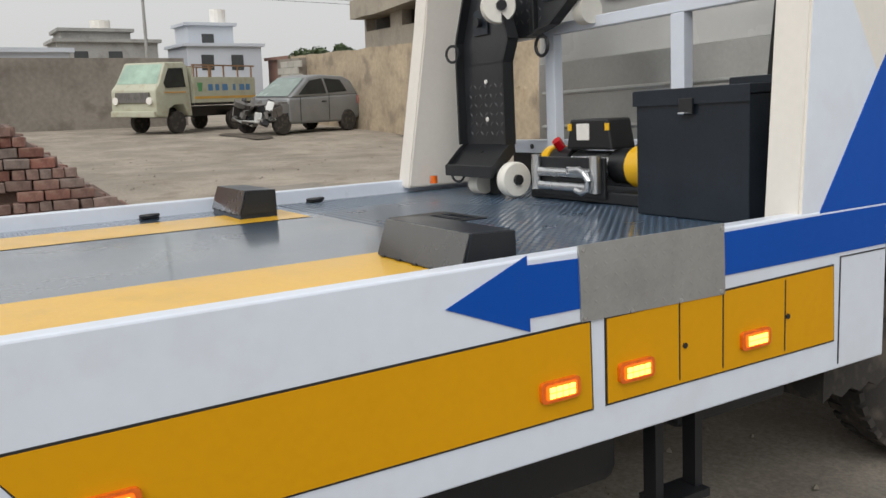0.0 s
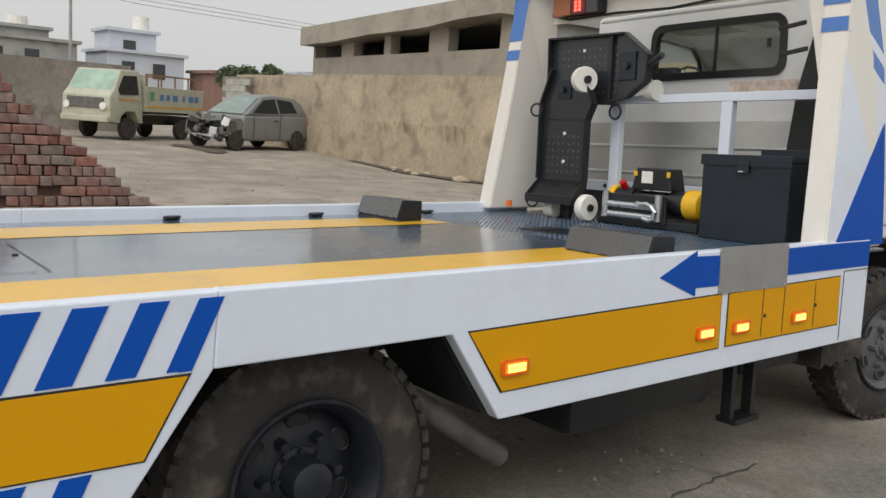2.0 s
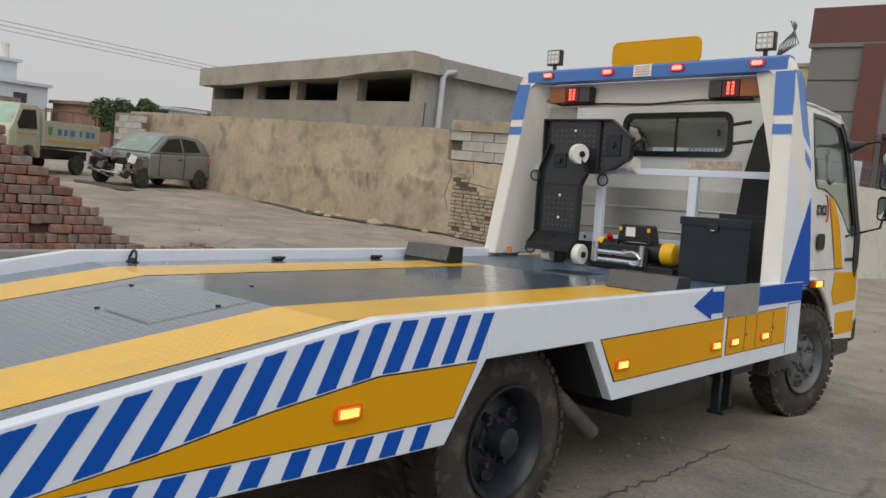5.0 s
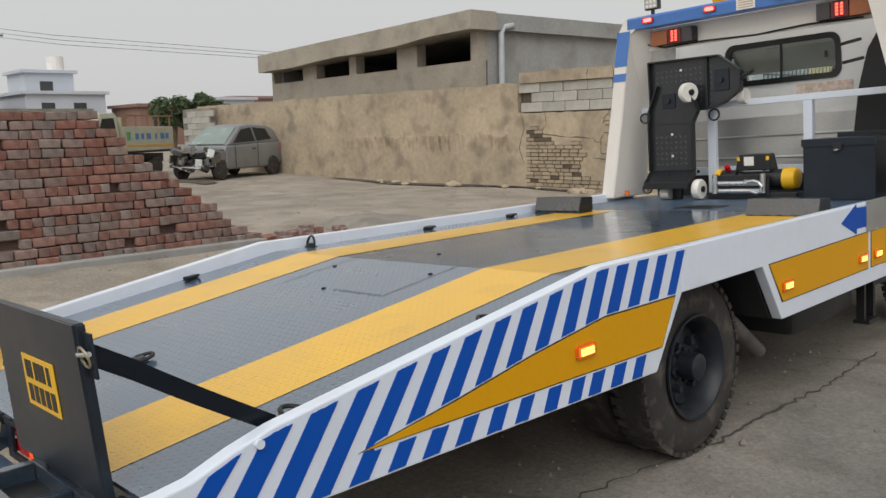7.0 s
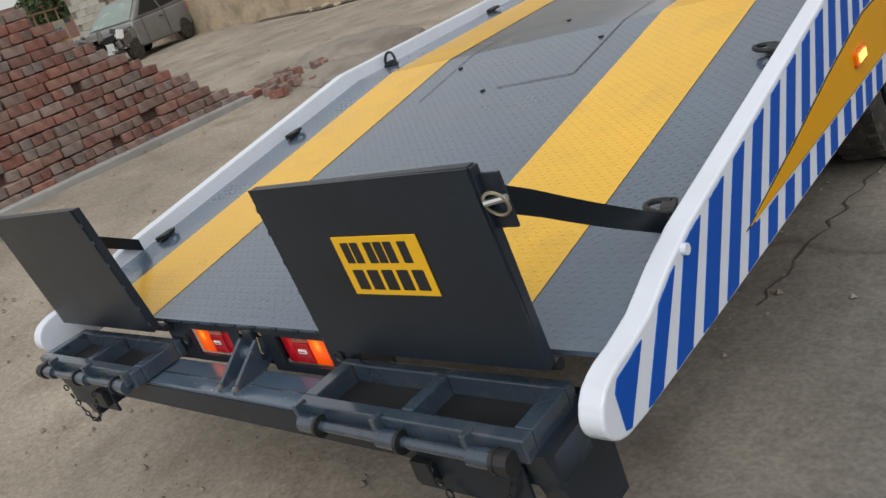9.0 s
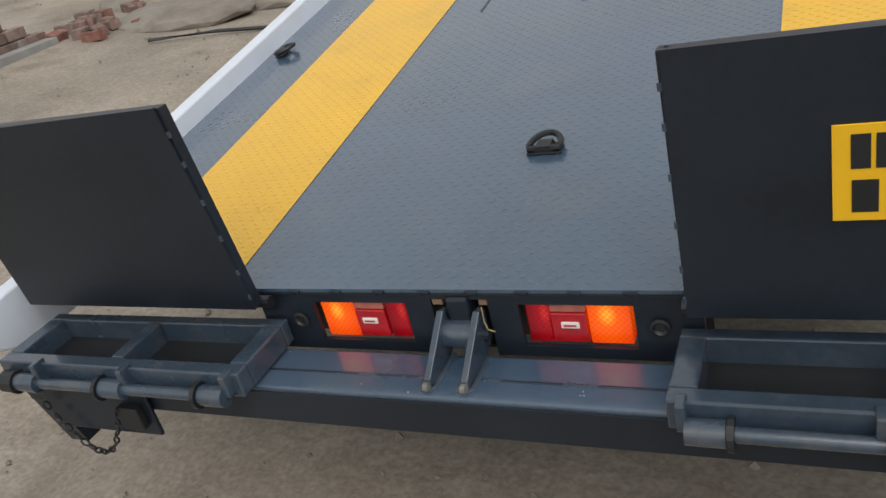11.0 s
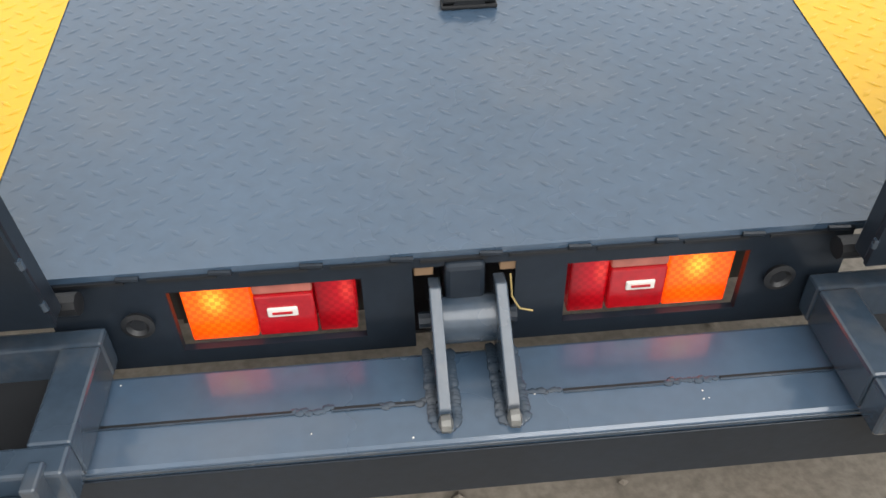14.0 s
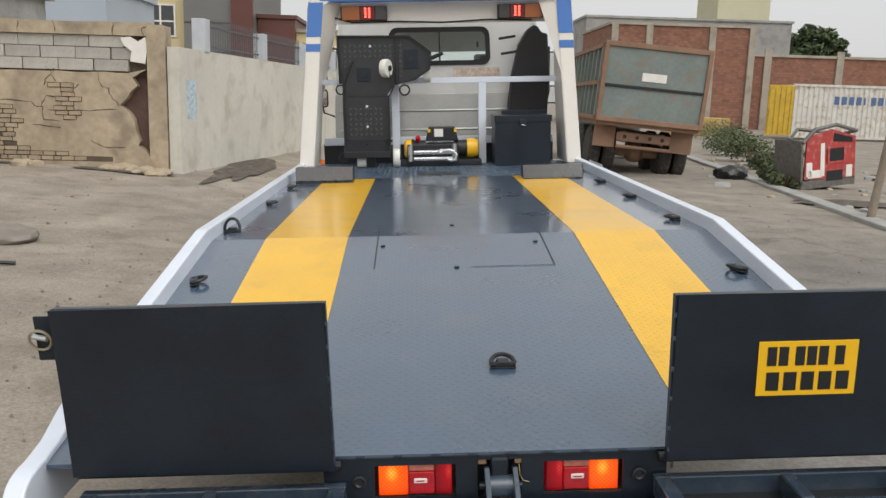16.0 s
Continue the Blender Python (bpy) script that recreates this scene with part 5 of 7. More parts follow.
def winch():
    ob = thing("winch", TRUCK @ pose(0.0, 5.58, FLAT + 0.002), "black electric winch with yellow ends and steel hook", "winch")
    part("mount", box(-0.36, 0.38, -0.06, 0.14, 0, 0.05, 0.006), BLACK, ob)
    part("drum", cyl((-0.13, 0.04, 0.15), (0.14, 0.04, 0.15), 0.055, 20), STEEL, ob, "steel rope wound on the drum", True)
    for i in range(12):
        u = -0.12 + 0.0225 * i
        part("rope_turn", tube([(u, 0.04 + 0.057 * math.cos(t), 0.15 + 0.057 * math.sin(t)) for t in (2 * math.pi * k / 18 for k in range(18))], 0.006, 5, True), STEEL, ob)
    part("motor", cyl((0.14, 0.04, 0.15), (0.28, 0.04, 0.15), 0.075, 24), BLACK, ob, "", True)
    part("motor_cap", lathe([(0.25, 0.02), (0.25, 0.085), (0.30, 0.088), (0.345, 0.078), (0.36, 0.05), (0.362, 0.01)], 28, None, pose(0, 0.04, 0.15)), YPLASTIC, ob, "yellow motor cap", True)
    part("gear_cap", lathe([(-0.33, 0.01), (-0.328, 0.06), (-0.31, 0.085), (-0.26, 0.088), (-0.255, 0.02)], 28, None, pose(0, 0.04, 0.15)), YPLASTIC, ob, "yellow gear cap", True)
    part("gear_case", cyl((-0.26, 0.04, 0.15), (-0.13, 0.04, 0.15), 0.078, 24), BLACK, ob, "", True)
    part("clutch_knob", cyl((-0.20, 0.0, 0.225), (-0.20, -0.03, 0.26), 0.022, 12), RED_LENS, ob)
    part("control_box", prism([(-0.13, 0.22), (0.17, 0.22), (0.14, 0.35), (-0.10, 0.35)], -0.03, 0.10, "y", 0.01), TINT, ob, "black control box")
    part("label_plate", box(-0.05, 0.03, -0.036, -0.031, 0.26, 0.33, 0.001), PALE, ob)
    for u in (-0.11, 0.13):
        part("box_badge", box(u, u + 0.025, -0.036, -0.031, 0.30, 0.33, 0.001), YPLASTIC, ob)
    for u in (-0.27, 0.13):
        part("fairlead_post", cyl((u, -0.09, 0.045), (u, -0.09, 0.20), 0.024, 14), STEEL, ob, "", True)
    for w in (0.065, 0.125):
        part("fairlead_roller", cyl((-0.24, -0.09, w), (0.11, -0.09, w), 0.021, 14), STEEL, ob, "", True)
    part("fairlead_frame", box(-0.30, 0.17, -0.075, -0.06, 0.02, 0.19, 0.004), BLACK, ob)
    hook = [(0.02, -0.13, 0.14), (0.08, -0.135, 0.145), (0.12, -0.14, 0.13), (0.145, -0.14, 0.10), (0.135, -0.14, 0.065), (0.10, -0.14, 0.05), (0.065, -0.14, 0.06)]
    part("hook", tube(hook, 0.014, 10), STEEL, ob, "bright steel rope hook", True)
    part("rope_eye", tube([(-0.02, -0.12, 0.135), (0.0, -0.13, 0.15), (0.03, -0.13, 0.15), (0.03, -0.13, 0.13), (0.0, -0.13, 0.125)], 0.006, 6, True), STEEL, ob)


winch()


def plate_lugs(name, parent, u0, u1, w0, w1, v, step=0.045):
    verts, faces = [], []
    for i in range(int((u1 - u0) / step)):
        for j in range(int((w1 - w0) / step)):
            u, w = u0 + (i + 0.5) * step, w0 + (j + 0.5) * step
            a = radians(45 if (i + j) % 2 else -45)
            c, q = math.cos(a), math.sin(a)
            k = len(verts)
            for du, dw, dv in ((-0.019, 0, 0), (0, -0.005, 0), (0.019, 0, 0), (0, 0.005, 0), (-0.008, 0, -0.003), (0.008, 0, -0.003)):
                verts.append((u + du * c - dw * q, v + dv, w + du * q + dw * c))
            faces += [(k, k + 1, k + 4), (k + 1, k + 5, k + 4), (k + 1, k + 2, k + 5), (k + 2, k + 3, k + 5), (k + 3, k + 4, k + 5), (k + 3, k, k + 4)]
    soup(name, verts, faces, LUGWORN, parent, "", "stuff")


LUGWORN = mat("worn_lug_metal", (0.11, 0.112, 0.115), 0.32, 0.5, vary=0.3, scale=20, bump=0.1)
PLATEBLACK = mat("black_chequer_plate", (0.024, 0.026, 0.03), 0.32, vary=0.2, scale=6, bump=0.2, coat=0.2)


def skate_upright():
    """A folded loading skate: shield-shaped head, shank with rims, kicked-out foot, rollers."""
    ob = thing("loading_skate", TRUCK @ pose(-0.65, 5.50, FLAT + 0.002), "black chequer-plate loading skate standing upright with white rollers", "loading skate", "loading skates behind the cab")
    z = FLAT
    head = [(-0.21, 1.60 - z), (0.17, 1.60 - z), (0.25, 1.70 - z), (0.16, 1.93 - z), (-0.11, 1.93 - z), (-0.20, 1.72 - z)]
    part("head", prism(head, -0.01, 0.0, "y"), PLATEBLACK, ob)
    part("shank", box(-0.205, 0.20, -0.01, 0.0, 1.22 - z, 1.61 - z), PLATEBLACK, ob)
    plate_lugs("tread_lug", ob, -0.17, 0.17, 1.25 - z, 1.56 - z, -0.0105)
    for a, b in (((-0.205, 1.22), (-0.205, 1.60)), ((0.20, 1.22), (0.20, 1.60)), ((-0.205, 1.60), (-0.20, 1.72)), ((0.20, 1.60), (0.25, 1.70)), ((-0.20, 1.72), (-0.11, 1.93)), ((0.25, 1.70), (0.16, 1.93))):
        p, q = Vector((a[0], 0, a[1] - z)), Vector((b[0], 0, b[1] - z))
        d = (q - p).normalized()
        nrm = Vector((d.z, 0, -d.x)) * 0.006
        bm = bmesh.new()
        pts = [p - nrm, p + nrm, q + nrm, q - nrm]
        lo = [bm.verts.new(x + Vector((0, -0.055, 0))) for x in pts]
        hi = [bm.verts.new(x + Vector((0, 0.004, 0))) for x in pts]
        bm.faces.new(lo)
        bm.faces.new(hi[::-1])
        for i in range(4):
            bm.faces.new((lo[i], hi[i], hi[(i + 1) % 4], lo[(i + 1) % 4]))
        part("rim_bar", bm, BLACK, ob)
    foot = bmesh.new()
    pts = [(-0.205, -0.005, 1.225 - z), (0.20, -0.005, 1.225 - z), (0.205, -0.13, 1.10 - z), (-0.21, -0.13, 1.10 - z)]
    foot.faces.new([foot.verts.new(p) for p in pts])
    bmesh.ops.solidify(foot, geom=foot.faces[:], thickness=0.008)
    part("foot", foot, PLATEBLACK, ob)
    part("foot_bar", box(-0.21, 0.205, -0.145, -0.125, 1.07 - z, 1.125 - z, 0.004), BLACK, ob)
    for u in (-0.207, 0.203):
        part("foot_side", prism([(-0.005, 1.24 - z), (-0.06, 1.20 - z), (-0.14, 1.12 - z), (-0.14, 1.08 - z), (-0.06, 1.13 - z), (0.0, 1.18 - z)], u - 0.004, u + 0.004), BLACK, ob)
    part("pad", box(-0.08, 0.04, -0.022, -0.01, 1.74 - z, 1.86 - z, 0.003), DARK, ob)
    part("pad_bolt", cyl((-0.02, -0.022, 1.80 - z), (-0.02, -0.045, 1.80 - z), 0.022, 12), BLACK, ob)
    for w in (1.34, 1.52):
        part("rivet", cyl((0.0, -0.012, w - z), (0.0, -0.018, w - z), 0.011, 10), PALE, ob)
    part("roller", lathe([(-0.03, 0.02), (-0.03, 0.075), (-0.02, 0.082), (0.02, 0.082), (0.03, 0.075), (0.03, 0.02)], 28, None, pose(0.255, -0.05, 0.085)), NYLON, ob, "white nylon roller", True)
    part("roller_bolt", cyl((0.28, -0.05, 0.085), (0.30, -0.05, 0.085), 0.024, 10), BLACK, ob)
    part("roller", lathe([(-0.04, 0.02), (-0.04, 0.05), (0.04, 0.05), (0.04, 0.02)], 20, None, pose(-0.06, -0.03, 0.052)), NYLON, ob, "white nylon roller", True)
    part("roller", lathe([(-0.03, 0.02), (-0.03, 0.075), (-0.02, 0.08), (0.02, 0.08), (0.03, 0.075), (0.03, 0.02)], 28, None, pose(0.18, -0.05, 1.85 - z, 0, 0, -25)), NYLON, ob, "white nylon roller", True)
    part("roller_bolt", cyl((0.195, -0.05, 1.85 - z), (0.225, -0.06, 1.85 - z), 0.024, 10), BLACK, ob)
    for u, w in ((-0.225, 1.70), (-0.225, 1.10), (0.215, 1.10)):
        part("ring", tube(ring_points(0.04, 14), 0.007, 6, True, None, pose(u, -0.06, w - z - 0.03, 90, 0, 20)), BLACK, ob)
    part("leg", box(-0.06, 0.06, 0.0, 0.03, 0, 0.3), BLACK, ob)


def skate_flat():
    ob = thing("loading_skate", TRUCK @ pose(-0.48, 5.60, 1.93), "black chequer-plate loading skate hung sideways on the rack", "loading skate", "loading skates behind the cab")
    shape = [(-0.41, -0.20), (0.08, -0.22), (0.26, -0.18), (0.40, -0.09), (0.41, 0.06), (0.22, 0.20), (-0.42, 0.21)]
    part("plate", prism(shape, -0.01, 0.0, "y"), PLATEBLACK, ob)
    plate_lugs("tread_lug", ob, -0.38, 0.20, -0.17, 0.17, -0.0105)
    for p, q in zip(shape, shape[1:] + shape[:1]):
        p3, q3 = Vector((p[0], -0.025, p[1])), Vector((q[0], -0.025, q[1]))
        d = (q3 - p3)
        m = Matrix.Translation((p3 + q3) / 2) @ pose(0, 0, 0, 0, -math.degrees(math.atan2(d.z, d.x)), 0)
        part("rim_bar", box(-d.length / 2 - 0.004, d.length / 2 + 0.004, -0.03, 0.028, -0.006, 0.006, 0, None, m), BLACK, ob)
    part("fold_bar", box(0.09, 0.12, -0.035, -0.01, -0.22, 0.205, 0.003), BLACK, ob)
    part("pad", box(0.17, 0.30, -0.022, -0.01, -0.08, 0.09, 0.003), DARK, ob)
    part("pad_bolt", cyl((0.235, -0.022, 0.005), (0.235, -0.045, 0.005), 0.022, 12), BLACK, ob)
    part("spigot", cyl((0.40, -0.03, 0.0), (0.52, -0.05, 0.05), 0.018, 12), BLACK, ob)
    part("rivet", cyl((-0.13, -0.012, 0.12), (-0.13, -0.018, 0.12), 0.011, 10), PALE, ob)
    part("ring", tube(ring_points(0.045, 14), 0.008, 6, True, None, pose(0.17, -0.03, -0.27, 90, 0, 0)), BLACK, ob)
    part("roller", lathe([(-0.03, 0.02), (-0.03, 0.06), (0.03, 0.06), (0.03, 0.02)], 24, None, pose(0.38, 0.06, -0.14)), NYLON, ob, "white nylon roller", True)
    part("hanger", box(-0.30, -0.26, 0.0, 0.12, -0.22, -0.17), BLACK, ob)
    part("hanger", box(0.0, 0.04, 0.0, 0.12, -0.22, -0.17), BLACK, ob)


skate_upright()
skate_flat()


# ---- yard walls and buildings ----
PLASTER = mat("weathered_plaster", (0.41, 0.332, 0.235), 0.92, vary=0.3, scale=0.9, fine=9, bump=0.7, dirt=(0.17, 0.14, 0.11), dirt_amount=0.6, depth=0.02)
GREYPLASTER = mat("grey_cement_plaster", (0.24, 0.215, 0.185), 0.92, vary=0.3, scale=0.7, fine=8, bump=0.6, dirt=(0.11, 0.09, 0.075), dirt_amount=0.6, depth=0.02)
CONCRETE = mat("raw_concrete", (0.36, 0.32, 0.26), 0.9, vary=0.22, scale=0.7, fine=12, bump=0.4, dirt=(0.2, 0.18, 0.15), dirt_amount=0.5, depth=0.01)
CONCRETE_GREY = mat("grey_render", (0.33, 0.325, 0.31), 0.9, vary=0.2, scale=0.6, fine=10, bump=0.3, dirt=(0.19, 0.18, 0.17), dirt_amount=0.5)
WHITEWALL = mat("whitewashed_wall", (0.60, 0.58, 0.51), 0.85, vary=0.1, scale=0.8, fine=10, bump=0.25, dirt=(0.36, 0.31, 0.24), dirt_amount=0.45)
BLOCK = random_tint(mat("cement_block", (0.42, 0.40, 0.36), 0.9, vary=0.2, scale=5, fine=40, bump=0.4, dirt=(0.3, 0.26, 0.2), dirt_amount=0.4), 0.12)
BRICK = random_tint(mat("old_red_brick", (0.215, 0.112, 0.083), 0.94, vary=0.34, scale=7, fine=50, bump=0.8, dirt=(0.27, 0.20, 0.15), dirt_amount=0.6), 0.22, 0.012)
BRICKDARK = mat("brick_core", (0.12, 0.075, 0.06), 0.95, vary=0.3, scale=8, bump=0.4)


def brick_face(name, base, mortar, scale):
    """Courses of far brickwork: a brick pattern at real size on the wall."""
    m = mat(name, base, 0.9, vary=0.2, scale=1.0, fine=20, bump=0.3, dirt=(0.12, 0.08, 0.06), dirt_amount=0.4)
    n, l = m.node_tree.nodes, m.node_tree.links
    b = n["Principled BSDF"]
    src = b.inputs["Base Color"].links[0].from_socket
    co, sep, com, br = n.new("ShaderNodeTexCoord"), n.new("ShaderNodeSeparateXYZ"), n.new("ShaderNodeCombineXYZ"), n.new("ShaderNodeTexBrick")
    add = n.new("ShaderNodeMath")
    l.new(co.outputs["Object"], sep.inputs[0])
    l.new(sep.outputs["X"], add.inputs[0])
    l.new(sep.outputs["Y"], add.inputs[1])
    l.new(add.outputs[0], com.inputs["X"])
    l.new(sep.outputs["Z"], com.inputs["Y"])
    l.new(com.outputs[0], br.inputs["Vector"])
    br.inputs["Scale"].default_value, br.inputs["Mortar Size"].default_value = scale, 0.03
    br.inputs["Color1"].default_value, br.inputs["Color2"].default_value = (1, 1, 1, 1), (0.7, 0.68, 0.66, 1)
    br.inputs["Mortar"].default_value = (*mortar, 1)
    mul = n.new("ShaderNodeMix")
    mul.data_type, mul.blend_type = "RGBA", "MULTIPLY"
    mul.inputs[0].default_value = 1.0
    l.new(src, mul.inputs[6])
    l.new(br.outputs["Color"], mul.inputs[7])
    l.new(mul.outputs[2], b.inputs["Base Color"])
    return m


def uneven(bm, amount, freq=0.8, axis=(0, 0, 1)):
    for v in bm.verts:
        v.co += Vector(axis) * amount * noise.noise(v.co * freq)
    return bm


def grid_wall(x0, x1, y, thick, z0, top, step=0.4):
    """A wall along x with an uneven top edge."""
    n = max(2, int(abs(x1 - x0) / step))
    crest = [(x0 + (x1 - x0) * i / n, top + 0.035 * noise.noise(Vector((i * 0.7, y, top))) + 0.02 * noise.noise(Vector((i * 2.3, 4, y)))) for i in range(n + 1)]
    return prism([(x0, z0)] + crest + [(x1, z0)], y, y + thick, "y")


YW = 13.1
single("wall_yard", grid_wall(-24.0, -9.15, YW, 0.3, -0.2, 2.50), PLASTER, "long weathered tan plaster yard wall", "wall", kind="structure")
drip_v, drip_f = [], []
rng = random.Random(31)
for k in range(150):
    # ridges of slipped plaster, thick at the head and running thin downwards
    x = rng.uniform(-15.6, -9.4)
    head = 1.38 + 0.012 * (x + 14) + 0.10 * noise.noise(Vector((x * 1.4, 2, 5))) + rng.uniform(-0.03, 0.03)
    long_, h, out = rng.uniform(0.08, 0.5), rng.uniform(0.008, 0.03), rng.uniform(0.015, 0.05)
    sway = rng.uniform(-0.03, 0.03)
    i = len(drip_v)
    for q, wd, o in ((0, 0.5, 0.0), (0.12, 1.0, 1.0), (0.6, 0.8, 0.7), (1.0, 0.3, 0.0)):
        drip_v += [(x - h * wd + sway * q, YW + 0.004, head - long_ * q), (x + sway * q, YW - out * o, head - long_ * q), (x + h * wd + sway * q, YW + 0.004, head - long_ * q)]
    for q in range(3):
        b = i + 3 * q
        drip_f += [(b, b + 1, b + 4, b + 3), (b + 1, b + 2, b + 5, b + 4)]
drips = soup("plaster_drip", drip_v, drip_f, PLASTER, None, "ridges of slipped plaster on the yard wall", "stuff")
drips["category"] = "plaster"

# the low cracked wall, its broken end, and the block courses above
def on_wall(px, py):
    return -6.57 + (px - 100) * 0.00957, 2.71 - (py - 35) * 0.00965


ragged = [(258, 118), (246, 124), (231, 134), (240, 148), (226, 160), (221, 170), (206, 184), (222, 196), (231, 210), (234, 232), (241, 250), (238, 258), (252, 268), (262, 284), (262, 320)]
face = [(-9.15, -0.2), (-9.15, 1.86)] + [(-9.0 + 0.2 * i, 1.84 + 0.03 * noise.noise(Vector((i * 0.9, 3, 1)))) for i in range(19)] + [on_wall(*p) for p in ragged]
single("wall_cracked", prism(face, YW, YW + 0.3, "y"), PLASTER, "cracked and crumbling tan plaster wall", "wall", kind="structure")
single("wall_core", box(-5.8, -4.9, YW + 0.17, YW + 0.29, -0.2, 1.9), BRICKDARK, "dark broken brick core at the wall's end", "wall", kind="structure")
single("wall_pillar", grid_wall(-5.04, -4.72, YW - 0.03, 0.4, -0.2, 2.68, 0.06), PLASTER, "tan plastered wall pillar", "wall", kind="structure")
DUSTBRICK = random_tint(mat("dusty_wall_brick", (0.37, 0.295, 0.205), 0.92, vary=0.28, scale=8, bump=0.6, dirt=(0.2, 0.13, 0.09), dirt_amount=0.4), 0.16)
JOINT = mat("deep_dusty_joint", (0.11, 0.085, 0.06), 0.95, vary=0.3, scale=9, bump=0.4)
bw = single("wall_block", box(-9.1, -4.95, YW + 0.12, YW + 0.26, 1.8, 2.52), JOINT, "pale cement block courses on a yard wall", "wall", kind="structure")
block_mesh = mesh_from(box(-0.302, 0.302, -0.05, 0.05, -0.099, 0.099, 0.007), "block", BLOCK)
for j in range(3):
    for i in range(7):
        x = -8.8 + 0.62 * i + (0.0, 0.31, -0.06)[j]
        if x > -5.25:
            continue
        o = new("block", block_mesh)
        o.parent = bw
        o.location = (x + random.uniform(-0.008, 0.008), YW + 0.10 + random.uniform(-0.012, 0.008), 1.965 + 0.207 * j)
single("wall_coping", grid_wall(-9.1, -5.02, YW + 0.0, 0.3, 2.485, 2.71), PLASTER, "rough plaster coping", "wall", kind="structure")
# bare brickwork where the plaster fell off: bricks over dark joints
bare = single("wall_bare_brick", box(-9.1, -5.4, YW - 0.002, YW + 0.01, 0.0, 0.3), PLASTER, "bare dusty brickwork behind fallen plaster", "wall", kind="structure")
small = [mesh_from(box(-q, q, -0.016, 0.016, -0.034, 0.034, 0.006), "brick", DUSTBRICK) for q in (0.106, 0.104, 0.055)]
joint_bm = bmesh.new()
for j in range(17):
    z = 0.30 + 0.081 * j
    x = -8.9 + (0.11 if j % 2 else 0) + random.uniform(-0.03, 0.03)
    while x < -5.6:
        me = random.choice(small[:2] if random.random() < 0.8 else small[2:])
        half = 0.055 if me is small[2] else 0.106
        x += half + 0.009
        low = max(0.0, 0.78 - z) * 0.9
        patch = noise.noise(Vector((x * 1.15, z * 1.6, 7.3))) + low - (0.25 if x > -6.3 and z > 0.62 else 0.0)
        if patch > 0.16 and (x < -5.75 or z < 0.5):
            box(x - half - 0.012, x + half + 0.012, YW - 0.004, YW + 0.002, z - 0.046, z + 0.046, 0, joint_bm)
            if random.random() > 0.05:
                o = new("brick", me)
                o.parent = bare
                o.location = (x, YW - 0.001 + random.uniform(-0.008, 0.005), z)
                o.rotation_euler = (0, radians(random.uniform(-2, 2)), 0)
        x += half + 0.009
tagged(part("joint", joint_bm, JOINT, bare), kind="stuff")
for path in ([(-140, 168), (-60, 176), (0, 180), (44, 182), (50, 190), (66, 190)], [(74, 118), (84, 128), (80, 134), (72, 140), (68, 152)], [(82, 132), (94, 150)], [(90, 118), (86, 128)], [(167, 124), (173, 150), (186, 154), (190, 168), (206, 185), (222, 176)], [(132, 147), (122, 160), (104, 176)], [(118, 172), (72, 171), (62, 188), (64, 214), (96, 217)], [(150, 250), (160, 256), (172, 262), (214, 262)], [(72, 196), (150, 196), (200, 192)], [(-90, 118), (-84, 150), (-104, 170), (-96, 210)], [(-160, 122), (-150, 160), (-166, 200), (-150, 240)], [(28, 36), (26, 56)], [(90, 36), (94, 56)], [(200, 36), (198, 58)], [(262, 38), (252, 46), (254, 70), (260, 78)], [(40, 224), (80, 226), (96, 228)]):
    pts = []
    for (ax, az), (bx, bz) in zip(path, path[1:]):
        for q in range(4):
            pts.append((ax + (bx - ax) * q / 4 + rng.uniform(-1.6, 1.6), az + (bz - az) * q / 4 + rng.uniform(-1.2, 1.2)))
    pts = [on_wall(*p) for p in pts + [path[-1]]]
    crack = bmesh.new()
    rows_ = []
    for i, (x, z) in enumerate(pts):
        a, b = pts[max(i - 1, 0)], pts[min(i + 1, len(pts) - 1)]
        d = Vector((b[0] - a[0], b[1] - a[1])).normalized()
        h = rng.uniform(0.003, 0.013) * (0.4 if i in (0, len(pts) - 1) else 1)
        rows_.append([crack.verts.new((x - d.y * h, YW - 0.003, z + d.x * h)), crack.verts.new((x + d.y * h, YW - 0.003, z - d.x * h))])
    for a, b in zip(rows_, rows_[1:]):
        crack.faces.new((a[0], a[1], b[1], b[0]))
    part("crack", crack, JOINT, bare)
sheet = part("paper", uneven(prism([on_wall(*p) for p in ((212, 62), (230, 60), (244, 68), (258, 60), (260, 84), (256, 108), (228, 104), (232, 86), (218, 76))], YW - 0.012, YW - 0.008, "y"), 0.006, 9, (0, 1, 0)), PALE, bw, "torn white paper scraps")
for i in range(46):
    bm = bmesh.new()
    bmesh.ops.create_icosphere(bm, subdivisions=2, radius=random.uniform(0.04, 0.17))
    for v in bm.verts:
        v.co *= 1 + 0.35 * noise.noise(v.co * 9 + Vector((i, 0, 0)))
        v.co.z *= 0.6
    x = random.choice((random.uniform(-5.8, -4.6), random.uniform(-5.5, -4.5), random.uniform(-14, -4.7)))
    y = 12.95 - abs(random.gauss(0, 0.25))
    single("rubble_lump", bm, PLASTER, "lump of fallen plaster on the ground", "rubble", "rubble along the wall", pose(x, y, ground_z(x) + 0.015, 0, 0, random.uniform(0, 180)), True)


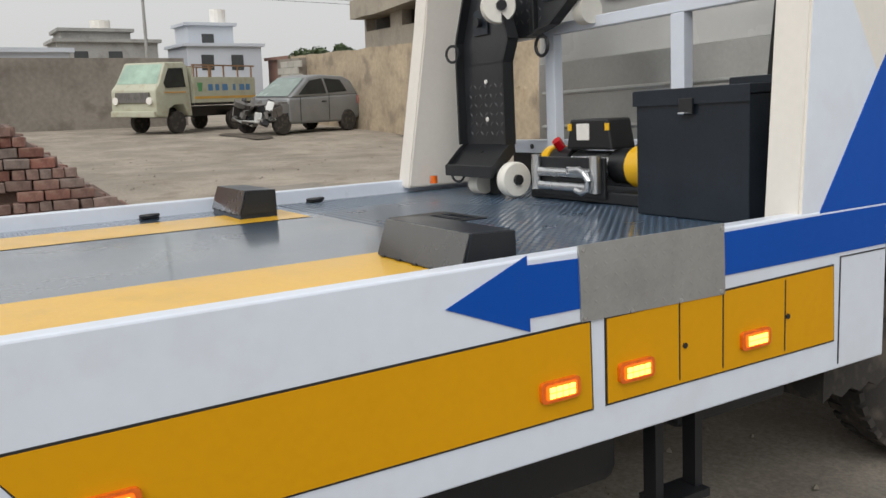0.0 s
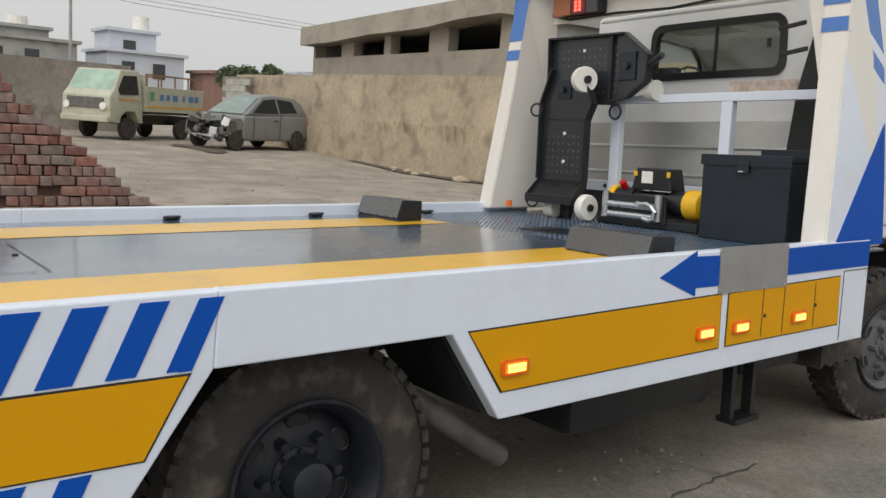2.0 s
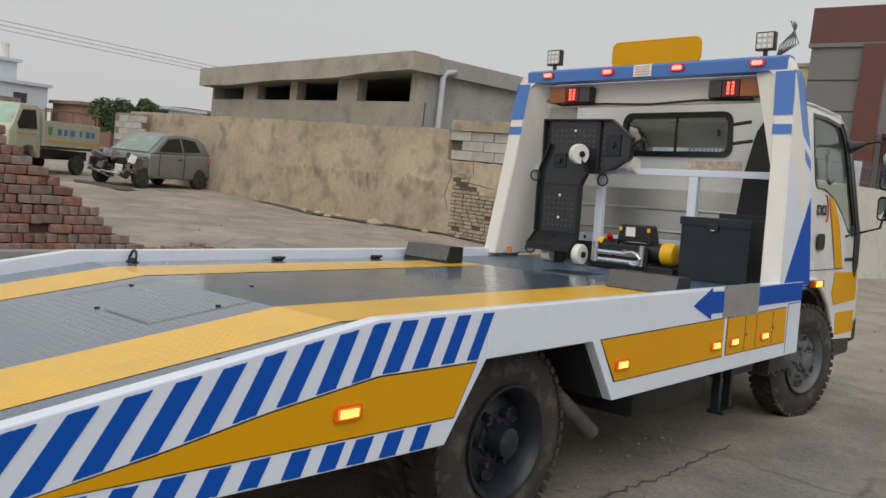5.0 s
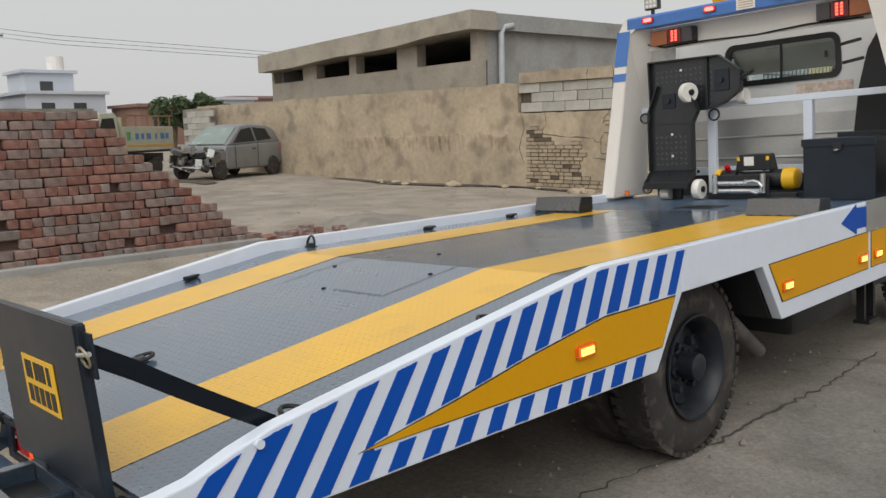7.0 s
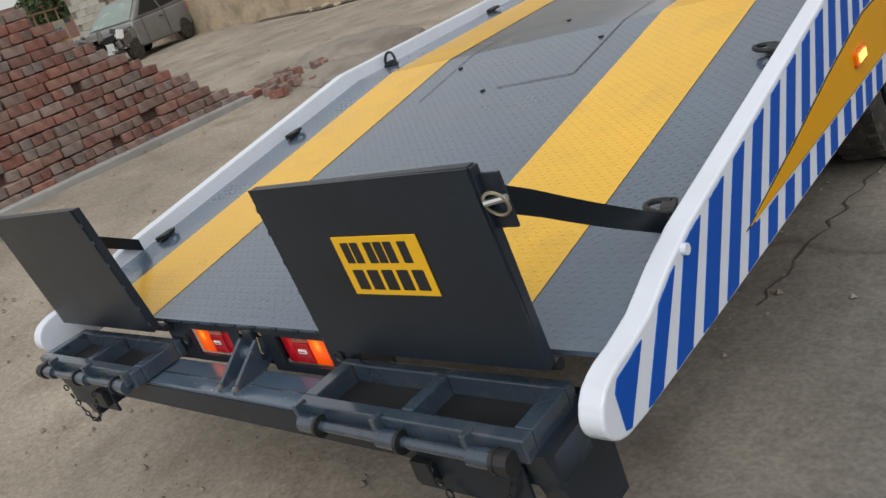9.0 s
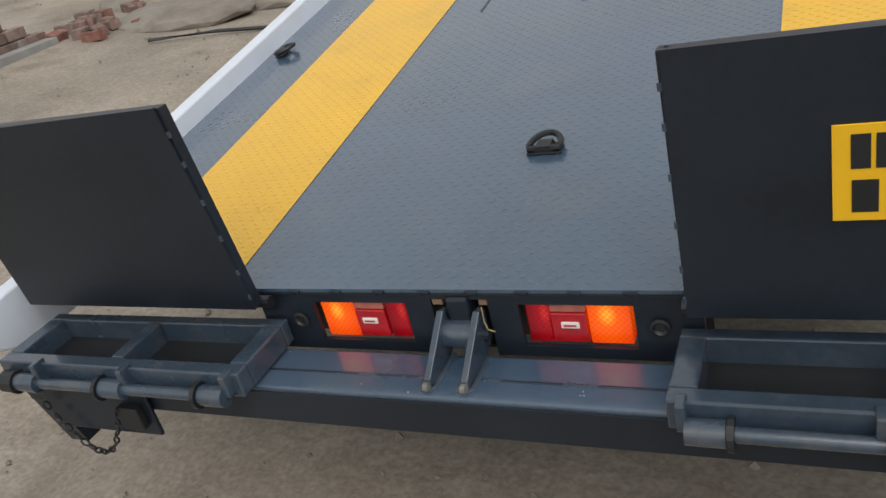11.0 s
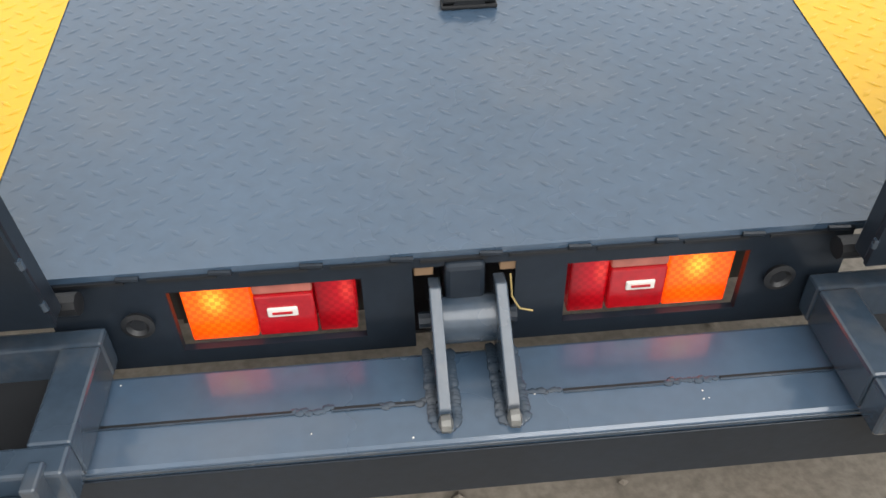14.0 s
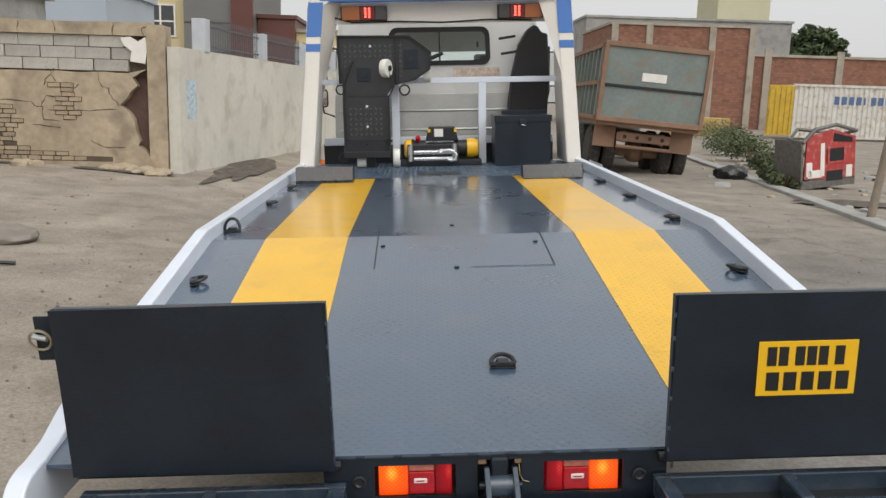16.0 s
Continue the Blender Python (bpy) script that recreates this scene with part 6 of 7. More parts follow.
def ground_patch(cx, cy, rx, ry, seed, material, label, turn=0.0):
    """A thin uneven dark sheet lying on the yard: painted shade with soil or litter."""
    bm = bmesh.new()
    rim, mid = [], bm.verts.new((cx, cy, ground_z(cx) + 0.022))
    for i in range(48):
        a = 2 * math.pi * i / 48
        r = 1 + 0.45 * noise.noise(Vector((2.2 * math.cos(a), 2.2 * math.sin(a), seed)))
        x, y = rx * r * math.cos(a), ry * r * math.sin(a)
        c, q = math.cos(turn), math.sin(turn)
        x, y = cx + x * c - y * q, cy + x * q + y * c
        rim.append(bm.verts.new((x, y, ground_z(x) + 0.012)))
    for i in range(48):
        bm.faces.new((mid, rim[i], rim[(i + 1) % 48]))
    single("damp_patch", bm, material, label, "soil", "damp soil patches", kind="stuff")


# Dark soil colour that also paints in the shadow at the wall corner and bases.
SHADE_SOIL = mat("shade_dark_soil", (0.085, 0.07, 0.055), 0.85, vary=0.5, scale=3, fine=18, bump=0.9, dirt=(0.2, 0.165, 0.13), dirt_amount=0.8, depth=0.03)
for k, (cx, cy, rx, ry) in enumerate(((-3.7, 15.0, 0.45, 2.6), (-5.4, 12.6, 0.9, 0.22), (-11.5, 12.75, 2.6, 0.28), (-14.4, 12.85, 1.5, 0.2), (-8.0, 12.8, 1.2, 0.15), (-18.0, 9.6, 1.2, 0.5), (7.0, 11.6, 0.9, 0.5))):
    ground_patch(cx, cy, rx, ry, k * 3.1, SHADE_SOIL, "dark patch of painted shade, soil and litter on the ground")

# whitewashed compound wall with railing, running away past the truck
white_wall = thing("compound_wall", pose(-4.70, 13.12, 0, 0, 0, -7), "whitewashed compound wall with iron railing on top", "wall")
part("wall", uneven(box(0, 0.22, 0, 46, -0.2, 2.32), 0.01), WHITEWALL, white_wall)
FENCE = mat("dark_iron_paint", (0.10, 0.11, 0.12), 0.5)
for k in range(12):
    y = 1.2 + 3.7 * k
    part("railing_pillar", box(-0.02, 0.24, y, y + 0.28, 2.3, 2.92, 0.01), mat("pale_pillar_paint", (0.50, 0.52, 0.55), 0.7), white_wall)
    rail = new("railing")
    rail.parent = white_wall
    for z in (2.42, 2.80):
        part("rail", box(0.09, 0.12, y + 0.28, y + 3.7, z, z + 0.03), FENCE, rail)
    bars = bmesh.new()
    for i in range(24):
        yy = y + 0.38 + 0.14 * i
        prism([(yy - 0.008, 2.34), (yy + 0.008, 2.34), (yy + 0.008, 2.92), (yy, 3.0), (yy - 0.008, 2.92)], 0.097, 0.113, "x", 0, bars)
    tagged(part("bar", bars, FENCE, rail), kind="stuff")
poster = part("poster", box(0.2195, 0.226, 0.3, 0.75, 1.05, 1.75), mat("torn_blue_white_poster", (0.5, 0.58, 0.62), 0.8, vary=0.3, scale=8, dirt=(0.08, 0.3, 0.55), dirt_amount=0.8), white_wall, "torn blue and white poster")


# grey wall behind the parked vehicles
gw = single("wall_grey", uneven(box(-0.15, 0.15, -26, 4.4, -0.3, 2.46), 0.02), GREYPLASTER, "stained grey cement wall behind parked vehicles", "wall", m=pose(-24.5, 5.3, 0, 0, 0, 0.5), kind="structure")
cross = single("wall_blockwork", box(-24.6, -22.6, YW - 0.25, YW, -0.2, 2.42), GREYPLASTER, "grey block wall end behind the mini truck", "wall", kind="structure")
cross_mesh = mesh_from(box(-0.302, 0.302, -0.03, 0.03, -0.099, 0.099, 0.007), "block", BLOCK)
for j in range(6):
    for i in range(3):
        o = new("block", cross_mesh)
        o.parent = cross
        o.location = (-24.2 + 0.62 * i + (0.3 if j % 2 else 0), YW - 0.26, 1.2 + 0.207 * j)


def low_building():
    """Concrete shed above the wall: openings between piers, heavy slab roof."""
    b = thing("concrete_building", pose(-11.3, 14.0, 0, 0, 0, -4.2), "raw concrete single-storey building with dark openings and slab roof", "building")
    y0, y1, x0, x1 = 0.0, 8.0, -10.45, 0.12
    part("sill_wall", box(x0, x1, y0, y0 + 0.25, 0.2, 3.18), CONCRETE, b)
    xs = [x0, -10.3, -8.35, -7.5, -5.62, -5.25, -3.22, -2.32, -0.16, x1]
    for a, c in zip(xs[::2], xs[1::2]):
        part("pier", box(a, c, y0 + 0.002, y0 + 0.3, 3.18, 3.95), CONCRETE, b)
    part("side_wall", box(x1 - 0.25, x1, y0 + 0.3, y1, 0.2, 3.95), CONCRETE_GREY, b)
    part("back_wall", box(x0, x1, y1 - 0.2, y1, 0.2, 3.95), CONCRETE_GREY, b)
    part("side_wall", box(x0, x0 + 0.25, y0 + 0.3, y1, 0.2, 3.95), CONCRETE_GREY, b)
    part("floor_slab", box(x0 + 0.25, x1 - 0.25, y0 + 0.25, y1 - 0.2, 2.6, 2.8), CONCRETE, b)
    under = [(-10.3, 3.56), (-9.5, 3.58), (-8.6, 3.57), (-7.6, 3.61), (-6.6, 3.66), (-5.6, 3.70), (-4.6, 3.70), (-3.6, 3.71), (-2.6, 3.74), (-1.4, 3.84), (0.2, 3.88), (0.35, 3.88)]
    edge = [(-10.6, 3.56)] + under + [(0.35, 4.32), (-10.6, 4.12)]
    part("roof_slab", prism(edge, y0 - 0.42, y0 + 0.4, "y"), CONCRETE, b)
    part("roof_slab", prism([(-10.6, 3.9), (0.30, 3.9), (0.30, 4.30), (-10.6, 4.10)], y0 + 0.4, y1 + 0.2, "y"), CONCRETE_GREY, b)
    part("drain_pipe", tube([(x1 + 0.25, y0 + 0.95, 4.02), (x1 + 0.16, y0 + 0.75, 3.98), (x1 + 0.13, y0 + 0.65, 3.85), (x1 + 0.13, y0 + 0.65, 1.9)], 0.075, 10), mat("grey_pvc", (0.42, 0.44, 0.46), 0.5), b, "grey drain pipe", True)


low_building()


# ---- brick stack ----
def brick_stack():
    st = thing("brick_stack", pose(0, 0, 0), "large stepped stack of old red bricks", "brick stack")
    courses = 16
    def end_y(z):
        return float(np.interp(z, [0.18, 0.40, 0.87, 1.39, 1.85, 2.0], [4.85, 4.45, 4.0, 3.36, 2.95, 2.8]))
    core = bmesh.new()
    for c in range(courses):
        z = 0.2 + 0.104 * c
        box(-8.6, -6.28 - 0.036 * c, -1.0, end_y(z) - 0.14, z, z + 0.103, 0, core)
    tagged(part("core", core, BRICKDARK, st), kind="stuff")
    shapes = []
    for k in range(6):
        for length in (0.225, 0.108):
            bm = box(-0.055, 0.055, -length / 2, length / 2, -0.0475, 0.0475, 0.009)
            for v in bm.verts:
                v.co += Vector((random.uniform(-0.004, 0.004), random.uniform(-0.004, 0.004), random.uniform(-0.003, 0.003)))
            shapes.append((length, mesh_from(bm, "brick", BRICK)))
    far_bm = bmesh.new()
    for c in range(courses):
        z = 0.2 + 0.104 * c + 0.052
        x = -6.22 - 0.036 * c
        y = end_y(z) + random.uniform(-0.1, 0.06)
        header = c % 3 == 1
        while y > 0.6:
            length, me = random.choice([q for q in shapes if (q[0] < 0.2) == (header if random.random() < 0.8 else not header)])
            y -= length / 2 + 0.004
            px = x + random.uniform(-0.022, 0.018) + (random.uniform(-0.05, 0.0) if random.random() < 0.12 else 0)
            if random.random() > 0.02:
                m = pose(px, y, z + random.uniform(-0.004, 0.004), random.uniform(-2, 2), random.uniform(-2, 2), random.uniform(-4, 4))
                if y > 1.75:
                    o = new("brick", me)
                    o.parent = st
                    o.matrix_local = m
                else:
                    box(-0.055, 0.055, -length / 2, length / 2, -0.0475, 0.0475, 0, far_bm, m)
            y -= length / 2 + 0.005 + (random.uniform(0, 0.02) if random.random() < 0.2 else 0)
        # the stepped end, and the top
        for i in range(4):
            o = new("brick", shapes[0][1])
            o.parent = st
            o.matrix_local = pose(x - 0.2 - 0.24 * i, end_y(z) - 0.08 + random.uniform(-0.05, 0.04), z, 0, 0, 90 + random.uniform(-6, 6))
    tagged(part("brick_rest", far_bm, BRICK, st), kind="stuff")
    part("base_course", box(-6.35, -6.02, 0.0, 4.75, 0.1, 0.24, 0.01), CONCRETE_GREY, st, "grey cement base course")
    me = shapes[0][1]
    for i in range(26):
        x, y = random.uniform(-6.6, -5.0), random.uniform(4.6, 6.2)
        ob = new("brick", me)
        ob.matrix_world = pose(x, y, ground_z(x) + 0.035, random.uniform(-12, 12), random.uniform(-12, 12), random.uniform(0, 180))
        tagged(ob, "loose old brick lying on the ground", "brick", "loose bricks by the stack")


brick_stack()
for k, (x, y, r) in enumerate(((-5.2, 5.6, 0.55), (-6.0, 6.6, 0.7), (-4.6, 6.2, 0.4))):
    bm = bmesh.new()
    bmesh.ops.create_icosphere(bm, subdivisions=3, radius=r)
    for v in bm.verts:
        v.co.z = max(v.co.z * 0.28, -0.05) + 0.05 * noise.noise(v.co * 5)
        v.co.x *= 1.5
    single("rubble_mound", bm, GREYPLASTER, "low mound of earth and rubble", "rubble", "rubble mounds", pose(x, y, ground_z(x)))
single("iron_bar", tube([(-4.9, 4.7, ground_z(-4.9) + 0.02), (-4.3, 4.95, ground_z(-4.3) + 0.03), (-3.7, 5.1, ground_z(-3.7) + 0.02)], 0.018, 6), BLACK, "dark iron bar lying on the ground", "bar")


# ---- parked vehicles in the yard ----
SILVER = mat("dusty_silver_paint", (0.23, 0.235, 0.24), 0.42, 0.3, vary=0.15, scale=2, bump=0.05, dirt=(0.3, 0.27, 0.23), dirt_amount=0.3)
CARGLASS = mat("dusty_dark_glass", (0.05, 0.055, 0.055), 0.15, vary=0.2, scale=3, bump=0.0)
SCREEN = mat("dusty_windscreen", (0.22, 0.27, 0.25), 0.25, vary=0.2, scale=3, bump=0.0)
JUNK = mat("grey_scrap_metal", (0.16, 0.15, 0.14), 0.6, 0.4, vary=0.4, scale=9, bump=0.4)


def road_wheel(parent, x, y, r, w, s, rim=None):
    t = part("wheel", lathe([(-w, r * 0.6), (-w, r * 0.93), (-w * 0.85, r), (-w * 0.15, r), (0, r * 0.93), (0, r * 0.6)], 28, None, pose(x, y, r, 0, 0, 0 if s > 0 else 180)), RUBBER, parent, "", True)
    part("rim", lathe([(-0.06, r * 0.62), (0.0, r * 0.6), (-0.03, r * 0.5), (-0.02, r * 0.15), (-0.015, 0.01)], 24, None, pose(x, y, r, 0, 0, 0 if s > 0 else 180)), rim or RIM, t, "", True)


def shell(profile, half, top_half, z_mid, z_top):
    """A car body: side profile in (y, z), narrower towards the top."""
    bm = prism(profile, -half, half, "x")
    for v in bm.verts:
        if v.co.z > z_mid:
            v.co.x *= 1 - (1 - top_half / half) * (v.co.z - z_mid) / (z_top - z_mid)
    return bm


def softened(bm, offset):
    bmesh.ops.recalc_face_normals(bm, faces=bm.faces[:])
    bmesh.ops.bevel(bm, geom=bm.edges[:], offset=offset, segments=3, affect="EDGES", profile=0.5)
    return bm


def hatchback():
    car = thing("wrecked_hatchback", pose(-18.81, 11.28, ground_z(-18.4) - 0.01, 0, 0, 203.4), "silver hatchback with a wrecked stripped front", "car")
    lower = [(-1.72, 0.35), (-1.78, 0.6), (-1.74, 0.95), (-1.62, 1.0), (0.95, 0.93), (1.0, 0.86), (1.0, 0.3), (0.85, 0.26), (-1.0, 0.26)]
    part("body", softened(shell(lower, 0.78, 0.74, 0.6, 1.0), 0.07), SILVER, car, "silver body", True)
    roof = [(-1.70, 0.97), (-1.52, 1.36), (-1.25, 1.48), (-0.35, 1.52), (0.10, 1.46), (0.92, 0.93)]
    part("cabin", softened(shell(roof, 0.74, 0.56, 0.95, 1.52), 0.06), SILVER, car, "", True)
    def pane(poly, name, material=CARGLASS):
        for s in (-1, 1):
            bm = bmesh.new()
            vs = [bm.verts.new((s * (0.748 - 0.18 * (z - 0.95) / 0.57), y, z)) for y, z in poly]
            bm.faces.new(vs)
            bmesh.ops.solidify(bm, geom=bm.faces[:], thickness=0.012)
            part(name, bm, material, car)
    pane([(-0.42, 1.02), (0.62, 1.0), (0.10, 1.36), (-0.38, 1.42)], "door_window")
    pane([(-1.25, 1.07), (-0.50, 1.03), (-0.46, 1.42), (-1.08, 1.38)], "door_window")
    scr = bmesh.new()
    scr.faces.new([scr.verts.new(p) for p in ((-0.62, 0.89, 0.97), (0.62, 0.89, 0.97), (0.50, 0.18, 1.44), (-0.50, 0.18, 1.44))])
    part("windscreen", scr, SCREEN, car, "dusty windscreen")
    part("bonnet", box(-0.70, 0.70, 0.92, 1.35, 0.82, 0.86, 0.02, None, pose(0, 0, 0, -4, 0, 0)), JUNK, car)
    for i in range(34):
        x, y, z = random.uniform(-0.68, 0.68), random.uniform(1.0, 1.72), random.uniform(0.28, 0.82)
        a = [random.uniform(0.03, 0.14) for _ in range(3)]
        part("engine_piece", box(-a[0], a[0], -a[1], a[1], -a[2], a[2], 0.01, None, pose(x, y, z, random.uniform(-25, 25), random.uniform(-25, 25), random.uniform(0, 90))), random.choice((JUNK, BLACK, BLACK, JUNK, ALU)), car)
    part("bumper_beam", tube([(-0.74, 1.45, 0.40), (-0.5, 1.72, 0.36), (0.1, 1.80, 0.34), (0.55, 1.74, 0.40), (0.72, 1.5, 0.45)], 0.05, 8), ALU, car, "bent bare bumper beam", True)
    for s in (-1, 1):
        for p in range(3):
            part("torn_wing", box(-0.02, 0.02, -0.16, 0.16, -0.12, 0.12, 0.01, None, pose(s * 0.72, 1.05 + 0.2 * p, 0.66 - 0.05 * p, random.uniform(-20, 20), 0, random.uniform(-20, 20))), SILVER if p == 0 else JUNK, car)
        road_wheel(car, s * 0.80, -1.2, 0.29, 0.17, s, RIM)
        road_wheel(car, s * 0.74, 1.18, 0.28, 0.17, s, RIM)
        part("tail_lamp", box(s * 0.66, s * 0.79, -1.77, -1.6, 0.72, 0.95, 0.02), mat("faded_red_lens", (0.35, 0.12, 0.1), 0.3), car)
    part("door_handle", box(-0.79, -0.77, -0.35, -0.2, 0.80, 0.83), TINT, car)
    part("shut_line", box(-0.789, -0.78, -0.46, -0.45, 0.32, 1.0), BLACK, car)
    part("shut_line", box(-0.789, -0.78, 0.6, 0.61, 0.32, 0.95), BLACK, car)


def mini_truck():
    car = thing("mini_truck", pose(-21.47, 9.02, ground_z(-21) - 0.01, 0, 0, 214) @ Matrix.Diagonal((1.08, 1.12, 1.1, 1)), "old pale cream mini truck with an open cargo bed", "truck")
    PAINT = mat("pale_cream_paint", (0.44, 0.44, 0.34), 0.5, vary=0.12, scale=2, bump=0.05, dirt=(0.3, 0.22, 0.13), dirt_amount=0.4)
    prof = [(0.62, 0.42), (0.62, 1.62), (0.75, 1.72), (1.35, 1.70), (1.62, 1.22), (1.78, 1.05), (1.80, 0.45), (1.45, 0.40), (1.38, 0.60), (1.2, 0.70), (0.9, 0.70), (0.75, 0.42)]
    part("cab", softened(shell(prof, 0.74, 0.66, 0.95, 1.72), 0.03), PAINT, car, "cream cab", True)
    for s in (-1, 1):
        bm = bmesh.new()
        bm.faces.new([bm.verts.new((s * (0.748 - 0.083 * (z - 0.95) / 0.77), y, z)) for y, z in ((0.78, 1.12), (1.45, 1.10), (1.50, 1.22), (1.28, 1.56), (0.80, 1.58))])
        bmesh.ops.solidify(bm, geom=bm.faces[:], thickness=0.014)
        part("door_window", bm, CARGLASS, car)
        part("trim_line", box(s * 0.742, s * 0.749, 0.8, 1.5, 0.98, 1.01), mat("faded_orange", (0.55, 0.3, 0.08), 0.6), car)
        road_wheel(car, s * 0.68, 1.05, 0.27, 0.15, s)
        road_wheel(car, s * 0.68, -1.05, 0.27, 0.15, s)
        bd = part("bed_side", box(s * 0.70, s * 0.74, -1.85, 0.52, 0.72, 1.36, 0.01), PAINT, car, "cream bed side with blue painted letters")
        part("bed_stripe", box(s * 0.74, s * 0.745, -1.84, 0.51, 0.82, 0.88), mat("faded_orange_stripe", (0.6, 0.35, 0.08), 0.6), bd)
        for i, wdt in enumerate((0.16, 0.14, 0.2, 0.1, 0.2, 0.16)):
            y = 0.0 - 0.26 * i - (0.15 if i > 2 else 0)
            blue = mat("faded_blue_letter", (0.08, 0.2, 0.38), 0.6)
            part("painted_mark", box(s * 0.74, s * 0.745, y - wdt, y, 1.02, 1.18), blue, bd)
        part("painted_bin", prism([(0.24, 1.0), (0.36, 1.0), (0.40, 1.22), (0.20, 1.22)], s * 0.74, s * 0.745), mat("faded_green_paint", (0.1, 0.3, 0.12), 0.6), bd)
        for k in range(5):
            y = 0.45 - 0.55 * k
            part("stake", box(s * 0.70, s * 0.73, y, y + 0.035, 1.36, 1.66), mat("rusty_stake", (0.26, 0.15, 0.08), 0.8), car)
        part("stake_rail", box(s * 0.70, s * 0.73, -1.85, 0.52, 1.63, 1.67), mat("rusty_rail", (0.26, 0.15, 0.08), 0.8), car)
    scr = bmesh.new()
    scr.faces.new([scr.verts.new(p) for p in ((-0.66, 1.645, 1.20), (0.66, 1.645, 1.20), (0.60, 1.375, 1.66), (-0.60, 1.375, 1.66))])
    part("windscreen", scr, mat("green_covered_screen", (0.30, 0.42, 0.34), 0.4, vary=0.3, scale=3), car, "windscreen under a green sheet")
    part("grille", box(-0.55, 0.55, 1.78, 1.83, 0.75, 1.0, 0.01), JUNK, car)
    part("front_bumper", box(-0.72, 0.72, 1.76, 1.86, 0.42, 0.56, 0.02), PAINT, car)
    for x in (-0.55, 0.55):
        part("headlight", cyl((x, 1.78, 0.80), (x, 1.84, 0.80), 0.09, 14), PALE, car)
    part("bed_floor", box(-0.70, 0.70, -1.85, 0.52, 0.66, 0.72), BLACK, car)
    part("tail_board", box(-0.70, 0.70, -1.88, -1.84, 0.72, 1.36), PAINT, car)
    part("head_board", box(-0.70, 0.70, 0.50, 0.54, 0.72, 1.60), PAINT, car)
    part("chassis", box(-0.4, 0.4, -1.8, 1.2, 0.38, 0.62), BLACK, car)


hatchback()
mini_truck()


# ---- vehicles and wrecks on the other side ----
def dump_truck():
    RUSTY = mat("rusty_blue_grey_paint", (0.20, 0.235, 0.22), 0.7, 0.2, vary=0.25, scale=1.3, fine=12, bump=0.3, dirt=(0.28, 0.17, 0.10), dirt_amount=0.6)
    RUST = mat("rust_brown", (0.25, 0.15, 0.10), 0.85, vary=0.3, scale=2, bump=0.4)
    d = thing("dump_truck", pose(4.72, 16.0, -0.07, 0, 4.3, -3), "rusty blue-grey dump truck seen from behind", "truck")
    part("tailgate", box(-1.12, 1.12, 0, 0.08, 1.28, 2.78, 0.01), RUSTY, d, "rusty tailgate")
    for x in (-1.16, 1.08):
        part("tailgate_post", box(x, x + 0.09, -0.05, 0.12, 1.2, 2.86, 0.01), RUST, d)
    for z in (1.18, 2.78):
        part("tailgate_rail", box(-1.16, 1.16, -0.04, 0.12, z, z + 0.11, 0.01), RUST, d)
    part("tailgate_rib", box(-1.1, 1.1, -0.03, 0.02, 1.93, 1.99, 0.005), BLACK, d)
    part("plate_blank", box(-0.28, 0.25, -0.014, -0.005, 2.1, 2.28, 0.002), PALE, d, "blank pale board")
    part("bed_floor", box(-1.12, 1.12, 0.05, 5.5, 1.1, 1.25), RUST, d)
    for s in (-1, 1):
        part("bed_side", box(s * 1.06, s * 1.12, 0.08, 5.5, 1.25, 2.75), RUSTY, d)
        for k in range(10):
            part("side_rib", box(s * 1.12, s * 1.19, 0.1 + 0.58 * k, 0.2 + 0.58 * k, 1.2, 2.8), RUSTY, d)
        for z in (1.2, 1.95, 2.74):
            part("side_rail", box(s * 1.12, s * 1.2, 0.08, 5.5, z, z + 0.09), RUST, d)
        for y in (1.1, 2.45, 6.0):
            for off in ((0, 0.34) if y < 5 else (0,)):
                xx = s * (1.12 - off)
                t = part("wheel", lathe([(-0.26, 0.28), (-0.27, 0.46), (-0.22, 0.52), (-0.05, 0.52), (0, 0.46), (0.0, 0.28)], 32, None, pose(xx, y, 0.52, 0, 0, 0 if s > 0 else 180)), RUBBER, d, "", True)
                part("rim", lathe([(-0.15, 0.29), (-0.03, 0.28), (-0.12, 0.2), (-0.02, 0.12), (0.0, 0.01)], 24, None, pose(xx, y, 0.52, 0, 0, 0 if s > 0 else 180)), RUST, t, "", True)
        part("mud_guard", box(s * 0.62, s * 1.1, 0.35, 0.4, 0.62, 1.1), RUST, d)
        part("chassis_rail", box(s * 0.38, s * 0.46, 0.3, 7.5, 0.75, 1.0), RUST, d)
    part("cross_member", box(-0.6, 0.6, 0.28, 0.36, 0.78, 0.98, 0.01), RUST, d)
    for x in (-0.42, -0.14, 0.14, 0.42):
        part("member_hole", cyl((x, 0.281, 0.88), (x, 0.276, 0.88), 0.045, 12), BLACK, d)
    part("tow_bar", tube([(-0.6, 0.22, 0.66), (0.6, 0.22, 0.66)], 0.04, 8), RUST, d)
    part("axle", lathe([(-0.9, 0.1), (-0.2, 0.11), (-0.1, 0.22), (0.1, 0.22), (0.2, 0.11), (0.9, 0.1)], 18, None, pose(0, 1.1, 0.52)), RUST, d, "", True)
    part("cab", box(-1.1, 1.1, 5.7, 7.4, 0.8, 2.9, 0.08), RUSTY, d)


dump_truck()


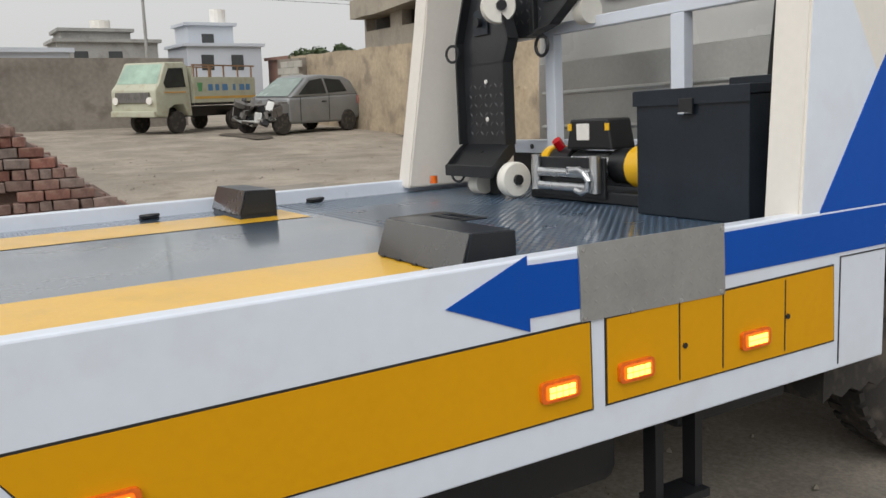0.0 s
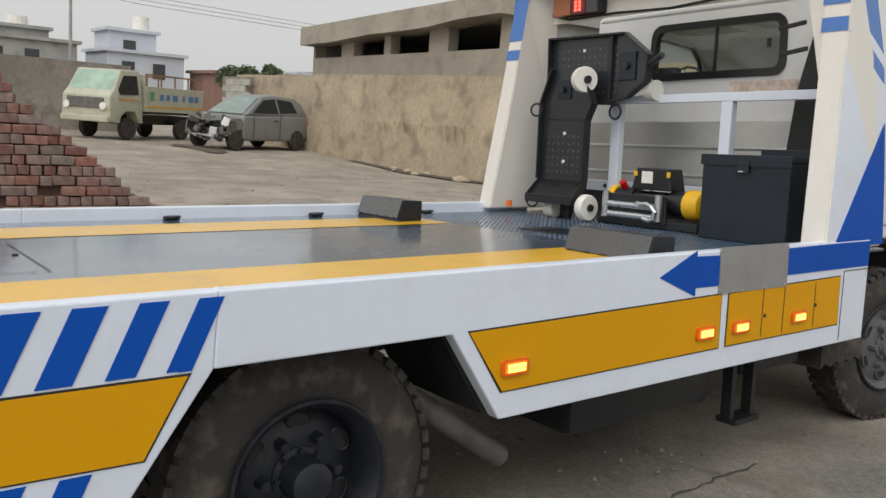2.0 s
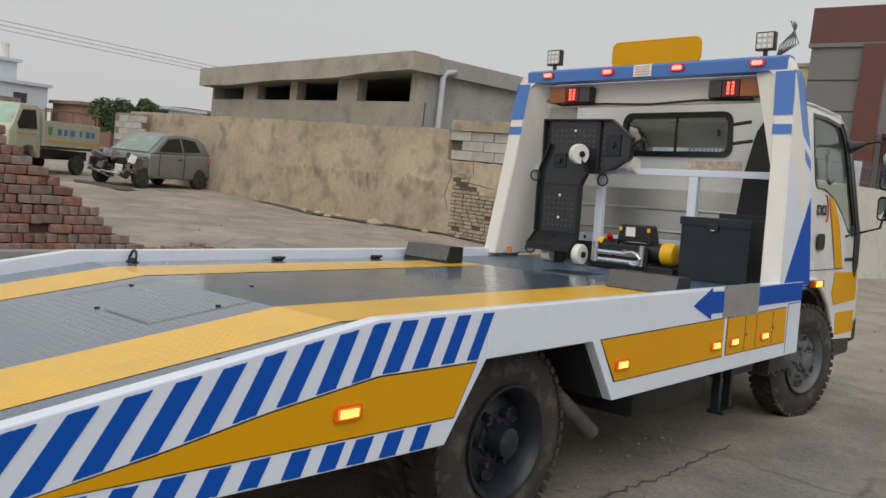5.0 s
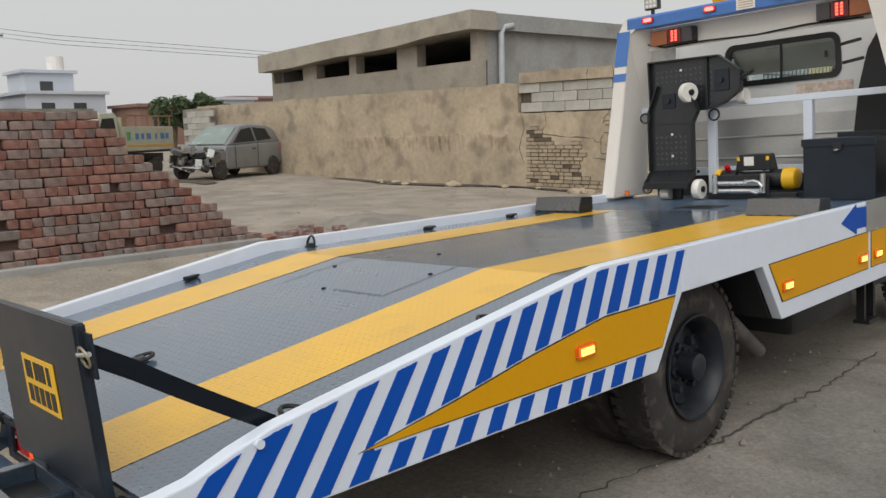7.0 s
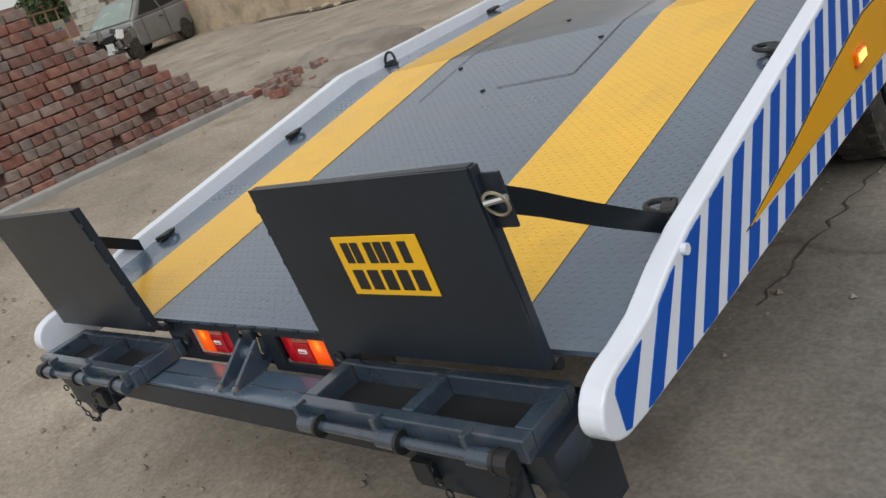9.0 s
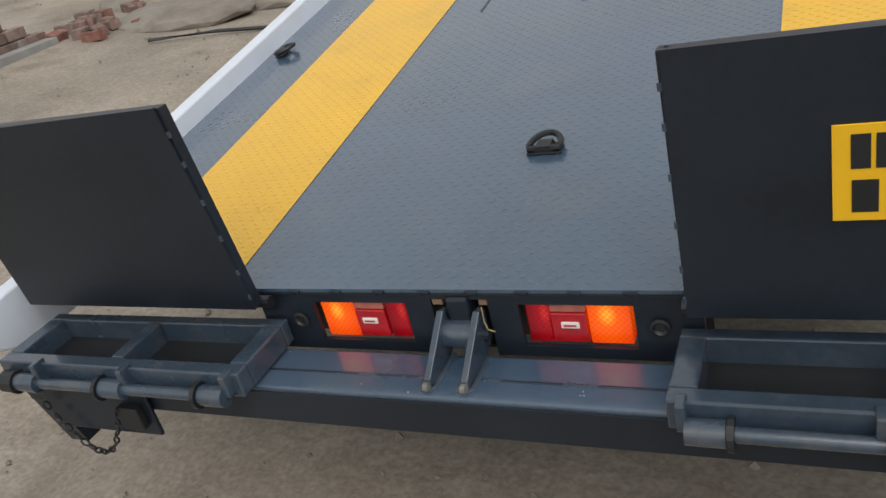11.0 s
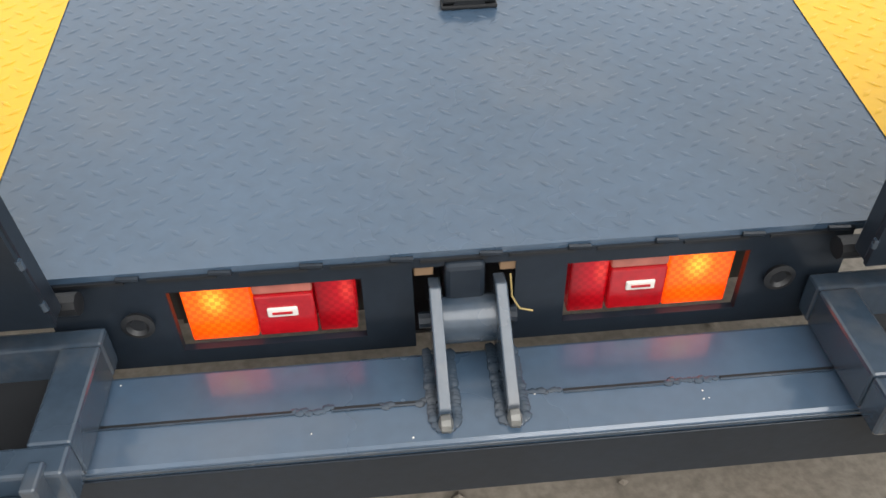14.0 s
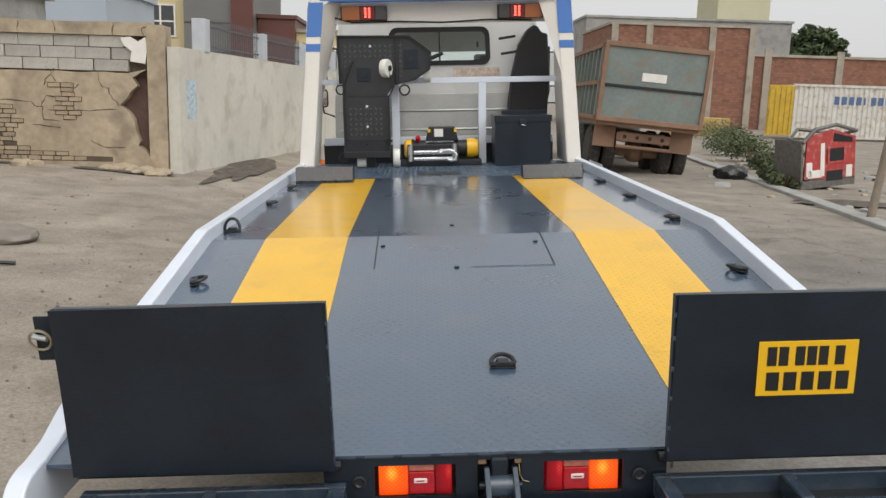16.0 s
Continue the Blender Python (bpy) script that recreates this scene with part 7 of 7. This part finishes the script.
def red_wreck():
    r = thing("cab_wreck", pose(8.05, 14.1, -0.02, 0, -6, 14) @ Matrix.Scale(0.80, 4), "cut-off red and white truck cab lying in rubble", "wreck")
    RED = mat("faded_red_paint", (0.42, 0.05, 0.045), 0.5, vary=0.2, scale=3, bump=0.1, dirt=(0.45, 0.38, 0.33), dirt_amount=0.4)
    part("panel", prism([(-0.8, 0.35), (0.62, 0.25), (0.66, 1.3), (0.0, 1.52), (-0.72, 1.38)], 0, 0.05, "y"), RED, r, "red back panel")
    part("window_hole", box(-0.10, 0.34, -0.01, 0.0, 0.72, 1.05, 0.02), BLACK, r)
    part("window_frame", framed([(-0.15, 0.68), (0.39, 0.68), (0.39, 1.10), (-0.15, 1.10)], [(-0.09, 0.73), (0.33, 0.73), (0.33, 1.05), (-0.09, 1.05)], -0.03, -0.01, "y"), RED, r)
    part("top_window", prism([(0.02, 1.22), (0.60, 1.16), (0.58, 1.28), (0.05, 1.42)], -0.012, 0.0, "y"), TINT, r)
    for x0, x1, z0, z1 in ((-0.75, -0.58, 0.4, 0.75), (-0.34, -0.22, 0.38, 1.2), (-0.7, -0.3, 0.36, 0.55), (0.42, 0.6, 0.3, 0.6)):
        part("white_patch", box(x0, x1, -0.012, 0.0, z0, z1, 0.004), PALE, r)
    part("doorway", box(-0.15, 0.32, -0.012, 0, 0.25, 0.5), BLACK, r)
    part("roof_frame", tube([(-0.85, 0.0, 1.25), (-0.5, 0.0, 1.55), (0.1, 0.0, 1.62), (0.75, 0.05, 1.42), (0.8, 0.6, 1.3), (-0.3, 0.9, 1.5), (-0.85, 0.5, 1.3), (-0.85, 0.0, 1.25)], 0.05, 6), JUNK, r)
    part("side_frame", box(-0.9, -0.84, 0, 1.0, 0.2, 1.3), JUNK, r)
    part("side_panel", box(0.64, 0.69, 0, 1.1, 0.2, 1.3), RED, r)
    part("floor", box(-0.9, 0.69, 0, 1.1, 0.1, 0.3), JUNK, r)


red_wreck()
single("wooden_pole", cyl((6.35, 9.6, -0.1), (6.75, 9.7, 2.9), 0.06, 10, 0.05), mat("grey_weathered_wood", (0.25, 0.21, 0.16), 0.9, vary=0.25, scale=6, bump=0.5), "leaning weathered wooden post", "post")


def container():
    c = thing("shipping_container", pose(18.9, 40, 0.1), "white corrugated container with yellow doors and rust", "container")
    CW = mat("rust_streaked_white", (0.62, 0.60, 0.55), 0.6, vary=0.12, scale=1.5, bump=0.1, dirt=(0.32, 0.18, 0.08), dirt_amount=0.55)
    CY = mat("container_yellow", (0.55, 0.36, 0.03), 0.55, vary=0.2, scale=1.5, dirt=(0.3, 0.2, 0.08), dirt_amount=0.5)
    pts = []
    for i in range(46):
        x = 0.0 + 0.26 * i
        pts += [(x, -0.0), (x + 0.09, -0.0), (x + 0.13, 0.05), (x + 0.22, 0.05)]
    part("corrugated_side", prism(pts + [(12.1, 0.2), (0, 0.2)], 0.1, 2.6, "z"), CW, c)
    part("end_doors", prism([(-0.05, 0), (0.02, 0), (0.02, 2.4), (-0.05, 2.4)], 0.1, 2.6, "z"), CY, c)
    part("roof", box(-0.05, 12.1, 0.0, 2.4, 2.6, 2.66), CW, c)
    for z in (0.0, 2.58):
        part("rail", box(-0.06, 12.1, -0.03, 0.08, z, z + 0.12), CW, c)
    part("door_face", box(-1.3, -0.05, -0.02, 0.1, 0.1, 2.62), CY, c)
    for i in range(5):
        part("lock_bar", box(-1.25 + 0.27 * i, -1.2 + 0.27 * i, -0.06, -0.02, 0.2, 2.5), CY, c)
    for i, wd in enumerate((0.26, 0.26, 0.26, 0.26, 0.1, 0.26, 0.26, 0.26)):
        part("painted_mark", box(2.1 + 0.38 * i, 2.1 + 0.38 * i + wd, -0.006, 0.0, 1.72, 2.12), mat("blue_letter_paint", (0.08, 0.14, 0.28), 0.6), c)


container()


# ---- far buildings ----
def house(name, x0, x1, y0, y1, z1, material, label, windows=(), m=None, z0=-0.2, parapet=0.0):
    b = thing(name, m or pose(0, 0, 0), label, "building")
    part("wall", box(x0, x1, y0, y1, z0, z1), material, b)
    part("roof", box(x0 - 0.12, x1 + 0.12, y0 - 0.12, y1 + 0.12, z1, z1 + 0.18), material if parapet == 0 else CONCRETE, b)
    for wx, wz, ww, wh in windows:
        w = part("window", box(wx, wx + ww, y0 - 0.03, y0 + 0.02, wz, wz + wh), CARGLASS, b)
        part("frame", framed([(wx - 0.08, wz - 0.08), (wx + ww + 0.08, wz - 0.08), (wx + ww + 0.08, wz + wh + 0.08), (wx - 0.08, wz + wh + 0.08)], [(wx, wz), (wx + ww, wz), (wx + ww, wz + wh), (wx, wz + wh)], y0 - 0.07, y0 - 0.01, "y"), PALE, w)
        part("mullion", box(wx + ww / 2 - 0.04, wx + ww / 2 + 0.04, y0 - 0.06, y0 - 0.02, wz, wz + wh), PALE, w)
        part("mullion", box(wx, wx + ww, y0 - 0.055, y0 - 0.02, wz + wh * 0.45, wz + wh * 0.45 + 0.07), PALE, w)
    return b


YELLOWHOUSE = mat("pale_yellow_wall", (0.62, 0.52, 0.30), 0.85, vary=0.08, scale=0.5, bump=0.1)
CLAD = mat("grey_cladding_sheet", (0.17, 0.165, 0.155), 0.5, vary=0.1, scale=0.5, bump=0.05)
BROWN = mat("brown_cladding_sheet", (0.12, 0.042, 0.032), 0.5, vary=0.1, scale=0.5, bump=0.05)
house("yellow_house", -16.5, -11.6, 40, 48, 8.3, YELLOWHOUSE, "pale yellow two-storey house with white-framed windows", ((-13.5, 4.2, 1.3, 1.4), (-13.3, 6.3, 1.2, 1.2), (-15.6, 4.2, 1.3, 1.4)), parapet=1)
cb = house("clad_building", -11.6, -8.3, 39.5, 48, 9.1, CLAD, "tall building clad in grey and brown sheets")
part("brown_fascia", box(-11.7, -6.2, 39.4, 48, 9.28, 10.9), BROWN, cb, "brown cladding fascia")
part("brown_wing", box(-9.3, -8.25, 39.3, 39.5, 0, 9.2), BROWN, cb)
for z in (2.0, 3.4, 4.8, 6.2, 7.6):
    part("sheet_joint", box(-11.6, -9.3, 39.47, 39.5, z, z + 0.04), TINT, cb)
house("brown_annex", -8.25, -6.4, 40.5, 46, 5.2, BROWN, "low brown clad annex")
house("tan_house", -6.4, -2.0, 41, 48, 4.6, YELLOWHOUSE, "low yellow house behind the compound wall", ((-6.1, 2.9, 0.9, 1.0), (-4.4, 2.9, 0.9, 1.0)), parapet=1)
house("shed", -20.5, -10.4, 26, 31, 4.75, mat("pale_blue_sheet", (0.42, 0.47, 0.53), 0.6, vary=0.08, scale=0.6), "pale blue-grey shed behind the yard wall")
# brick houses on the far right
BRICKFAR = brick_face("far_red_brick", (0.30, 0.145, 0.10), (0.75, 0.72, 0.68), 1.6)
bh = house("brick_house", 13.0, 23.0, 56, 66, 6.9, BRICKFAR, "unplastered red brick house with concrete columns", parapet=1)
for x in (13.0, 15.4, 19.8, 22.6):
    part("column", box(x, x + 0.45, 55.85, 56.1, 0, 6.9), CONCRETE, bh)
house("concrete_house", 13.4, 30.4, 67, 76, 8.4, CONCRETE_GREY, "grey concrete house behind the brick house", ((14.2, 5.6, 0.9, 1.6), (15.9, 5.6, 0.9, 1.6)))
house("water_tower_house", 28.0, 33.0, 78, 84, 12.5, mat("pale_yellow_tower", (0.55, 0.52, 0.36), 0.8, vary=0.08, scale=0.5), "pale yellow tower block")
bl = house("brick_wall_far", 23.0, 60.0, 57, 57.4, 5.1, BRICKFAR, "long unplastered red brick wall", parapet=1)
for i in range(7):
    part("column", box(24.2 + 5.2 * i, 24.7 + 5.2 * i, 56.85, 57.0, 0, 5.6), CONCRETE, bl)
# white houses far behind the yard
WH = mat("bluish_white_wall", (0.52, 0.55, 0.60), 0.85, vary=0.08, scale=0.4, bump=0.05)
def far_house(x, y, w, d, h, material, label, turn=0):
    b = thing("white_house", pose(x, y, 1.2, 0, 0, turn), label, "building", "white houses behind the yard")
    part("wall", box(-d / 2, d / 2, -w / 2, w / 2, -2, h), material, b)
    part("parapet", box(-d / 2 - 0.2, d / 2 + 0.25, -w / 2 - 0.25, w / 2 + 0.25, h, h + 0.22), material, b)
    for i in range(int(w / 2.2)):
        yy = -w / 2 + 1.0 + 2.2 * i
        part("window", box(d / 2, d / 2 + 0.03, yy, yy + 0.9, h - 1.7, h - 0.6), CARGLASS, b)
    return b
far_house(-62, 21, 5.5, 6, 3.4, WH, "bluish white flat-roofed house")
up_ = far_house(-63, 20.6, 3.4, 4, 5.0, WH, "white upper storey with a roof terrace")
part("water_tank", cyl((0.5, 1.0, 5.2), (0.5, 1.0, 6.3), 0.6, 14), PALE, up_)
far_house(-62, 13, 6.5, 6, 3.6, CONCRETE_GREY, "grey flat-roofed house behind the yard wall")
up2 = far_house(-63, 12.5, 4.5, 5, 4.4, CONCRETE_GREY, "grey upper storey behind the yard wall")
part("water_tank", cyl((0.5, 0.6, 4.6), (0.5, 0.6, 5.3), 0.7, 14), PALE, up2)
far_house(-58, 27.5, 5.5, 5, 2.4, mat("far_rust_roof", (0.24, 0.14, 0.11), 0.8, vary=0.2, scale=0.5), "low house with a rusty red roof")
far_house(-62, 35, 3.0, 5, 3.1, WH, "small white house beyond the trees")
far_house(-66, 39, 4.0, 5, 3.4, mat("far_red_house", (0.3, 0.2, 0.18), 0.8), "dull red house beyond the wall")
far_house(-45, 4, 9, 5, 2.2, WH, "long low white house behind the yard wall")
far_house(-48, -12, 12, 6, 2.6, CONCRETE_GREY, "long grey house behind the yard wall")


def utility_pole(x, y, h):
    p = thing("utility_pole", pose(x, y, 0.5), "thin grey concrete utility pole", "pole")
    part("shaft", cyl((0, 0, -0.5), (0, 0, h), 0.12, 8, 0.08), CONCRETE_GREY, p)
    part("cross_arm", box(-0.05, 0.05, -0.7, 0.7, h - 0.5, h - 0.4), JUNK, p)


utility_pole(-48, 13.3, 7.2)
for k in range(3):
    single("overhead_wire", tube([(-48, 13.0 + 0.3 * k - 8, 8.2 - 0.25 * k), (-46, 16 + 0.3 * k, 7.2 - 0.25 * k), (-42, 30, 6.4 - 0.2 * k), (-36, 60, 5.6 - 0.2 * k)], 0.012, 5), BLACK, "thin black overhead power wire", "wire", "overhead wires")


# ---- plants ----
LEAF = mat("dark_green_leaf", (0.075, 0.105, 0.045), 0.7, vary=0.35, scale=2, fine=9, bump=0.0)
LEAF2 = mat("dusty_green_leaf", (0.10, 0.125, 0.055), 0.7, vary=0.35, scale=2, fine=9, bump=0.0)
BARK = mat("brown_bark", (0.13, 0.09, 0.06), 0.9, vary=0.3, scale=5, bump=0.5)


def leaf_cloud(centres, per, size, spread):
    verts, faces = [], []
    for cx, cy, cz, r in centres:
        for _ in range(per):
            d = Vector((random.gauss(0, 1), random.gauss(0, 1), random.gauss(0, 0.8)))
            d = d.normalized() * r * random.random() ** 0.4
            p = Vector((cx, cy, cz)) + d
            a = Vector((random.uniform(-1, 1), random.uniform(-1, 1), random.uniform(-0.6, 0.6))).normalized() * size * random.uniform(0.6, 1.3)
            b = a.cross(Vector((random.uniform(-1, 1), random.uniform(-1, 1), random.uniform(-1, 1)))).normalized() * size * spread
            k = len(verts)
            verts += [p - a, p + b, p + a, p - b]
            faces.append((k, k + 1, k + 2, k + 3))
    return verts, faces


def tree(x, y, h, r, label, seed, leaf=0.16):
    random.seed(seed)
    t = thing("tree", pose(x, y, ground_z(x) - 0.1), label, "tree", "trees behind the yard")
    trunk = bmesh.new()
    tube([(0, 0, 0), (0.1, 0.05, h * 0.35), (-0.05, 0.1, h * 0.6)], 0.16, 8, False, trunk)
    cs = []
    for k in range(9):
        a = 2 * math.pi * k / 9 + random.uniform(-0.3, 0.3)
        q = Vector((math.cos(a) * r * random.uniform(0.3, 0.75), math.sin(a) * r * random.uniform(0.3, 0.75), h * random.uniform(0.55, 0.95)))
        tube([(0, 0.05, h * 0.45), tuple(q * 0.5 + Vector((0, 0, h * 0.28))), tuple(q)], 0.05, 6, False, trunk)
        cs.append((q.x, q.y, q.z, r * random.uniform(0.28, 0.5)))
    part("trunk", trunk, BARK, t)
    verts, faces = leaf_cloud(cs, 260, leaf, 0.45)
    soup("crown", verts, faces, LEAF, t, "", "stuff")


tree(-45, 22.2, 3.0, 1.3, "leafy green tree behind the yard wall", 5)
tree(-46, 26.0, 2.9, 1.2, "dark green tree behind the yard wall", 6)
tree(-44, 23.6, 3.3, 1.0, "small palm-like green tree behind the wall", 8, 0.3)
tree(33.4, 70, 9.2, 2.6, "large dark green tree behind the brick wall", 7, 0.35)
tree(36.2, 72, 8.2, 2.0, "dark green tree behind the brick wall", 9, 0.35)
random.seed(21)


def shrub(x, y, r, h, mt, label):
    t = thing("shrub", pose(x, y, ground_z(x)), label, "shrub", "shrubs by the rubble")
    stems = bmesh.new()
    for k in range(6):
        a = random.uniform(0, 6.28)
        tube([(0, 0, 0), (0.3 * r * math.cos(a), 0.3 * r * math.sin(a), h * 0.4), (0.7 * r * math.cos(a), 0.7 * r * math.sin(a), h * 0.8)], 0.012, 5, False, stems)
    part("stem", stems, BARK, t)
    cs = [(random.uniform(-r, r) * 0.6, random.uniform(-r, r) * 0.6, h * random.uniform(0.25, 0.75), r * random.uniform(0.3, 0.5)) for _ in range(7)]
    verts, faces = leaf_cloud(cs, 150, 0.05, 0.5)
    soup("foliage", verts, faces, mt, t, "", "stuff")


for x, y, r, h, mt in ((7.2, 14.2, 0.40, 0.32, LEAF2), (7.35, 15.0, 0.45, 0.40, LEAF2), (7.6, 16.0, 0.35, 0.3, LEAF), (8.6, 19.0, 0.6, 0.5, LEAF2), (9.3, 21.5, 0.8, 0.7, LEAF2), (10.2, 24.5, 0.9, 0.75, LEAF), (11.0, 27.5, 1.0, 0.7, LEAF2), (12.4, 31.0, 1.2, 0.8, LEAF2), (9.4, 17.4, 0.5, 0.4, LEAF2), (13.6, 34.0, 1.2, 0.7, LEAF), (14.4, 38, 1.3, 0.7, LEAF2), (10.9, 22.0, 0.8, 0.5, LEAF2)):
    shrub(x, y, r, h, mt, "dusty green shrub growing among rubble")
for i in range(60):
    bm = bmesh.new()
    bmesh.ops.create_icosphere(bm, subdivisions=1, radius=random.uniform(0.04, 0.2))
    for v in bm.verts:
        v.co *= random.uniform(0.6, 1.3)
        v.co.z *= 0.55
    x, y = random.uniform(5.9, 11.5), random.uniform(10.5, 22)
    single("rubble_lump", bm, random.choice((CONCRETE_GREY, PLASTER, BRICKDARK)), "lump of broken masonry on the ground", "rubble", "rubble by the wreck", pose(x, y, 0.0, 0, 0, random.uniform(0, 180)))
kb = single("kerb_drain", box(-0.15, 0.15, -9, 8, -0.1, 0.05, 0.02), CONCRETE_GREY, "broken concrete drain kerb", "kerb", m=pose(7.35, 17.5, 0, 0, 0, -7.5), kind="structure")
single("low_container", box(-1.6, 1.6, -0.8, 0.8, 0, 0.95, 0.05), mat("rusty_yellow_tank", (0.42, 0.28, 0.08), 0.7, dirt=(0.4, 0.36, 0.3), dirt_amount=0.6), "rusty yellow tank lying by the wall", "tank", m=pose(14.6, 42, 0))
bag = bmesh.new()
bmesh.ops.create_icosphere(bag, subdivisions=3, radius=0.26)
for v in bag.verts:
    v.co *= 1 + 0.3 * noise.noise(v.co * 7)
    v.co.x *= 1.5
    v.co.z = max(v.co.z * 0.75, -0.12)
single("rubbish_bag", bag, mat("black_bin_liner", (0.015, 0.015, 0.017), 0.25, vary=0.3, scale=9, bump=0.8, depth=0.02), "crumpled black rubbish bag on the ground", "bag", m=pose(6.75, 16.0, 0.1), smooth=True)
